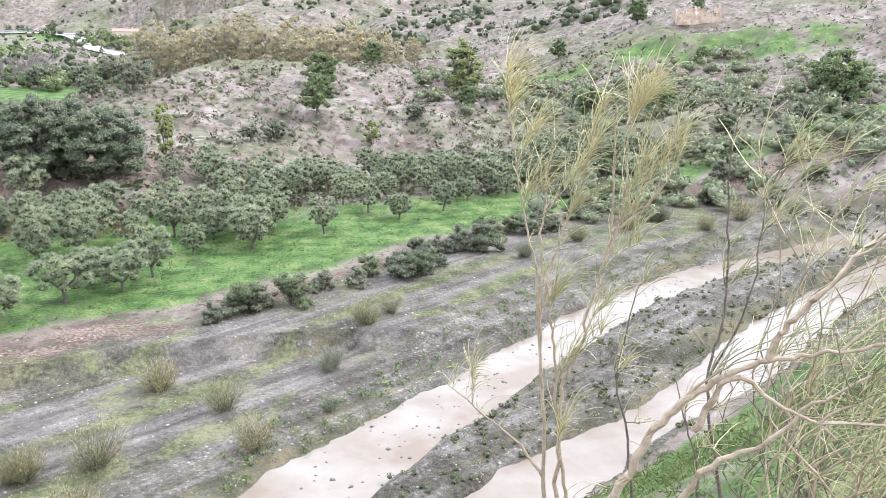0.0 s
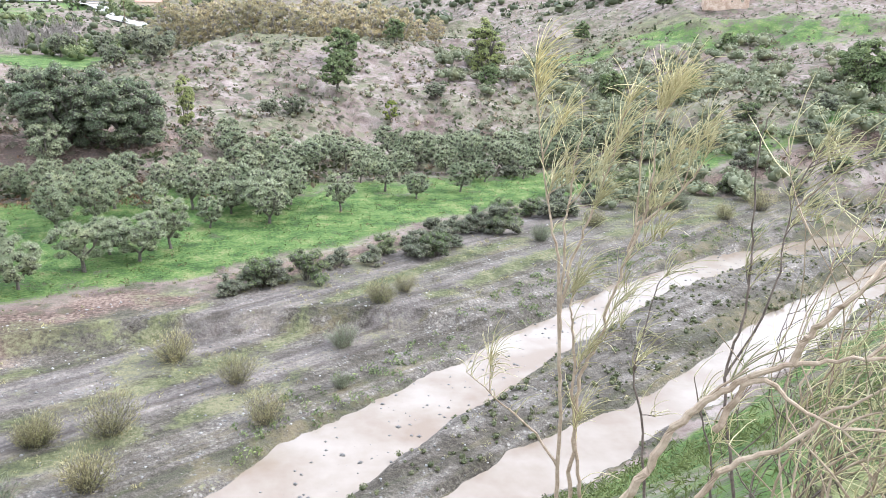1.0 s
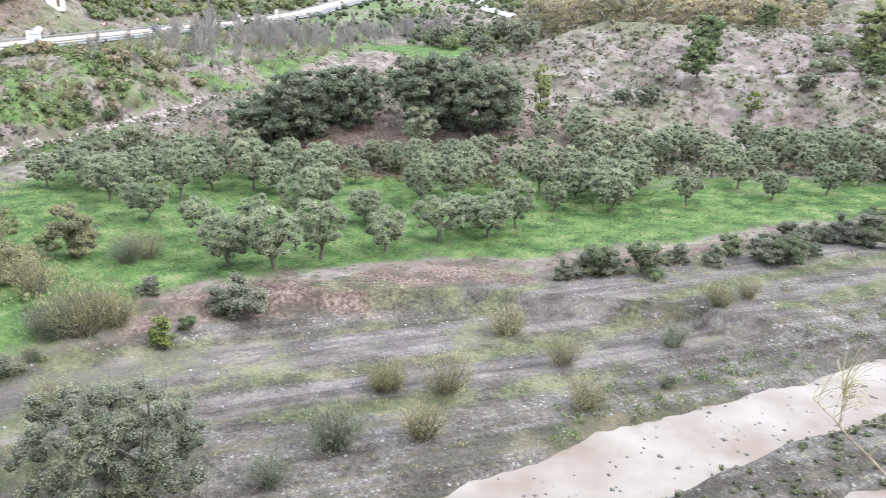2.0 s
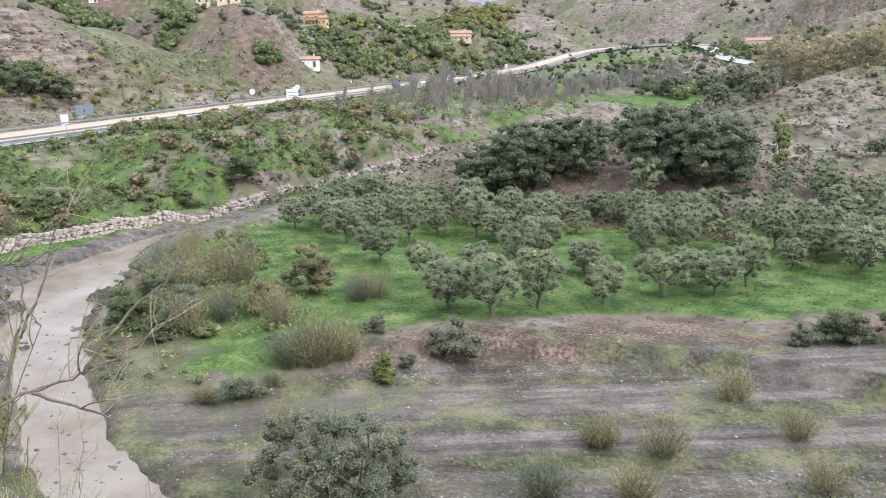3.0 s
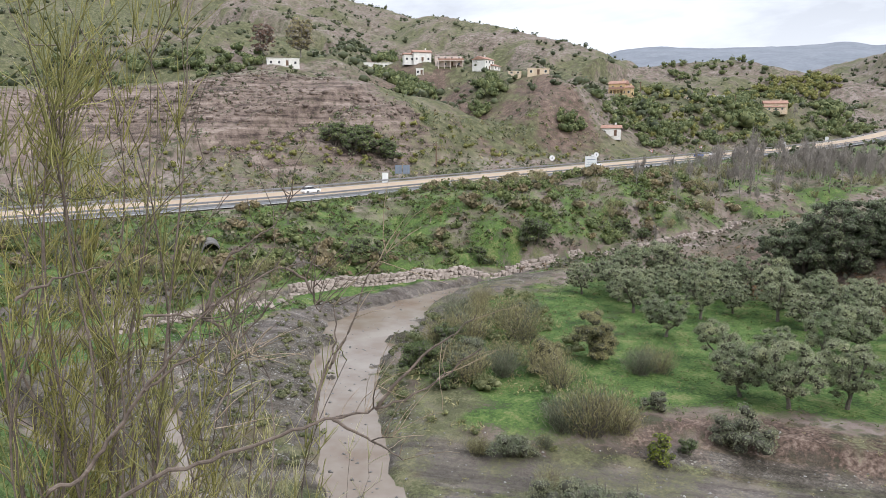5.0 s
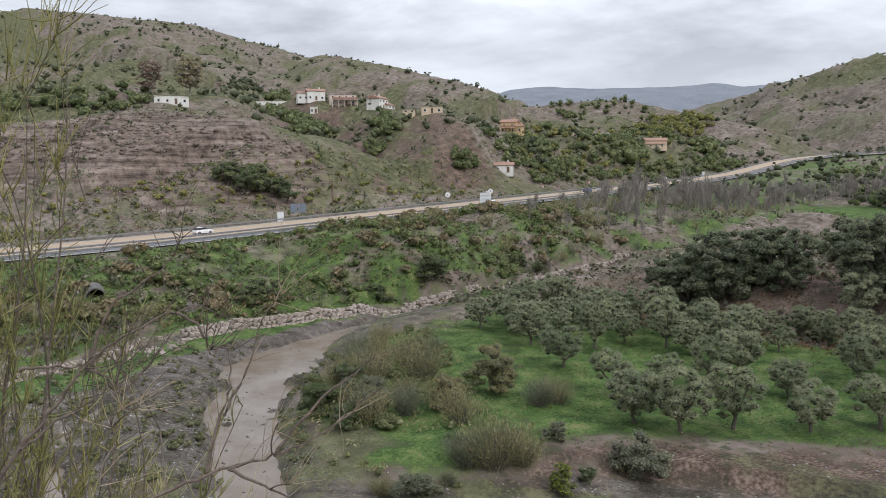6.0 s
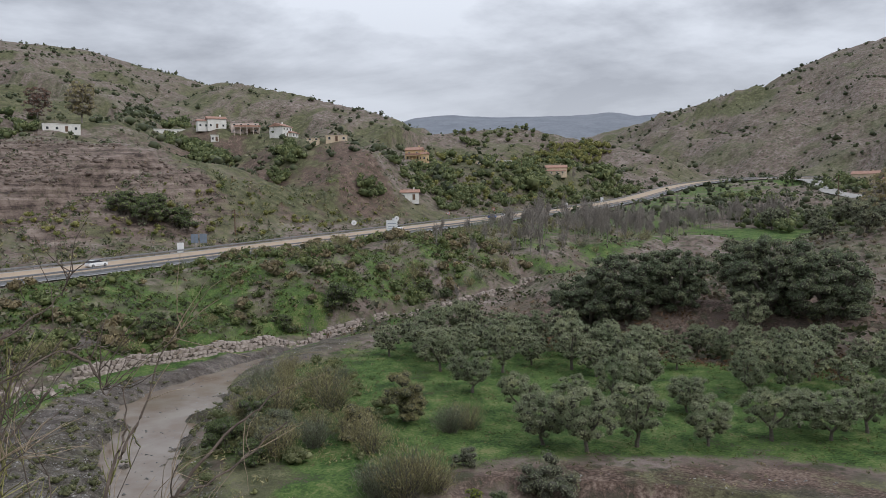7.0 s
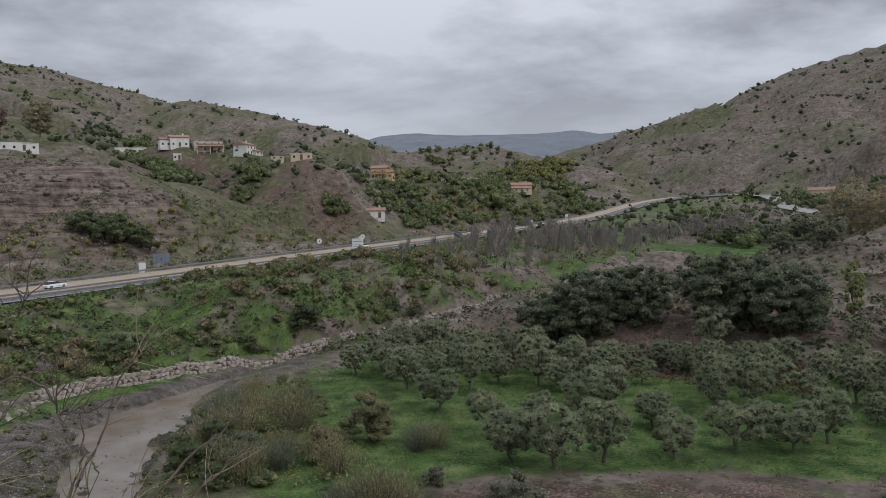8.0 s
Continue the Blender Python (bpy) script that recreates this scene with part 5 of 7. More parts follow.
def orchard_on_slope(count, cx, cy, rx, ry, low, high, rng):
    t, q = rng.uniform(0, 6.283, count), rng.uniform(0, 1, count) ** 0.5
    x, y = cx + np.cos(t) * q * rx, cy + np.sin(t) * q * ry
    ok = off_road(x, y, 3.0)
    for hx, hy in ((-231, 302), (-197, 385), (-180, 231), (-214, 362), (-301, 239), (-291, 248), (-272, 253), (-219, 234), (-288, 157)):
        reach = math.hypot(hx, hy)
        open_view, side = along([(hx, hy), (hx - hx / reach * 11, hy - hy / reach * 11)], x, y)
        ok &= open_view > 7
    return np.stack([x[ok], y[ok], rng.uniform(low, high, ok.sum())], 1)


# how many, where (x, y), how far they spread, how small and how large
GROVES = ((60, -190, 262, 12, 24, 2.0, 4.5), (90, -206, 318, 28, 46, 2.2, 5.5), (100, -193, 395, 25, 52, 2.4, 6.5), (12, -242, 226, 5, 5, 3.0, 4.6), (11, -224, 212, 4, 5, 3.5, 5.2),
          (8, -220, 203, 3, 3, 3.0, 4.6), (6, -285, 262, 34, 8, 2.0, 3.2), (7, -282, 241, 16, 4, 2.0, 3.2), (56, -288, 217, 15, 9, 3.0, 6.0), (24, -264, 206, 9, 6, 3.5, 6.2), (16, -300, 150, 16, 6, 2.0, 4.0),
          (34, -180, 270, 8, 34, 2.0, 4.5), (30, -176, 330, 7, 40, 2.0, 5.0), (150, -340, 120, 60, 60, 1.5, 5.5), (14, -330, 240, 10, 7, 3.0, 6.0), (6, -192, 440, 5, 5, 7.0, 11.0), (9, -188, 336, 4, 8, 6.0, 9.5))
EAST_GROVES = ((40, -170, 455, 16, 40, 2.5, 6.0), (70, -60, 560, 34, 60, 2.5, 6.5), (46, -60, 330, 24, 40, 2.5, 5.5), (30, -105, 430, 22, 40, 2.0, 5.0), (70, -320, 550, 70, 40, 2.2, 5.5), (14, -184, 213, 4, 5, 2.0, 4.5))
groves = [orchard_on_slope(*g, rng) for g in GROVES + EAST_GROVES]
scatter_lumps("hillside_woods", "dense green orchard trees and woods about the villas", np.concatenate(groves), 4, 90, leafy("orchard_tree_leaf", (0.090, 0.118, 0.055), (0.255, 0.285, 0.145), 0.3), 6, 0.95, 0.6)
yellowish = np.concatenate([orchard_on_slope(70, -268, 556, 30, 24, 4.0, 6.5, rng), orchard_on_slope(70, -206, 350, 32, 64, 2.0, 5.0, rng), orchard_on_slope(26, -190, 290, 14, 40, 2, 3.5, rng), orchard_on_slope(60, -180, 90, 12, 60, 0.8, 2.0, rng), orchard_on_slope(60, -175, 150, 10, 60, 0.8, 2.2, rng)])
scatter_lumps("yellowish_trees", "yellow-green fruit trees and broom by the road", yellowish, 3, 60, leafy("citrus_leaf", (0.17, 0.175, 0.06), (0.42, 0.40, 0.17)), 7, 0.95, 0.65)

# green and tawny brushwood between the rock spurs and the road
y = rng.uniform(20, 330, 2600)
d, side, rz = along(ROAD, np.full(2600, -150.0), y)
x = -152 - rng.uniform(3, 44, 2600) ** 1.0
ok = off_road(x, y, 3.0) & (fbm(x, y, 14, 3, 45) + rng.uniform(-0.3, 0.3, 2600) > -0.15)
rows = np.stack([x[ok], y[ok], rng.uniform(0, 1, ok.sum()) ** 1.6 * 1.9 + 0.6], 1)
scatter_stuff("roadside_brush", "tawny brushwood on the slope above the road", rows[::3], 16, TAWNY_LEAF, 21, 0.8, 0.4)
scatter_stuff("roadside_scrub", "grey-green scrub on the slope above the road", rows[1::3], 16, GREY_LEAF, 22, 0.8, 0.45)
scatter_stuff("roadside_herbs", "fresh green herbs on the slope above the road", rows[2::3], 16, leafy("herb_leaf", (0.085, 0.115, 0.035), (0.24, 0.27, 0.10), 0.3), 23, 0.55, 0.45)

# ledges of dark rock that stand out of the steep spurs
m = 9000
x, y = rng.uniform(-300, -185, m), rng.uniform(55, 215, m)
z = ground(x, y)
cs, ss, cz = along(RIDGES["scree_spur"][2], x, y)
band = fbm(x * 0.15 + y * 0.15, z * 4.0, 9, 3, 47)
ok = (cs > 3) & (cs < 66) & (ss > 0) & (z > 15) & (band + rng.uniform(-0.25, 0.25, m) > 0.05)
x, y, z = x[ok], y[ok], z[ok]
size = rng.uniform(0, 1, len(x)) ** 3 * 0.95 + 0.22
base = np.array([(1, 0, 0), (-1, 0, 0), (0, 1, 0), (0, -1, 0), (0.7, 0.6, 0.8), (-0.6, 0.5, 0.9), (0.6, -0.7, 0.7), (-0.7, -0.6, 0.8), (0.7, 0.6, -0.9), (-0.6, -0.5, -0.9)])
V = base[None] * rng.uniform(0.7, 1.2, (len(x), 10, 1)) * size[:, None, None] * np.array([1.15, 0.8, 0.6])
turn = rng.uniform(0, 6.283, len(x))
c, s = np.cos(turn)[:, None], np.sin(turn)[:, None]
V = np.stack([V[..., 0] * c - V[..., 1] * s, V[..., 0] * s + V[..., 1] * c, V[..., 2]], -1) + np.stack([x, y, z + size * 0.05], 1)[:, None]
faces = np.array([(0, 4, 2), (2, 4, 5), (2, 5, 1), (1, 5, 7), (1, 7, 3), (3, 7, 6), (3, 6, 0), (0, 6, 4), (4, 6, 5), (5, 6, 7), (0, 2, 8), (3, 0, 8), (1, 3, 9), (2, 1, 9), (2, 9, 8), (3, 8, 9)])
tagged(new("rock_ledges", raw_mesh("rock_ledges", V.reshape(-1, 3), (np.arange(len(x))[:, None, None] * 10 + faces[None]).reshape(-1, 3), mottled("spur_rock", (0.085, 0.064, 0.054), (0.27, 0.21, 0.175), 0.25, 0.95, bump=0.1))), "dark brown rock ledges on the scree spur", "rock", kind="stuff")

# the far ridge closes the valley; its blue-grey is haze put into the colour
a = np.radians(np.linspace(60, -6, 170))
crest = 434 + 10 * np.sin(np.degrees(a) * 0.45 - 1.0) + 30 * fbm(np.degrees(a), a * 0, 4.0, 4, 7)
u = np.linspace(0, 1, 14)[:, None]
dist = 2500 + 1500 * u
height = 60 + (crest[None] - 60) * (u ** 0.8) + 26 * fbm(np.degrees(a)[None] * 30 + 0 * u, u * 700 + 0 * a[None], 120, 4, 3) * np.sin(np.pi * u)
P = np.stack([-np.sin(a)[None] * dist, np.cos(a)[None] * dist, height], -1)
ridge_mat = mottled("hazed_hillside", (0.155, 0.172, 0.20), (0.22, 0.238, 0.268), 0.01, 1.0)
tagged(new("far_ridge", grid_mesh("far_ridge", P[:, ::-1], ridge_mat)), "distant mountain ridge, blue-grey with painted haze", "mountain", kind="structure")

# ---------------------------------------------------------------- guard rails
def guard_rail(offset, label, lift=0.0):
    rail = tagged(new("guard_rail"), label, "guard rail")
    rows = road_rows(offset, offset, spacing=4.0, columns=1)[:, 0]
    section = ((0.0, 0.42), (0.05, 0.48), (0.05, 0.55), (0.0, 0.60), (0.05, 0.66), (0.05, 0.73), (0.0, 0.79), (-0.03, 0.60))
    P = np.stack([rows + np.array([dx, 0, dz + lift]) for dx, dz in section], 1)
    child("beam", grid_mesh("beam", P, STEEL, wrap=True), rail)
    bm = bmesh.new()
    box(bm, -0.05, 0.05, -0.05, 0.05, -0.6, 0.74, 0.01)
    me = bpy.data.meshes.new("post")
    bm.to_mesh(me)
    bm.free()
    me.materials.append(STEEL)
    for p in rows[20:150]:
        child("post", me, rail, m=pose(p[0] - 0.09, p[1], p[2] + lift))


guard_rail(0.7, "galvanised steel guard rail along the near roadside")
guard_rail(15.0, "galvanised steel guard rail along the far roadside", 0.05)
guard_rail(5.5, "low steel guard rail between the carriageways", -0.15)


# ---------------------------------------------------------------- road signs
WHITE = mottled("white_paint", (0.66, 0.67, 0.68), (0.80, 0.80, 0.79), 1.5, 0.5)
INK = plain("blue_black_ink", (0.05, 0.06, 0.10), 0.5)
RED = plain("red_paint", (0.45, 0.03, 0.03), 0.5)
BLUE_GREY = plain("blue_grey_metal", (0.20, 0.24, 0.30), 0.5, 0.3)


def road_point(y, across):
    """A point of the road beside the given northing."""
    pts = np.array(ROAD)
    x, z = np.interp(y, pts[:, 1], pts[:, 0]), np.interp(y, pts[:, 1], pts[:, 2])
    return x - across, y, z + 0.055 * max(0.0, across)


def facing(x, y):
    return math.degrees(math.atan2(-x, y))


def direction_sign(y):
    x, y, z = road_point(y, -1.6)
    sign = tagged(new("direction_sign"), "large white direction sign on two posts", "road sign")
    sign.matrix_basis = pose(x, y, z - 0.4, 0, 0, facing(x, y) - 8)
    part("panel", box(bmesh.new(), -1.6, 1.6, -0.04, 0.04, 1.5, 5.0, 0.05), WHITE, sign)
    for px in (-1.1, 1.1):
        part("post", tube(bmesh.new(), [(px, 0.09, -0.6), (px, 0.09, 4.6)], [0.07, 0.07], 8), STEEL, sign)
    for (x0, x1, z0, z1) in ((-1.2, 1.25, 4.05, 4.2), (-1.0, 0.8, 3.15, 3.27), (-1.2, 0.2, 2.65, 2.75), (-1.2, -0.1, 2.15, 2.25)):
        part("lettering_bar", box(bmesh.new(), x0, x1, -0.052, -0.043, z0, z1), BLUE_GREY, sign)
    bm = bmesh.new()
    vs = [bm.verts.new(p) for p in ((0.5, -0.05, 2.2), (1.2, -0.05, 2.75), (1.2, -0.05, 2.2))]
    bm.faces.new(vs)
    bmesh.ops.solidify(bm, geom=bm.faces[:], thickness=0.008)
    part("arrow", bm, INK, sign)
    part("top_plate", box(bmesh.new(), 0.1, 0.9, -0.03, 0.03, 5.05, 5.5, 0.03), WHITE, sign, "small white plate")


def small_sign(y, across, kind):
    x, y, z = road_point(y, across)
    words = {"round": ("speed_sign", "round white speed limit sign with red rim"), "triangle": ("warning_sign", "triangular white warning sign with red border"), "box": ("roadside_cabinet", "white roadside cabinet by the guard rail"),
             "back": ("sign_back", "pair of blue-grey road signs seen from behind")}[kind]
    sign = tagged(new(words[0]), words[1], "road sign" if kind != "box" else "cabinet")
    sign.matrix_basis = pose(x, y, z, 0, 0, facing(x, y))
    if kind == "box":
        part("body", box(bmesh.new(), -0.75, 0.75, -0.4, 0.4, -0.3, 2.2, 0.05), WHITE, sign)
        part("door", box(bmesh.new(), -0.6, 0.6, -0.43, -0.402, 0.1, 2.0, 0.01), WHITE, sign)
        part("cap", box(bmesh.new(), -0.82, 0.82, -0.47, 0.47, 2.2, 2.28, 0.02), PALE, sign)
        return
    if kind == "back":
        for px in (-1.0, 1.0):
            part("post", tube(bmesh.new(), [(px, 0, -0.5), (px, 0, 3.6)], [0.05, 0.05], 8), STEEL, sign)
            part("panel", box(bmesh.new(), px - 0.85, px + 0.85, 0.06, 0.1, 1.4, 3.6, 0.02), BLUE_GREY, sign)
        return
    part("post", tube(bmesh.new(), [(0, 0.04, -0.5), (0, 0.04, 2.6)], [0.05, 0.05], 8), STEEL, sign)
    n = 24 if kind == "round" else 3
    for part_name, r, y0, mat in (("rim", 0.8, -0.02, RED if kind == "triangle" else WHITE), ("face", 0.6, -0.03, WHITE)):
        bm = bmesh.new()
        bmesh.ops.create_cone(bm, cap_ends=True, segments=n, radius1=r, radius2=r, depth=0.02, matrix=Matrix.Translation((0, y0, 2.7)) @ Matrix.Rotation(radians(90), 4, "X") @ Matrix.Rotation(radians(90 if n == 3 else 0), 4, "Z"))
        part(part_name, bm, mat, sign)
    part("symbol_bar", box(bmesh.new(), -0.1, 0.1, -0.05, -0.042, 2.45, 3.0), INK, sign)


direction_sign(171)
small_sign(175, 16.2, "round")
small_sign(197, 16.2, "round")
small_sign(229, 16.4, "triangle")
small_sign(262, 16.4, "triangle")
small_sign(111, 16.6, "box")
small_sign(118, 18.5, "back")
small_sign(330, 16.6, "box")
small_sign(375, 16.6, "box")


# ---------------------------------------------------------------- cars
GLASS = mottled("dark_car_glass", (0.02, 0.022, 0.025), (0.04, 0.042, 0.045), 3.0, 0.08)
RUBBER = mottled("tyre_rubber", (0.02, 0.02, 0.02), (0.035, 0.035, 0.035), 8.0, 0.85)
PAINTS = {"white": mottled("white_car_paint", (0.70, 0.71, 0.72), (0.80, 0.80, 0.80), 0.7, 0.25), "black": mottled("black_car_paint", (0.012, 0.012, 0.014), (0.022, 0.022, 0.025), 0.7, 0.2),
          "blue": mottled("blue_car_paint", (0.05, 0.13, 0.42), (0.07, 0.17, 0.50), 0.7, 0.25)}


def loft(sections):
    """A closed body from cross-sections of equal length."""
    bm = bmesh.new()
    rings = [[bm.verts.new(p) for p in s] for s in sections]
    n = len(rings[0])
    for a, b in zip(rings, rings[1:]):
        for j in range(n):
            bm.faces.new((a[j], a[(j + 1) % n], b[(j + 1) % n], b[j]))
    bm.faces.new(rings[0][::-1])
    bm.faces.new(rings[-1])
    bmesh.ops.recalc_face_normals(bm, faces=bm.faces[:])
    return bm


def car(colour, y, across, label):
    x, y, z = road_point(y, across)
    x1, y1, z1 = road_point(y + 5, across)
    thing = tagged(new("car"), label, "car")
    thing.matrix_basis = pose(x, y, z + 0.02, math.degrees(math.atan2(z1 - z, 5)), 0, math.degrees(math.atan2(-(x1 - x), 5)))

    def ring(yy, half, low, high, taper=0.9):
        return [(-half, yy, low), (-half * 1.02, yy, (low + high) / 2), (-half * taper, yy, high), (half * taper, yy, high), (half * 1.02, yy, (low + high) / 2), (half, yy, low)]
    body = [ring(-2.15, 0.70, 0.42, 0.72), ring(-2.0, 0.82, 0.28, 0.88), ring(-1.2, 0.88, 0.24, 0.95), ring(0.0, 0.89, 0.24, 0.96), ring(1.0, 0.88, 0.24, 0.92), ring(1.9, 0.82, 0.28, 0.78), ring(2.12, 0.68, 0.4, 0.66)]
    bodywork = part("body", loft(body), PAINTS[colour], thing)
    for yy in (-2.1, 2.08):
        for side in (-0.55, 0.55):
            part("headlight" if yy > 0 else "tail_light", box(bmesh.new(), side - 0.14, side + 0.14, yy - 0.06, yy + 0.06, 0.58, 0.7, 0.02), WHITE if yy > 0 else RED, bodywork)
    part("windows", loft([ring(-1.95, 0.66, 0.9, 0.98), ring(-1.35, 0.70, 0.9, 1.36, 0.84), ring(0.1, 0.72, 0.9, 1.40, 0.84), ring(1.05, 0.68, 0.88, 0.95)]), GLASS, thing)
    part("roof", loft([ring(-1.42, 0.60, 1.355, 1.39, 0.9), ring(-0.6, 0.62, 1.39, 1.46, 0.92), ring(0.12, 0.60, 1.38, 1.42, 0.92)]), PAINTS[colour], thing)
    for side in (-0.8, 0.8):
        for yy in (-1.3, 1.3):
            bm = bmesh.new()
            bmesh.ops.create_cone(bm, cap_ends=True, segments=18, radius1=0.32, radius2=0.32, depth=0.2, matrix=Matrix.Translation((side, yy, 0.32)) @ Matrix.Rotation(radians(90), 4, "Y"))
            wheel = part("wheel", bm, RUBBER, thing)
            bm = bmesh.new()
            bmesh.ops.create_cone(bm, cap_ends=True, segments=12, radius1=0.2, radius2=0.17, depth=0.03, matrix=Matrix.Translation((side * 1.135, yy, 0.32)) @ Matrix.Rotation(radians(90), 4, "Y"))
            part("rim", bm, STEEL, wheel)


car("white", 85, 9.5, "white hatchback on the tan carriageway")
car("white", 188, 9.5, "white hatchback on the tan carriageway behind the sign")
car("black", 266, 4.0, "black car on the grey carriageway")
car("blue", 251, 10.5, "blue car on the tan carriageway")
car("white", 261, 10.5, "white car following a blue car")

# ---------------------------------------------------------------- houses
PLASTER = mottled("white_plaster", (0.62, 0.60, 0.56), (0.80, 0.78, 0.74), 0.6, 0.9, bump=0.01)
ROSY = mottled("rosy_plaster", (0.52, 0.42, 0.37), (0.70, 0.60, 0.54), 0.6, 0.9, bump=0.01)
OCHRE = mottled("ochre_plaster", (0.50, 0.36, 0.19), (0.64, 0.48, 0.28), 0.6, 0.9, bump=0.01)
CREAM = mottled("cream_plaster", (0.55, 0.43, 0.30), (0.68, 0.56, 0.42), 0.6, 0.9, bump=0.01)
BRICKY = mottled("raw_brick", (0.32, 0.17, 0.11), (0.52, 0.34, 0.24), 0.9, 0.95, bump=0.03)
MASONRY = mottled("crumbling_masonry", (0.34, 0.22, 0.15), (0.62, 0.50, 0.39), 0.7, 0.95, bump=0.04)
TILE = mottled("clay_tile", (0.27, 0.145, 0.10), (0.42, 0.26, 0.20), 1.2, 0.85, bump=0.03)
SHADE = plain("dark_window_glass", (0.03, 0.035, 0.04), 0.15)
WOOD = mottled("brown_door_wood", (0.10, 0.055, 0.03), (0.18, 0.11, 0.07), 3.0, 0.7)


def gable(w, d, z, rise, over=0.4):
    bm = bmesh.new()
    x, y = w / 2 + over, d / 2 + over
    rim = [(-x, -y, z), (x, -y, z), (x, y, z), (-x, y, z)]
    low = [bm.verts.new(p) for p in rim]
    up = [bm.verts.new((p[0], p[1], z + 0.16)) for p in rim]
    ridge = [bm.verts.new((-x, 0, z + rise)), bm.verts.new((x, 0, z + rise))]
    bm.faces.new(low[::-1])
    for a, b in ((0, 1), (1, 2), (2, 3), (3, 0)):
        bm.faces.new((low[a], low[b], up[b], up[a]))
    bm.faces.new((up[0], up[1], ridge[1], ridge[0]))
    bm.faces.new((up[2], up[3], ridge[0], ridge[1]))
    bm.faces.new((up[1], up[2], ridge[1]))
    bm.faces.new((up[3], up[0], ridge[0]))
    return bm


def house(x, y, w, d, h, label, walls, storeys=1, roof="gable", turn=0.0, wing=None, name="house", z=None, terrace=False):
    toward = math.hypot(x, y)
    base = on_ground(x - x / toward * d * 0.4, y - y / toward * d * 0.4) - 0.2
    w, d, h = w * 0.86, d * 0.86, h * 0.88
    wing = wing and tuple(v * 0.86 for v in wing)
    thing = tagged(new(name), label, "house")
    thing.matrix_basis = pose(x, y, base, 0, 0, facing(x, y) + turn)
    blocks = [(0.0, 0.0, w, d, h)] + ([wing] if wing else [])
    for bx, by, bw, bd, bh in blocks:
        bm = box(bmesh.new(), bx - bw / 2, bx + bw / 2, by - bd / 2, by + bd / 2, -1.2, bh, 0.03)
        part("wall", bm, walls, thing)
        if roof == "flat":
            part("roof", box(bmesh.new(), bx - bw / 2 - 0.15, bx + bw / 2 + 0.15, by - bd / 2 - 0.15, by + bd / 2 + 0.15, bh, bh + 0.25, 0.03), TILE if walls is BRICKY else walls, thing)
        else:
            roof_ob = part("roof", gable(bw, bd, bh, bd * 0.24), TILE, thing, "red clay tile roof", Matrix.Translation((bx, by, 0)))
            part("chimney", box(bmesh.new(), bw * 0.22, bw * 0.22 + 0.6, 0.2, 0.8, bh + 0.2, bh + bd * 0.24 + 0.8, 0.03), walls, roof_ob)
        levels = 2 if bh > 4.6 else 1
        for level in range(levels):
            n = max(2, int(bw / 2.7))
            for k in range(n):
                wx = bx - bw / 2 + (k + 0.5) * bw / n
                z0 = 1.0 + level * 2.5
                if level == 0 and k == n // 2 and (bx, by) == (0.0, 0.0):
                    part("door", box(bmesh.new(), wx - 0.5, wx + 0.5, by - bd / 2 - 0.06, by - bd / 2 - 0.004, 0.3, 2.4, 0.01), WOOD, thing)
                    continue
                win = part("window", box(bmesh.new(), wx - 0.5, wx + 0.5, by - bd / 2 - 0.05, by - bd / 2 - 0.004, z0, z0 + 1.1, 0.01), PLASTER, thing)
                part("pane", box(bmesh.new(), wx - 0.42, wx + 0.42, by - bd / 2 - 0.07, by - bd / 2 - 0.054, z0 + 0.08, z0 + 1.02), SHADE, win)
    if terrace:
        deck = part("terrace", box(bmesh.new(), -w * 0.4, w * 0.55, -d / 2 - 3.2, -d / 2 - 0.004, 2.7, 2.95, 0.03), walls, thing)
        for k in range(5):
            px = -w * 0.38 + k * w * 0.225
            part("column", box(bmesh.new(), px - 0.15, px + 0.15, -d / 2 - 3.1, -d / 2 - 2.8, -1.0, 2.696, 0.02), walls, deck)
        part("balustrade", box(bmesh.new(), -w * 0.4, w * 0.55, -d / 2 - 3.2, -d / 2 - 3.05, 2.954, 3.8, 0.02), TILE, deck)
    return thing


def ruin(x, y):
    """Roofless walls of raw masonry with broken tops and empty openings."""
    rng = np.random.default_rng(83)
    thing = tagged(new("ruin"), "roofless ruined farmhouse with broken masonry walls", "house")
    thing.matrix_basis = pose(x, y, on_ground(x, y) - 0.3, 0, 0, facing(x, y) + 8)
    for x0, y0, x1, y1, high in ((-7, -3, 5.5, -3, 3.6), (5.5, -2.7, 5.5, 2.7, 4.2), (-7, 3, 5.5, 3, 4.4), (-7, -2.7, -7, 2.7, 3.0), (-1.5, -2.7, -1.5, 2.7, 3.8)):
        bm = bmesh.new()
        length = math.hypot(x1 - x0, y1 - y0)
        ox, oy = -(y1 - y0) / length * 0.25, (x1 - x0) / length * 0.25
        rings = []
        count = int(length / 0.5)
        for k in range(count + 1):
            px, py = x0 + (x1 - x0) * k / count, y0 + (y1 - y0) * k / count
            top = 0.9 if k % 6 in (3, 4) else high * (0.74 + 0.26 * math.sin(k * 0.7 + high)) + rng.normal() * 0.3
            rings.append([bm.verts.new(p) for p in ((px - ox, py - oy, -1.5), (px + ox, py + oy, -1.5), (px + ox, py + oy, top), (px - ox, py - oy, top))])
        for r0, r1 in zip(rings, rings[1:]):
            for j in range(4):
                bm.faces.new((r0[j], r0[(j + 1) % 4], r1[(j + 1) % 4], r1[j]))
        bm.faces.new(rings[0][::-1])
        bm.faces.new(rings[-1])
        bmesh.ops.recalc_face_normals(bm, faces=bm.faces[:])
        part("wall", bm, MASONRY, thing)


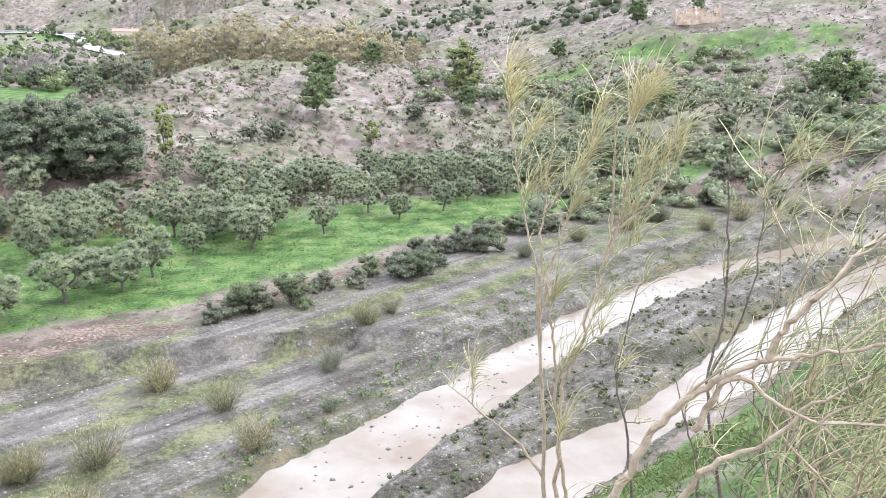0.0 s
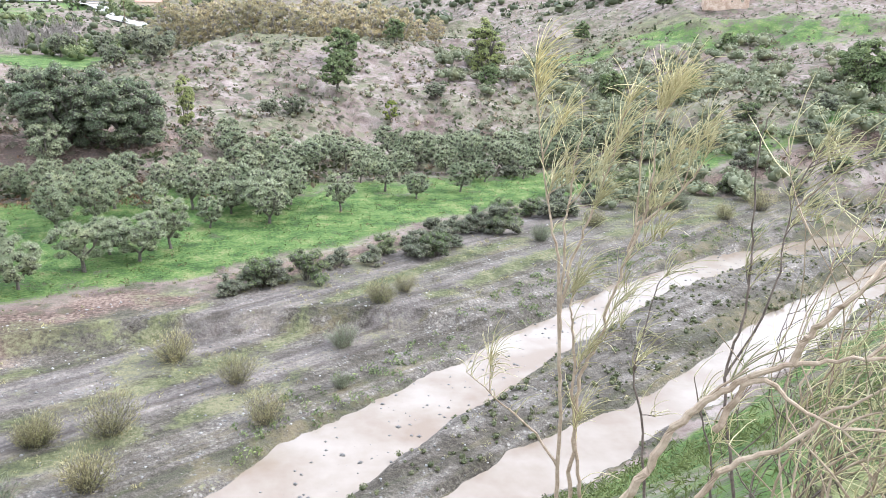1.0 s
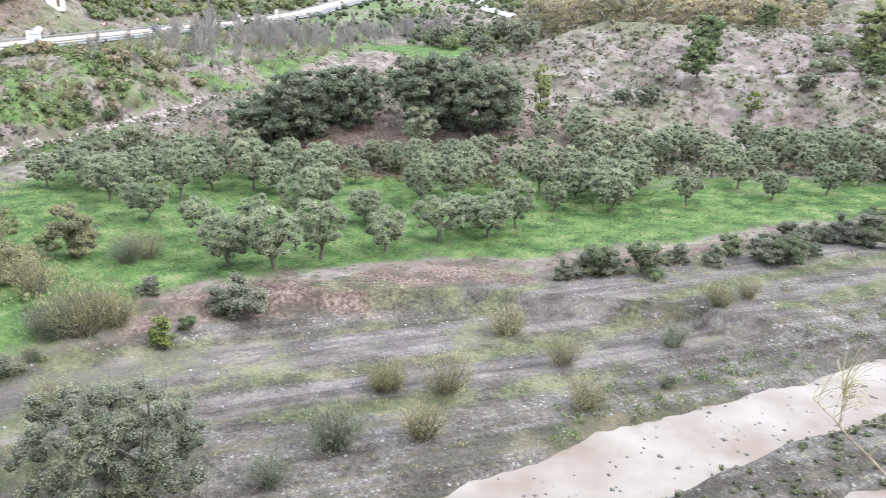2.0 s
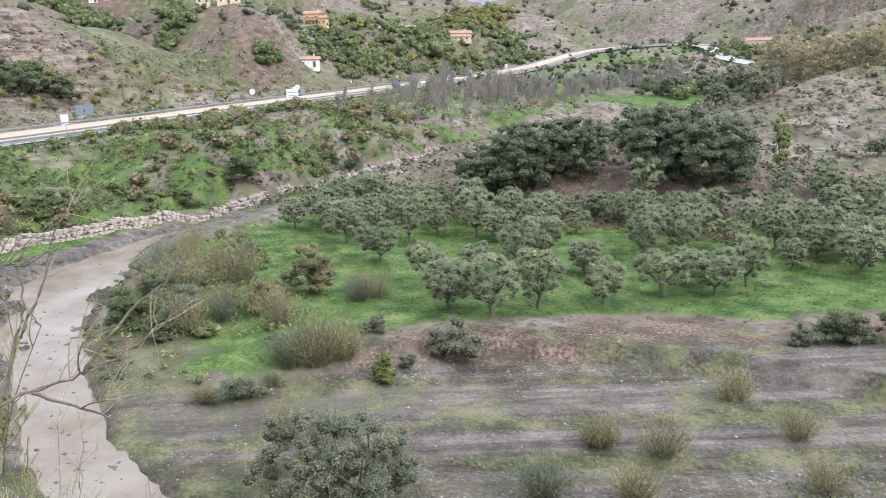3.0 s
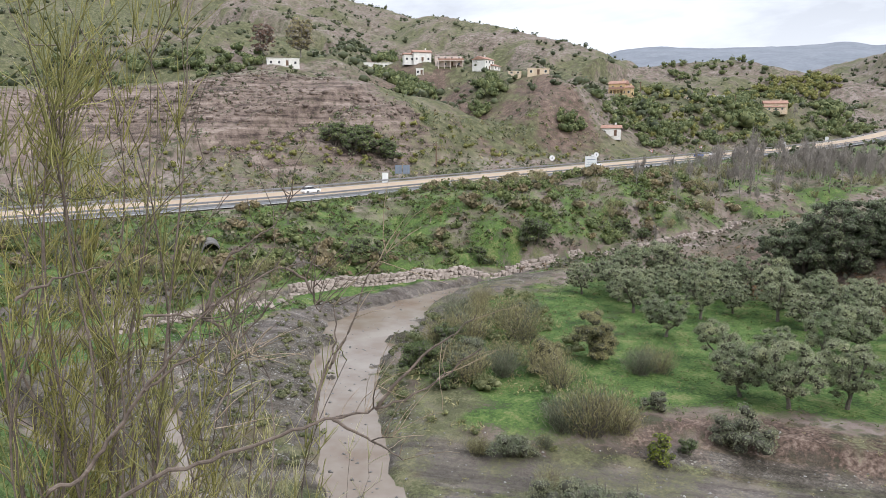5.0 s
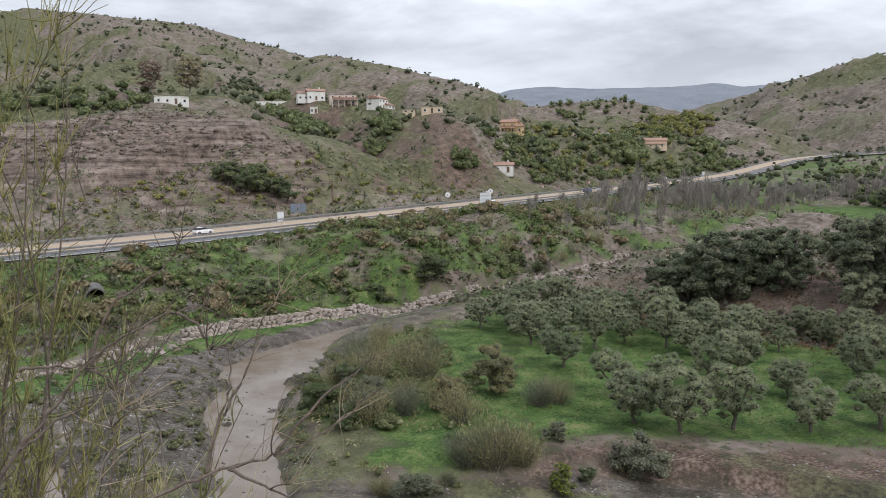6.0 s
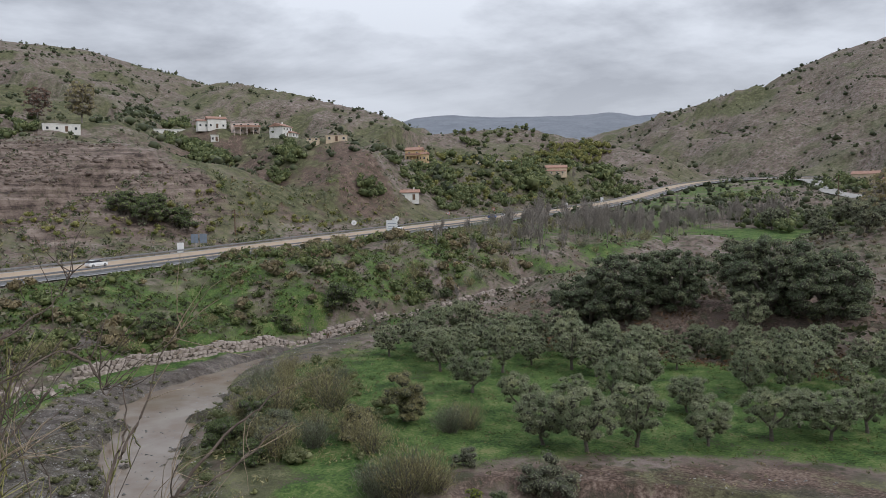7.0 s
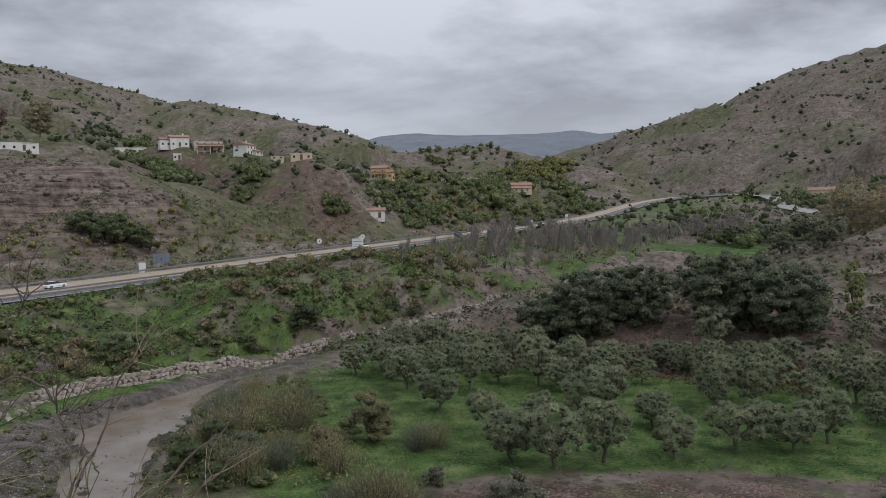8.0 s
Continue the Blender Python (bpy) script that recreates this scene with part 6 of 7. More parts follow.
house(-301, 239, 10, 7, 5.2, "white two-storey house with a tiled roof in the hamlet", PLASTER, turn=12, wing=(-7.0, 1.0, 6, 5, 4.2))
house(-291, 248, 15, 7, 5.4, "long pinkish house with a brick balcony in the hamlet", ROSY, roof="flat", terrace=True)
house(-272, 253, 10, 8, 5.8, "white gabled house above a brown slope", PLASTER, turn=60, wing=(5.0, -3.0, 7, 6, 2.8))
house(-219, 234, 10, 6, 3.0, "low tan stone cottage on the crest of the brown slope", CREAM, roof="flat", wing=(-11.0, 2.0, 6, 4, 2.0))
house(-322, 226, 12, 6, 3.2, "low whitewashed farmhouse with a brown extension", PLASTER, roof="flat", wing=(8.0, 0, 5, 5, 3.4))
house(-288, 157, 15, 6, 3.4, "long low white farmhouse on the terrace", PLASTER, roof="flat", turn=4)
house(-292, 231, 4, 4, 3.4, "small white house on the slope below the hamlet", PLASTER, roof="flat")
house(-262, 352, 9, 6, 3.0, "ruined brick cottage on the hill", BRICKY, roof="flat", name="ruin")
house(-231, 302, 9, 8, 6.2, "ochre villa with tiled roof and arched terrace", OCHRE, turn=-15, wing=(5.5, -2.0, 5, 6, 4.0), terrace=True)
house(-197, 385, 13, 8, 4.8, "cream villa with red roof among trees", CREAM, turn=8, wing=(-2.0, -5.0, 14, 3, 2.8))
house(-180, 231, 9, 6, 3.4, "white cottage with red tiled roof above the road", PLASTER, wing=(-7.5, 0.5, 4, 4, 2.4))
house(-214, 362, 5, 4, 3.0, "small white house among orchard trees", PLASTER, roof="flat")
house(-210, 330, 8, 5, 2.6, "long low cream shed among trees", CREAM, roof="flat")
house(-66, 553, 18, 10, 7.0, "old stone farmhouse with reddish roof", CREAM, turn=-10, wing=(9.0, 1.0, 7, 6, 3.4))
ruin(139, 219)
house(43, 275, 6.5, 5, 2.8, "small white house on the hillside", PLASTER, roof="flat")


# ---------------------------------------------------------------- poles, culvert, boulders
def utility_pole(x, y, h):
    pole = tagged(new("utility_pole"), "weathered wooden utility pole on the slope", "pole")
    pole.matrix_basis = pose(x, y, on_ground(x, y) - 0.4)
    part("shaft", tube(bmesh.new(), [(0, 0, 0), (0, 0, h)], [0.17, 0.12], 8), WOOD, pole)
    part("crossarm", box(bmesh.new(), -0.8, 0.8, -0.06, 0.06, h - 0.5, h - 0.38, 0.01), WOOD, pole)
    for px in (-0.7, 0.0, 0.7):
        part("insulator", tube(bmesh.new(), [(px, 0, h - 0.376), (px, 0, h - 0.2)], [0.05, 0.04], 8), WHITE, pole)


for x, y, h in ((-166, 137, 7.5), (-246, 262, 9), (-226, 312, 8), (-196, 345, 8), (-62, 420, 14)):
    utility_pole(x, y, h)

culvert = tagged(new("culvert"), "round concrete culvert pipe in the road embankment", "culvert")
culvert.matrix_basis = pose(-115.9, 49.6, on_ground(-114.2, 49.2) + 0.3, 0, 3, -20)
CONCRETE = mottled("weathered_concrete", (0.085, 0.08, 0.072), (0.19, 0.18, 0.165), 0.9, 0.9, bump=0.02)
bm = bmesh.new()
rings = []
for px, r in ((-3.0, 1.5), (1.9, 1.5), (1.9, 1.28), (-2.9, 1.28)):
    rings.append([bm.verts.new((px, math.cos(t) * r, math.sin(t) * r)) for t in np.linspace(0, 2 * math.pi, 29)[:-1]])
for r0, r1 in zip(rings, rings[1:]):
    for j in range(28):
        bm.faces.new((r0[j], r0[(j + 1) % 28], r1[(j + 1) % 28], r1[j]))
bm.faces.new(rings[-1])
bm.faces.new(rings[0][::-1])
bmesh.ops.recalc_face_normals(bm, faces=bm.faces[:])
part("pipe", bm, CONCRETE, culvert)
part("apron", box(bmesh.new(), 1.2, 5.0, -1.6, 1.6, -1.9, -1.52, 0.05), CONCRETE, culvert)

ROCK = mottled("pale_limestone", (0.20, 0.160, 0.135), (0.43, 0.37, 0.325), 1.1, 0.95, bump=0.04)
rock_rng = np.random.default_rng(77)
BOULDERS = []
for k in range(8):
    bm = bmesh.new()
    for _ in range(20):
        v = Vector(np.clip(rock_rng.uniform(-1.35, 1.35, 3), -1, 1) + rock_rng.normal(size=3) * 0.10)
        bm.verts.new((v.x * 0.5, v.y * 0.42, v.z * 0.40))
    bmesh.ops.convex_hull(bm, input=bm.verts[:])
    for v in [v for v in bm.verts if not v.link_faces]:
        bm.verts.remove(v)
    me = bpy.data.meshes.new("boulder")
    bm.to_mesh(me)
    bm.free()
    me.materials.append(ROCK)
    BOULDERS.append(me)


def boulder_wall(line, courses, label, size=0.8, loose=0.06, base=-0.25):
    wall = tagged(new("boulder_wall"), label, "wall", kind="structure")
    pts = np.array(line, float)
    run = np.concatenate([[0], np.cumsum(np.hypot(*np.diff(pts.T)))])
    for c in range(courses):
        for u in np.arange(0.5 * size * (c % 2), run[-1], size * 1.02):
            px, py = (np.interp(u, run, pts[:, k]) for k in (0, 1))
            qx, qy = (np.interp(min(u + 0.5, run[-1]), run, pts[:, k]) for k in (0, 1))
            s = size * rock_rng.uniform(0.85, 1.25)
            z = on_ground(px + 0.6, py) + base + c * size * 0.74
            m = pose(px - 0.28 * c + rock_rng.normal() * loose, py + rock_rng.normal() * loose, z + 0.35 * size, rock_rng.normal() * 9, rock_rng.normal() * 9, math.degrees(math.atan2(qy - py, qx - px)) + rock_rng.normal() * 12)
            child("boulder", BOULDERS[int(rock_rng.integers(0, 8))], wall, m=m @ Matrix.Diagonal((s, s, s, 1)))


boulder_wall([(-94.6, 52), (-95.9, 62), (-95.0, 78), (-94.0, 90), (-91.6, 111)], 3, "stacked pale boulder wall along the river bank", 0.82)
boulder_wall([(-88.0, 26), (-91.5, 36), (-93, 44)], 2, "low wall of loose pale boulders by the service track", 0.8, 0.2)
boulder_wall([(-90.5, 113), (-88, 125), (-86, 145), (-85.0, 158)], 2, "rough stone revetment below the road embankment", 0.75, 0.45)
heap = tagged(new("rubble_heap"), "heap of pale grey rubble at the wall's end", "rubble")
for k in range(46):
    x, y = -92.5 + rock_rng.normal() * 1.5, 46.5 + rock_rng.normal() * 2.6
    s = rock_rng.uniform(0.35, 0.75)
    child("boulder", BOULDERS[k % 8], heap, m=pose(x, y, on_ground(x, y) + 0.12 * s, *(rock_rng.uniform(0, 360, 3))) @ Matrix.Diagonal((s, s, s, 1)))

# ---------------------------------------------------------------- shrubs beside the camera
STALK = mottled("tan_broom_stem", (0.24, 0.17, 0.11), (0.44, 0.35, 0.25), 14.0, 0.8, bump=0.004)
DARK_STALK = mottled("dark_dry_branch", (0.07, 0.052, 0.042), (0.20, 0.155, 0.125), 14.0, 0.9, bump=0.004)
STRAW = leafy("straw_broom_twig", (0.46, 0.41, 0.23), (0.74, 0.68, 0.45), 0.2)
SAGE = leafy("sage_broom_twig", (0.22, 0.21, 0.12), (0.46, 0.43, 0.27), 0.2)


def smooth_line(pts, steps=5):
    """A rounder line through the points."""
    P = [Vector(p) for p in pts]
    out = []
    for k in range(len(P) - 1):
        a, b, c, d = P[max(k - 1, 0)], P[k], P[k + 1], P[min(k + 2, len(P) - 1)]
        for j in range(steps):
            t = j / steps
            out.append(0.5 * ((2 * b) + (c - a) * t + (2 * a - 5 * b + 4 * c - d) * t * t + (3 * b - a - 3 * c + d) * t ** 3))
    return out + [P[-1]]


def rods(lines, r0, r1, sides=4):
    """Many thin bent rods as one bmesh."""
    bm = bmesh.new()
    for pts in lines:
        n = len(pts)
        tube(bm, pts, [r0 + (r1 - r0) * k / (n - 1) for k in range(n)], sides, cap=False)
    return bm


def strands(name, lines, r0, r1, material):
    """Many fine three-sided twigs of equal point counts as one mesh."""
    L = np.array([[tuple(p) for p in line] for line in lines])
    n, m = L.shape[:2]
    run = np.gradient(L, axis=1)
    a = np.cross(run, np.broadcast_to(np.array([0.31, 0.52, 0.79]), run.shape))
    a /= np.linalg.norm(a, axis=2)[..., None] + 1e-9
    b = np.cross(run, a)
    b /= np.linalg.norm(b, axis=2)[..., None] + 1e-9
    r = (r0 + (r1 - r0) * np.linspace(0, 1, m))[None, :, None]
    V = np.stack([L + (a * math.cos(t) + b * math.sin(t)) * r for t in (0, 2.094, 4.189)], 2).reshape(-1, 3)
    faces = [(3 * k + j, 3 * k + (j + 1) % 3, 3 * k + 3 + (j + 1) % 3, 3 * k + 3 + j) for k in range(m - 1) for j in range(3)]
    return raw_mesh(name, V, (np.arange(n)[:, None, None] * 3 * m + np.array(faces)[None]).reshape(-1, 4), material)


def sprays(lines, count, length, droop, rng, drift, start=0.45, rise=0.6, points=5):
    """Fine twigs that leave the upper parts of the lines and bend over with the wind."""
    out = []
    for _ in range(count):
        line = lines[int(rng.integers(0, len(lines)))]
        p = Vector(line[min(len(line) - 1, int(len(line) * (start + (1 - start) * rng.uniform(0, 1) ** 0.7)))])
        d = Vector(rng.normal(size=3)) * 0.45 + Vector((0, 0, rise)) + Vector(drift) * 0.3
        d.normalize()
        step_len = length * rng.uniform(0.4, 1.2) / (points - 1)
        pts = [p.copy()]
        for j in range(points - 1):
            d = (d + Vector(drift) * 0.16 + Vector((0, 0, -droop)) * (j + 1) * 0.2 + Vector(rng.normal(size=3)) * 0.10).normalized()
            p = p + d * step_len
            pts.append(p.copy())
        out.append(pts)
    return out


def hand_shrub(name, label, stems, thick, bark, twig_mat, seed, twigs, length, drift, droop=0.3, root=1, start=0.45, rise=0.6, fine=0.0022, second=0):
    """A shrub with the given main stems (rooted in the ground below their first points), each a part, and fine twigs."""
    rng = np.random.default_rng(seed)
    thing = tagged(new(name), label, "shrub")
    lines = []
    for k, pts in enumerate(stems):
        pts = [Vector(p) for p in pts]
        if k < root:
            foot = pts[0] + (pts[0] - pts[1]).normalized() * 0.25
            pts = [Vector((foot.x, foot.y, on_ground(foot.x, foot.y) - 0.1)), foot] + pts
        line = smooth_line(pts)
        line = [p + Vector(rng.normal(size=3)) * 0.004 for p in line]
        n = len(line)
        r = thick * (1.0 if k < root else 0.62)
        part("stem", tube(bmesh.new(), line, [r * (1 - 0.78 * j / (n - 1)) for j in range(n)], 8), bark, thing)
        lines.append(line)
    side = sprays(lines, second, length * 0.9, droop * 0.4, rng, drift, 0.3, rise, 6)
    if side:
        for twig in side:
            part("side_branch", rods([twig], thick * 0.28, fine * 1.2, 5), bark, thing)
    fine_lines = sprays(lines + side * 2, twigs, length, droop, rng, drift, start, rise, 6)
    tagged(child("twig_spray", strands("twig_spray", fine_lines, fine * 1.25, fine * 0.6, twig_mat), thing), kind="stuff")
    return thing


EAST_WIND = (0.75, -0.35, 0.15)
hand_shrub("broom_shrub", "tall straw-coloured broom with wind-bent twigs", [
    [(1.25, 2.73, 19.96), (1.23, 2.74, 20.23), (1.22, 2.74, 20.50), (1.20, 2.75, 20.80), (1.19, 2.75, 21.04), (1.19, 2.75, 21.27), (1.20, 2.75, 21.47), (1.22, 2.74, 21.64)],
    [(1.29, 2.71, 19.97), (1.28, 2.71, 20.19), (1.28, 2.71, 20.45), (1.29, 2.71, 20.66), (1.35, 2.68, 20.81), (1.37, 2.67, 20.98), (1.41, 2.65, 21.15), (1.43, 2.64, 21.31), (1.42, 2.64, 21.59), (1.43, 2.64, 21.78)],
    [(1.33, 2.69, 19.98), (1.31, 2.70, 20.19), (1.27, 2.72, 20.50), (1.25, 2.73, 20.80), (1.23, 2.73, 20.94), (1.25, 2.73, 21.09)],
    [(1.20, 2.75, 20.80), (1.17, 2.76, 21.13), (1.14, 2.78, 21.27), (1.10, 2.79, 21.47), (1.06, 2.81, 21.72)],
    [(1.41, 2.65, 21.15), (1.46, 2.62, 21.36), (1.47, 2.62, 21.53), (1.46, 2.62, 21.70)],
    [(1.43, 2.64, 21.29), (1.52, 2.59, 21.38), (1.59, 2.54, 21.50), (1.63, 2.52, 21.60)],
    [(1.23, 2.74, 20.21), (1.11, 2.79, 20.38), (0.97, 2.84, 20.50), (0.85, 2.88, 20.61)],
    [(1.20, 2.75, 20.95), (1.22, 2.74, 21.12), (1.27, 2.72, 21.3), (1.33, 2.70, 21.5), (1.36, 2.69, 21.62)]],
    0.0115, STALK, STRAW, 301, 900, 0.20, (0.5, -0.25, 0.15), 0.32, 3, 0.35, 1.5, 0.0015, 26)
hand_shrub("broom_shrub", "sparse broom stems rising from the bank", [
    [(1.78, 2.90, 19.77), (1.74, 2.92, 20.06), (1.72, 2.93, 20.26), (1.67, 2.96, 20.50), (1.69, 2.95, 20.73), (1.72, 2.93, 20.94)],
    [(2.02, 2.74, 19.84), (1.99, 2.76, 20.12), (1.94, 2.79, 20.33), (1.89, 2.83, 20.54)],
    [(2.09, 2.68, 19.87), (2.05, 2.71, 20.19), (1.99, 2.75, 20.56), (2.03, 2.73, 20.83), (2.03, 2.73, 21.09), (2.01, 2.74, 21.33), (2.00, 2.75, 21.56), (2.02, 2.74, 21.71)],
    [(1.99, 2.75, 20.56), (2.10, 2.67, 20.95), (2.12, 2.66, 21.27), (2.15, 2.63, 21.51)]],
    0.010, DARK_STALK, STRAW, 302, 200, 0.20, EAST_WIND, 0.2, 3, 0.4, 0.9, 0.0017, 18)
hand_shrub("tree_tobacco", "smooth tan branch leaning across the view", [
    [(0.93, 1.66, 20.74), (0.99, 1.62, 20.89), (1.04, 1.59, 21.03), (1.11, 1.54, 21.14), (1.18, 1.49, 21.21), (1.24, 1.44, 21.26), (1.30, 1.38, 21.29), (1.40, 1.29, 21.34)],
    [(1.24, 1.44, 21.26), (1.25, 1.43, 21.32), (1.29, 1.39, 21.41), (1.34, 1.35, 21.50), (1.40, 1.28, 21.62)],
    [(1.08, 1.56, 20.78), (1.16, 1.51, 20.96), (1.24, 1.44, 21.04), (1.32, 1.37, 21.17), (1.40, 1.28, 21.28)],
    [(1.12, 1.53, 21.05), (1.18, 1.49, 21.20), (1.27, 1.41, 21.15), (1.36, 1.33, 21.10)]],
    0.0165, STALK, SAGE, 303, 26, 0.22, EAST_WIND, 0.1, 1, 0.5, 0.7, 0.0018, 5)


def thicket(name, label, centre, top, spread, count, mat, bark, seed, drift, fine=0.0023, droop=0.25, twigs=3, length=0.4, wander=1.0, sides=2, girth=0.0078):
    """A thicket of many rising canes with fine twigs."""
    rng = np.random.default_rng(seed)
    thing = tagged(new(name), label, "shrub")
    cx, cy = centre
    canes = []
    for _ in range(count):
        t, q = rng.uniform(0, 6.283), rng.uniform(0, 1) ** 0.6
        x, y = cx + math.cos(t) * q * spread, cy + math.sin(t) * q * spread
        bx, by = cx + (x - cx) * 0.45, cy + (y - cy) * 0.45
        z0 = on_ground(bx, by) - 0.06
        h = (top - z0) * rng.uniform(0.6, 1.0)
        sway = Vector(drift) * rng.uniform(0.1, 0.5) * h * 0.3
        steps = 7
        pts, bend = [], Vector((0, 0, 0))
        for j in range(steps):
            u = j / (steps - 1)
            bend = bend + Vector((rng.normal(), rng.normal(), 0)) * wander * h * 0.05
            pts.append(Vector((bx + (x - bx) * u, by + (y - by) * u, z0 + h * u)) + sway * u * u + bend)
        canes.append(smooth_line(pts, 3))
    for cane in canes:
        r = girth * rng.uniform(0.5, 1.2)
        part("cane", rods([cane], r, 0.002, 5), bark, thing)
    side = sprays(canes, count * sides, length * 1.1, 0.0, rng, drift, 0.2, 0.7, 6)
    canes = canes + side * 2
    tagged(child("side_shoot", strands("side_shoot", side, 0.0036, 0.0015, bark), thing), kind="stuff")
    tagged(child("twig_spray", strands("twig_spray", sprays(canes, count * twigs, length, droop, rng, drift, 0.35, 0.8), fine * 1.2, fine * 0.6, mat), thing), kind="stuff")
    return thing


thicket("broom_thicket", "dense tawny broom thicket on the bank", (2.62, 2.50), 21.45, 0.40, 28, STRAW, STALK, 311, EAST_WIND, fine=0.0021, twigs=26, length=0.28, wander=1.6, sides=4, girth=0.009)
thicket("broom_thicket", "grey-green broom thicket lower on the bank", (3.7, 3.9), 20.3, 0.8, 30, SAGE, DARK_STALK, 312, EAST_WIND, fine=0.0018, twigs=18, length=0.32, wander=1.6, sides=4)
thicket("broom_thicket", "pale broom twigs at the bank's edge", (3.05, 2.3), 21.9, 0.3, 9, SAGE, STALK, 313, EAST_WIND, fine=0.002, twigs=30, length=0.3, wander=1.6, sides=4)

WEST_WIND = (0.35, 0.55, 0.1)
hand_shrub("dry_shrub", "leafless dark branch with pale drooping twigs", [
    [(-2.53, 0.61, 20.75), (-2.46, 0.83, 20.89), (-2.38, 1.04, 20.93), (-2.28, 1.24, 21.00), (-2.22, 1.36, 21.03), (-2.13, 1.49, 21.06), (-2.03, 1.63, 21.13), (-1.90, 1.77, 21.28)],
    [(-2.25, 1.30, 21.03), (-2.23, 1.34, 21.19), (-2.21, 1.38, 21.31), (-2.21, 1.37, 21.44)],
    [(-2.22, 1.36, 21.21), (-2.18, 1.41, 21.34), (-2.16, 1.45, 21.45)],
    [(-2.39, 1.02, 20.93), (-2.38, 1.05, 21.06), (-2.37, 1.06, 21.21)],
    [(-2.22, 1.36, 21.03), (-2.13, 1.48, 20.95), (-2.08, 1.56, 20.87)],
    [(-2.13, 1.49, 21.06), (-2.06, 1.58, 21.20), (-1.99, 1.67, 21.30), (-1.91, 1.76, 21.39)]],
    0.011, DARK_STALK, STALK, 321, 60, 0.24, (0.5, 0.6, 0.25), 0.05, 1, 0.55, 0.5, 0.0014, 8)
hand_shrub("dry_shrub", "leafless dark shrub with crooked branches", [
    [(-2.91, 0.71, 20.75), (-2.89, 0.81, 20.88), (-2.85, 0.94, 21.06), (-2.81, 1.05, 21.20), (-2.77, 1.15, 21.33), (-2.72, 1.26, 21.42), (-2.65, 1.41, 21.50), (-2.61, 1.48, 21.52)],
    [(-2.77, 1.15, 21.33), (-2.74, 1.23, 21.53), (-2.68, 1.35, 21.63), (-2.63, 1.43, 21.72)],
    [(-2.77, 1.15, 21.32), (-2.74, 1.22, 21.26), (-2.72, 1.26, 21.19)],
    [(-2.64, 1.43, 21.50), (-2.60, 1.50, 21.43), (-2.58, 1.54, 21.32)],
    [(-2.85, 0.95, 21.34), (-2.81, 1.06, 21.34), (-2.77, 1.15, 21.32)],
    [(-2.85, 0.94, 21.06), (-2.81, 1.05, 21.14), (-2.78, 1.13, 21.19), (-2.78, 1.14, 21.29)],
    [(-2.95, 0.55, 21.44), (-2.93, 0.65, 21.49), (-2.90, 0.75, 21.52), (-2.88, 0.86, 21.55)]],
    0.0105, DARK_STALK, DARK_STALK, 322, 70, 0.22, (0.3, 0.4, 0.3), -0.05, 1, 0.4, 0.6, 0.0018, 14)


GREEN_TWIG = leafy("green_broom_twig", (0.15, 0.15, 0.055), (0.42, 0.40, 0.18), 0.2)
UP = (0.1, 0.2, 0.55)
thicket("broom_shrub", "tall grey-green broom with upright feathery twigs", (-4.05, 1.0), 22.85, 0.34, 18, GREEN_TWIG, DARK_STALK, 331, UP, 0.0027, 0.0, 80, 0.32, 0.6, 8, 0.0145)
thicket("broom_shrub", "dense yellow-green broom at the bank's edge", (-4.35, 1.1), 21.0, 0.62, 22, GREEN_TWIG, DARK_STALK, 332, UP, 0.0034, 0.05, 55, 0.28, 1.0, 7, 0.011)
thicket("broom_shrub", "low green broom at the bank's edge", (-3.5, 0.75), 20.15, 0.5, 12, GREEN_TWIG, STALK, 335, UP, 0.0022, 0.1, 70, 0.22, 1.0, 6)
thicket("broom_shrub", "tawny feathery shrub below the bank's edge", (-6.1, 3.35), 19.1, 0.8, 20, STRAW, DARK_STALK, 333, UP, 0.0028, 0.05, 40, 0.34, 0.8, 7, 0.011)
thicket("broom_shrub", "straw-coloured feathery shrub on the bank", (-5.6, 2.2), 19.25, 0.6, 14, SAGE, DARK_STALK, 334, UP, 0.0026, 0.05, 34, 0.32, 0.9, 6)
thicket("dry_shrub", "crooked dark branches rising at the bank's edge", (-3.85, 1.02), 21.9, 0.42, 12, DARK_STALK, DARK_STALK, 336, (0.15, 0.3, 0.4), droop=0.0, twigs=5, length=0.3, fine=0.002, wander=1.5)
thicket("dry_shrub", "bare crooked twigs above the tawny shrub", (-5.0, 2.75), 19.5, 0.4, 9, DARK_STALK, DARK_STALK, 337, (0.15, 0.3, 0.4), droop=0.0, twigs=6, length=0.35, fine=0.002, wander=1.5)

# ---------------------------------------------------------------- stones, tussocks and grass
rng = np.random.default_rng(51)


def gravel_spots(count, x0, x1, y0, y1, rng, test=None):
    out = []
    while sum(len(o) for o in out) < count:
        x, y = rng.uniform(x0, x1, count * 2), rng.uniform(y0, y1, count * 2)
        z = ground(x, y)
        d, s = along(TERRACE, x, y)
        f, fs = along(BANK_FOOT, x, y)
        ok = (s * d > 0.5) & (fs < 0) & (z > -2.0) & (z < 0.6) & (x > -94)
        if test is not None:
            ok &= test(x, y, z)
        out.append(np.stack([x, y, z], 1)[ok])
    return np.concatenate(out)[:count]


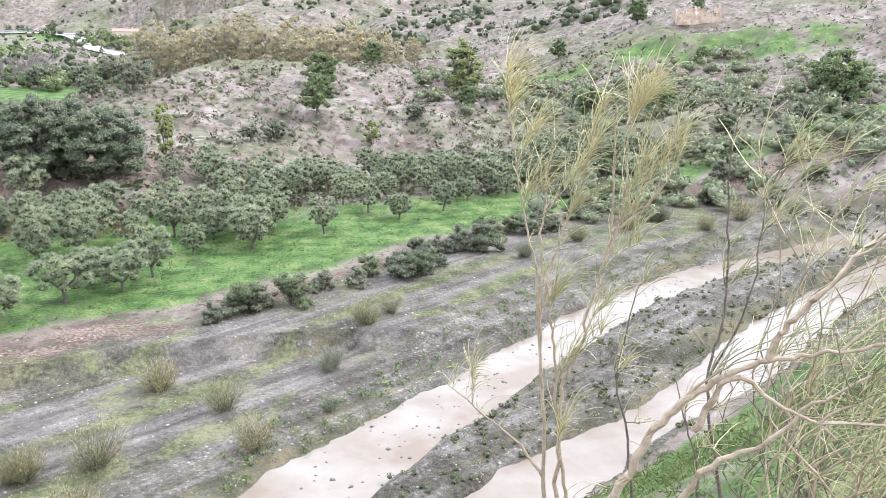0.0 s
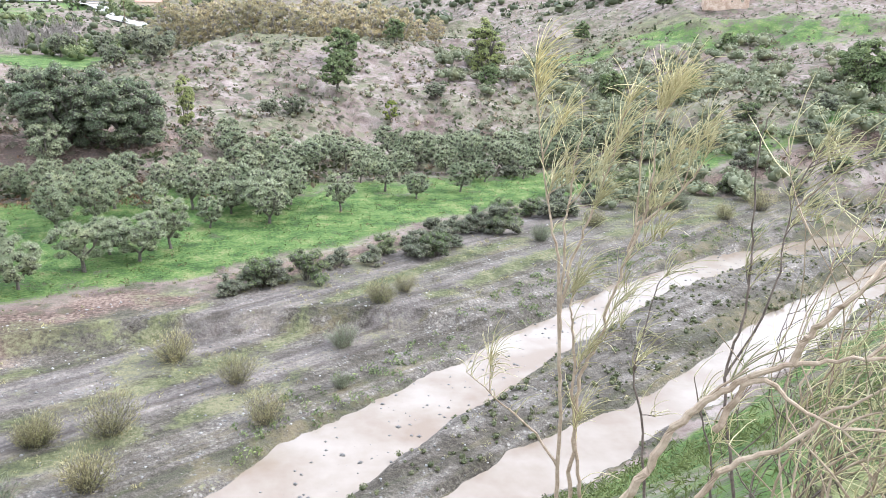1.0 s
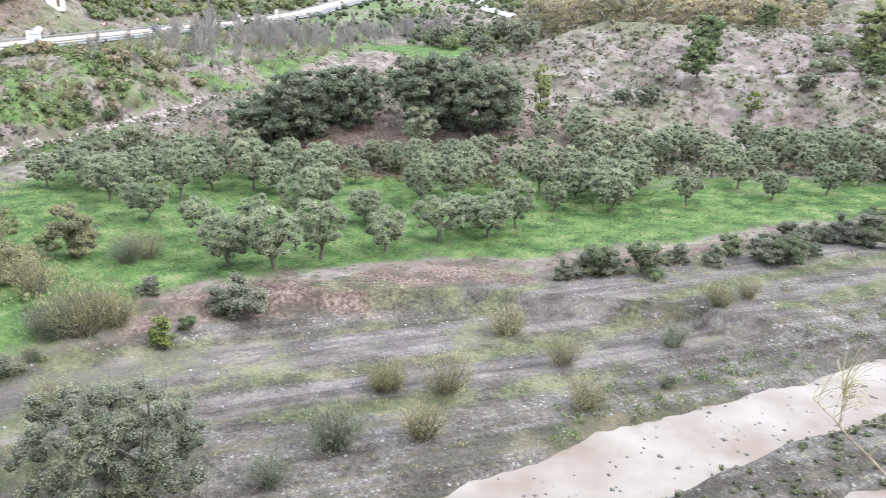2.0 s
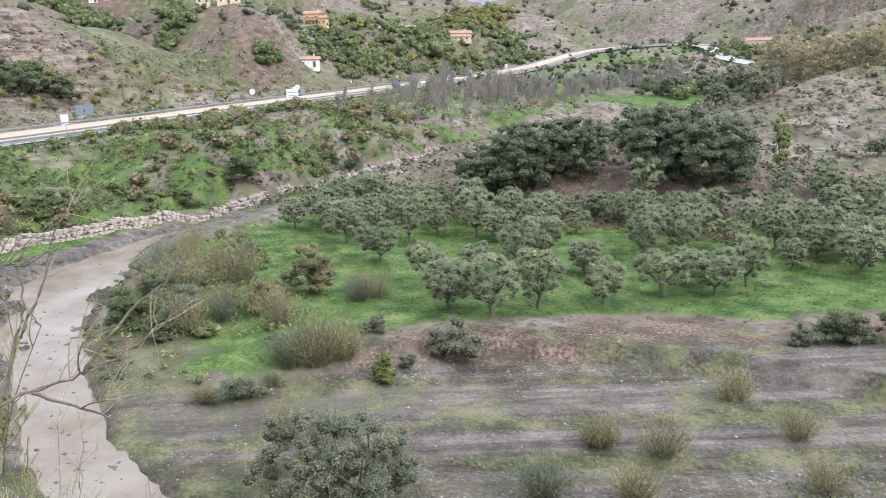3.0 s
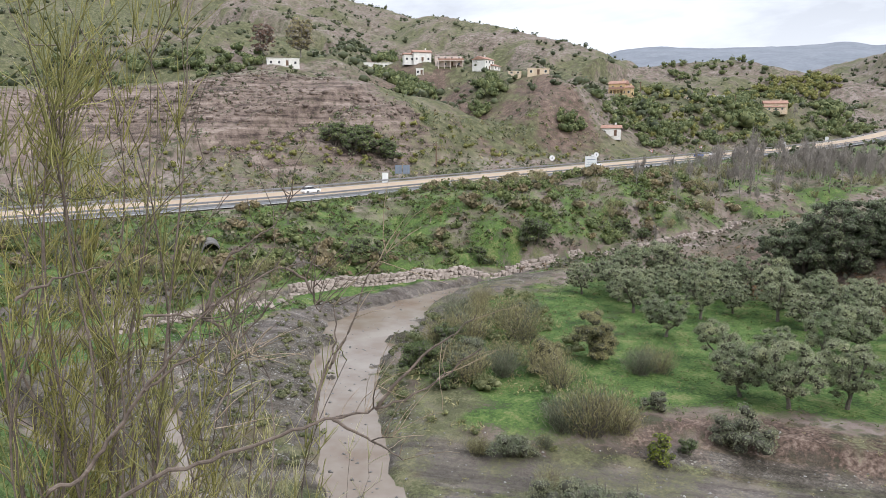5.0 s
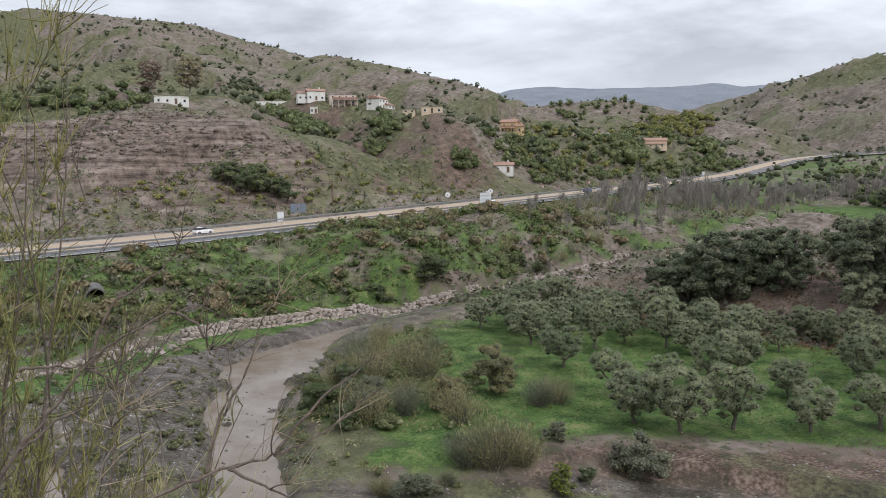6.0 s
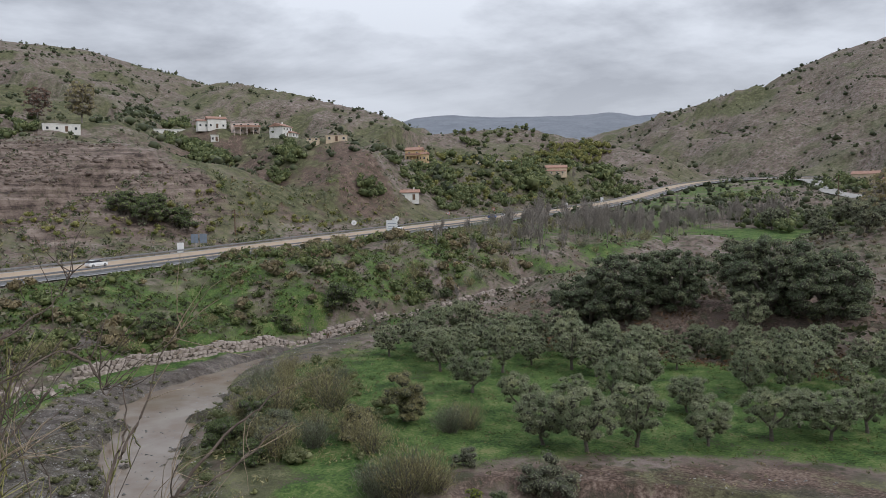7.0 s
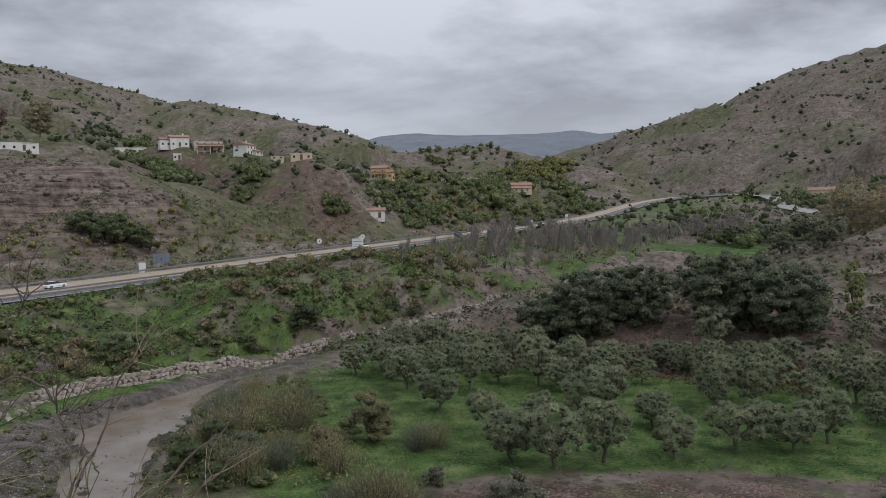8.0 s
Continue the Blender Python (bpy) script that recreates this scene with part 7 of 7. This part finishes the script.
def octahedra(P, size, rng):
    n = len(P)
    base = np.array([(1, 0, 0), (-1, 0, 0), (0, 1, 0), (0, -1, 0), (0, 0, 1), (0, 0, -1)], float)
    V = base[None] * rng.uniform(0.55, 1.2, (n, 6, 1)) * size[:, None, None] * np.array([1.0, 0.85, 0.6])
    t = rng.uniform(0, 6.283, n)
    c, s = np.cos(t)[:, None], np.sin(t)[:, None]
    V = np.stack([V[..., 0] * c - V[..., 1] * s, V[..., 0] * s + V[..., 1] * c, V[..., 2]], -1) + P[:, None]
    F = np.array([(0, 2, 4), (2, 1, 4), (1, 3, 4), (3, 0, 4), (2, 0, 5), (1, 2, 5), (3, 1, 5), (0, 3, 5)])
    return V.reshape(-1, 3), (np.arange(n)[:, None, None] * 6 + F[None]).reshape(-1, 3)


def stone_material():
    m, n, l, b = shader("river_stone")
    geo = n.new("ShaderNodeNewGeometry")
    l.new(add_ramp(n, l, geo.outputs["Random Per Island"], [(0.0, (0.11, 0.105, 0.095)), (0.7, (0.21, 0.20, 0.188)), (1.0, (0.40, 0.385, 0.36))]), b.inputs["Base Color"])
    b.inputs["Roughness"].default_value = 0.85
    return m


P = np.concatenate([gravel_spots(9000, -92, 70, 18, 100, rng), gravel_spots(7000, -92, -46, 18, 62, rng)])
tagged(new("river_stones", raw_mesh("river_stones", *octahedra(P, rng.uniform(0, 1, len(P)) ** 3 * 0.16 + 0.035, rng), stone_material())), "loose grey and pale river stones on the gravel bars", "stones", kind="stuff")


def between_channels(x, y, z):
    d, s, h = along(RIVER, x, y)
    return (s > 0) & (d > h * 0.9)


n = 1500
u = rng.uniform(0, 1, n)
line = np.array(RIVER)
run = np.concatenate([[0], np.cumsum(np.hypot(*np.diff(line[:, :2], axis=0).T))])
at = run[2] + u * (run[-2] - run[2])
cx, cy, half = (np.interp(at, run, line[:, k]) for k in range(3))
P = np.stack([cx + rng.normal(size=n) * half * 0.8, cy + rng.normal(size=n) * half * 0.8, np.full(n, -2.07)], 1)
tagged(new("shoal_stones", raw_mesh("shoal_stones", *octahedra(P, rng.uniform(0, 1, n) ** 2 * 0.22 + 0.06, rng), mottled("wet_stone", (0.06, 0.055, 0.05), (0.13, 0.12, 0.11), 2.0, 0.4))), "dark wet stones breaking the muddy water", "stones", kind="stuff")
west_bar = gravel_spots(520, -92, -48, 18, 62, rng)
TUSSOCK = leafy("tussock_blade", (0.075, 0.085, 0.044), (0.205, 0.21, 0.12), 0.15)
scatter_lumps("bar_tussocks", "dark green tussocks on the gravel by the bend", np.stack([west_bar[:, 0], west_bar[:, 1], rng.uniform(0, 1, len(west_bar)) ** 2 * 0.75 + 0.32], 1), 2, 44, TUSSOCK, 60, 0.7, 0.6)
bar = gravel_spots(760, -2, 80, 18, 82, rng, between_channels)
scatter_lumps("tussocks", "small dark tussocks on the gravel bars", np.stack([bar[:, 0], bar[:, 1], rng.uniform(0, 1, len(bar)) ** 2 * 0.5 + 0.26], 1), 1, 26, TUSSOCK, 61, 0.7, 0.7)


def river_edge(x, y, z):
    d, s, h = along(RIVER, x, y)
    return (s < 0) & (d > h) & (d < h + 4.5) & (x > -2)


edge = gravel_spots(420, -2, 75, 36, 90, rng, river_edge)
scatter_stuff("bank_herbs", "low green herbs along the water's edge", np.stack([edge[:, 0], edge[:, 1], rng.uniform(0.25, 0.8, len(edge))], 1), 20, GREEN_LEAF, 62, 0.6, 0.4)
loose = gravel_spots(900, -75, 60, 30, 95, rng, lambda x, y, z: fbm(x, y, 5, 3, 19) > 0.1)
scatter_stuff("track_weeds", "sparse weeds along the gravel tracks", np.stack([loose[:, 0], loose[:, 1], rng.uniform(0.12, 0.5, len(loose))], 1), 12, TAWNY_LEAF, 63, 0.6, 0.3)


def meadow_spots(count, rng):
    out = []
    while sum(len(o) for o in out) < count:
        x, y = rng.uniform(-88, 70, count * 2), rng.uniform(46, 112, count * 2)
        d, s = along(TERRACE, x, y)
        ok = (s * d < -1) & (y - 0.13 * x < 108)
        out.append(np.stack([x, y], 1)[ok])
    return np.concatenate(out)[:count]


GRASS = leafy("grass_blade", (0.068, 0.090, 0.030), (0.17, 0.20, 0.080), 0.3)
DRY_GRASS = leafy("dry_grass_blade", (0.16, 0.13, 0.075), (0.33, 0.28, 0.18), 0.3)
M = meadow_spots(6500, rng)
scatter_stuff("meadow_grass", "uneven green grass of the orchard", np.stack([M[:, 0], M[:, 1], rng.uniform(0.15, 0.45, len(M))], 1), 5, GRASS, 64, 0.6, 0.3)
x, y = rng.uniform(-66, -4, 900), rng.uniform(97, 112, 900)
ok = fbm(x, y, 5, 3, 33) > -0.2
scatter_stuff("rusty_scrub", "rusty dry bracken below the great oaks", np.stack([x[ok], y[ok], rng.uniform(0.3, 1.2, ok.sum())], 1), 10, leafy("rusty_leaf", (0.11, 0.065, 0.04), (0.26, 0.165, 0.10), 0.2), 70, 0.7, 0.4)
M = meadow_spots(900, rng)
scatter_stuff("dry_weeds", "dry brownish weeds in the orchard", np.stack([M[:, 0], M[:, 1], rng.uniform(0.2, 0.6, len(M))], 1), 9, DRY_GRASS, 65, 0.6, 0.3)
t = rng.uniform(radians(-58), radians(90), 5200)
q = rng.uniform(0, 1, 5200) ** 0.7 * 34 + 3
x, y = -np.sin(t) * q, np.cos(t) * q
f, fs = along(BANK_FOOT, x, y)
ok = fs > 0
scatter_stuff("bank_grass", "long green grass on the steep bank", np.stack([x[ok], y[ok], 0.12 + 0.02 * q[ok]], 1), 8, GRASS, 66, 0.9, 0.16)
# green herbs and bushes of the embankment and the thicket by the bend
y = rng.uniform(15, 170, 8000)
x = rng.uniform(-140, -92, 8000)
d, s, rz = along(ROAD, x, y)
w, ws = along(WALL, x, y)
ok = (s > 0) & (d > 1) & (ws < 0) & (w > 2) & (fbm(x, y, 6, 4, 71) + rng.uniform(-0.3, 0.3, 8000) > -0.25)
thick = (fbm(x, y, 9, 3, 72) + rng.uniform(-0.25, 0.25, 8000) > 0.02) & (s > 0) & (d > 2.5) & (ws < 0) & (w > 1)
rows = np.stack([x[thick], y[thick], rng.uniform(0, 1, thick.sum()) ** 2 * 2.1 + 0.7], 1)
scatter_lumps("embankment_bushes", "rounded green bushes on the embankment", rows[::8], 3, 90, leafy("embankment_leaf", (0.10, 0.125, 0.052), (0.28, 0.31, 0.145), 0.25), 71, 0.8, 0.6)
scatter_lumps("embankment_tawny_bushes", "tawny brown bushes on the embankment", rows[2::14], 3, 90, leafy("embankment_dry_leaf", (0.16, 0.13, 0.085), (0.34, 0.29, 0.19), 0.25), 72, 0.8)
scatter_stuff("embankment_herbs", "lush low green herbs on the embankment", np.stack([x[ok], y[ok], rng.uniform(0.35, 1.2, ok.sum())], 1), 7, GRASS, 67, 0.6, 0.5)
x, y = rng.uniform(-76, -32, 2200), rng.uniform(36, 76, 2200)
d, s = along(TERRACE, x, y)
ok = (s * d < 2.0) & (x + 1.1 * y < 16) & (fbm(x, y, 7, 3, 29) > -0.1)
scatter_lumps("bend_undergrowth", "mixed green undergrowth by the river bend", np.stack([x[ok], y[ok], rng.uniform(0, 1, ok.sum()) ** 2 * 1.5 + 0.5], 1)[::8], 4, 220, leafy("undergrowth_leaf", (0.105, 0.120, 0.055), (0.28, 0.29, 0.16), 0.25), 68, 0.75, 0.36)
scatter_stuff("bend_thicket", "tawny brushwood by the river bend", np.stack([x[ok], y[ok], rng.uniform(0.4, 1.4, ok.sum())], 1)[1::5], 24, TAWNY_LEAF, 69, 0.9, 0.25)
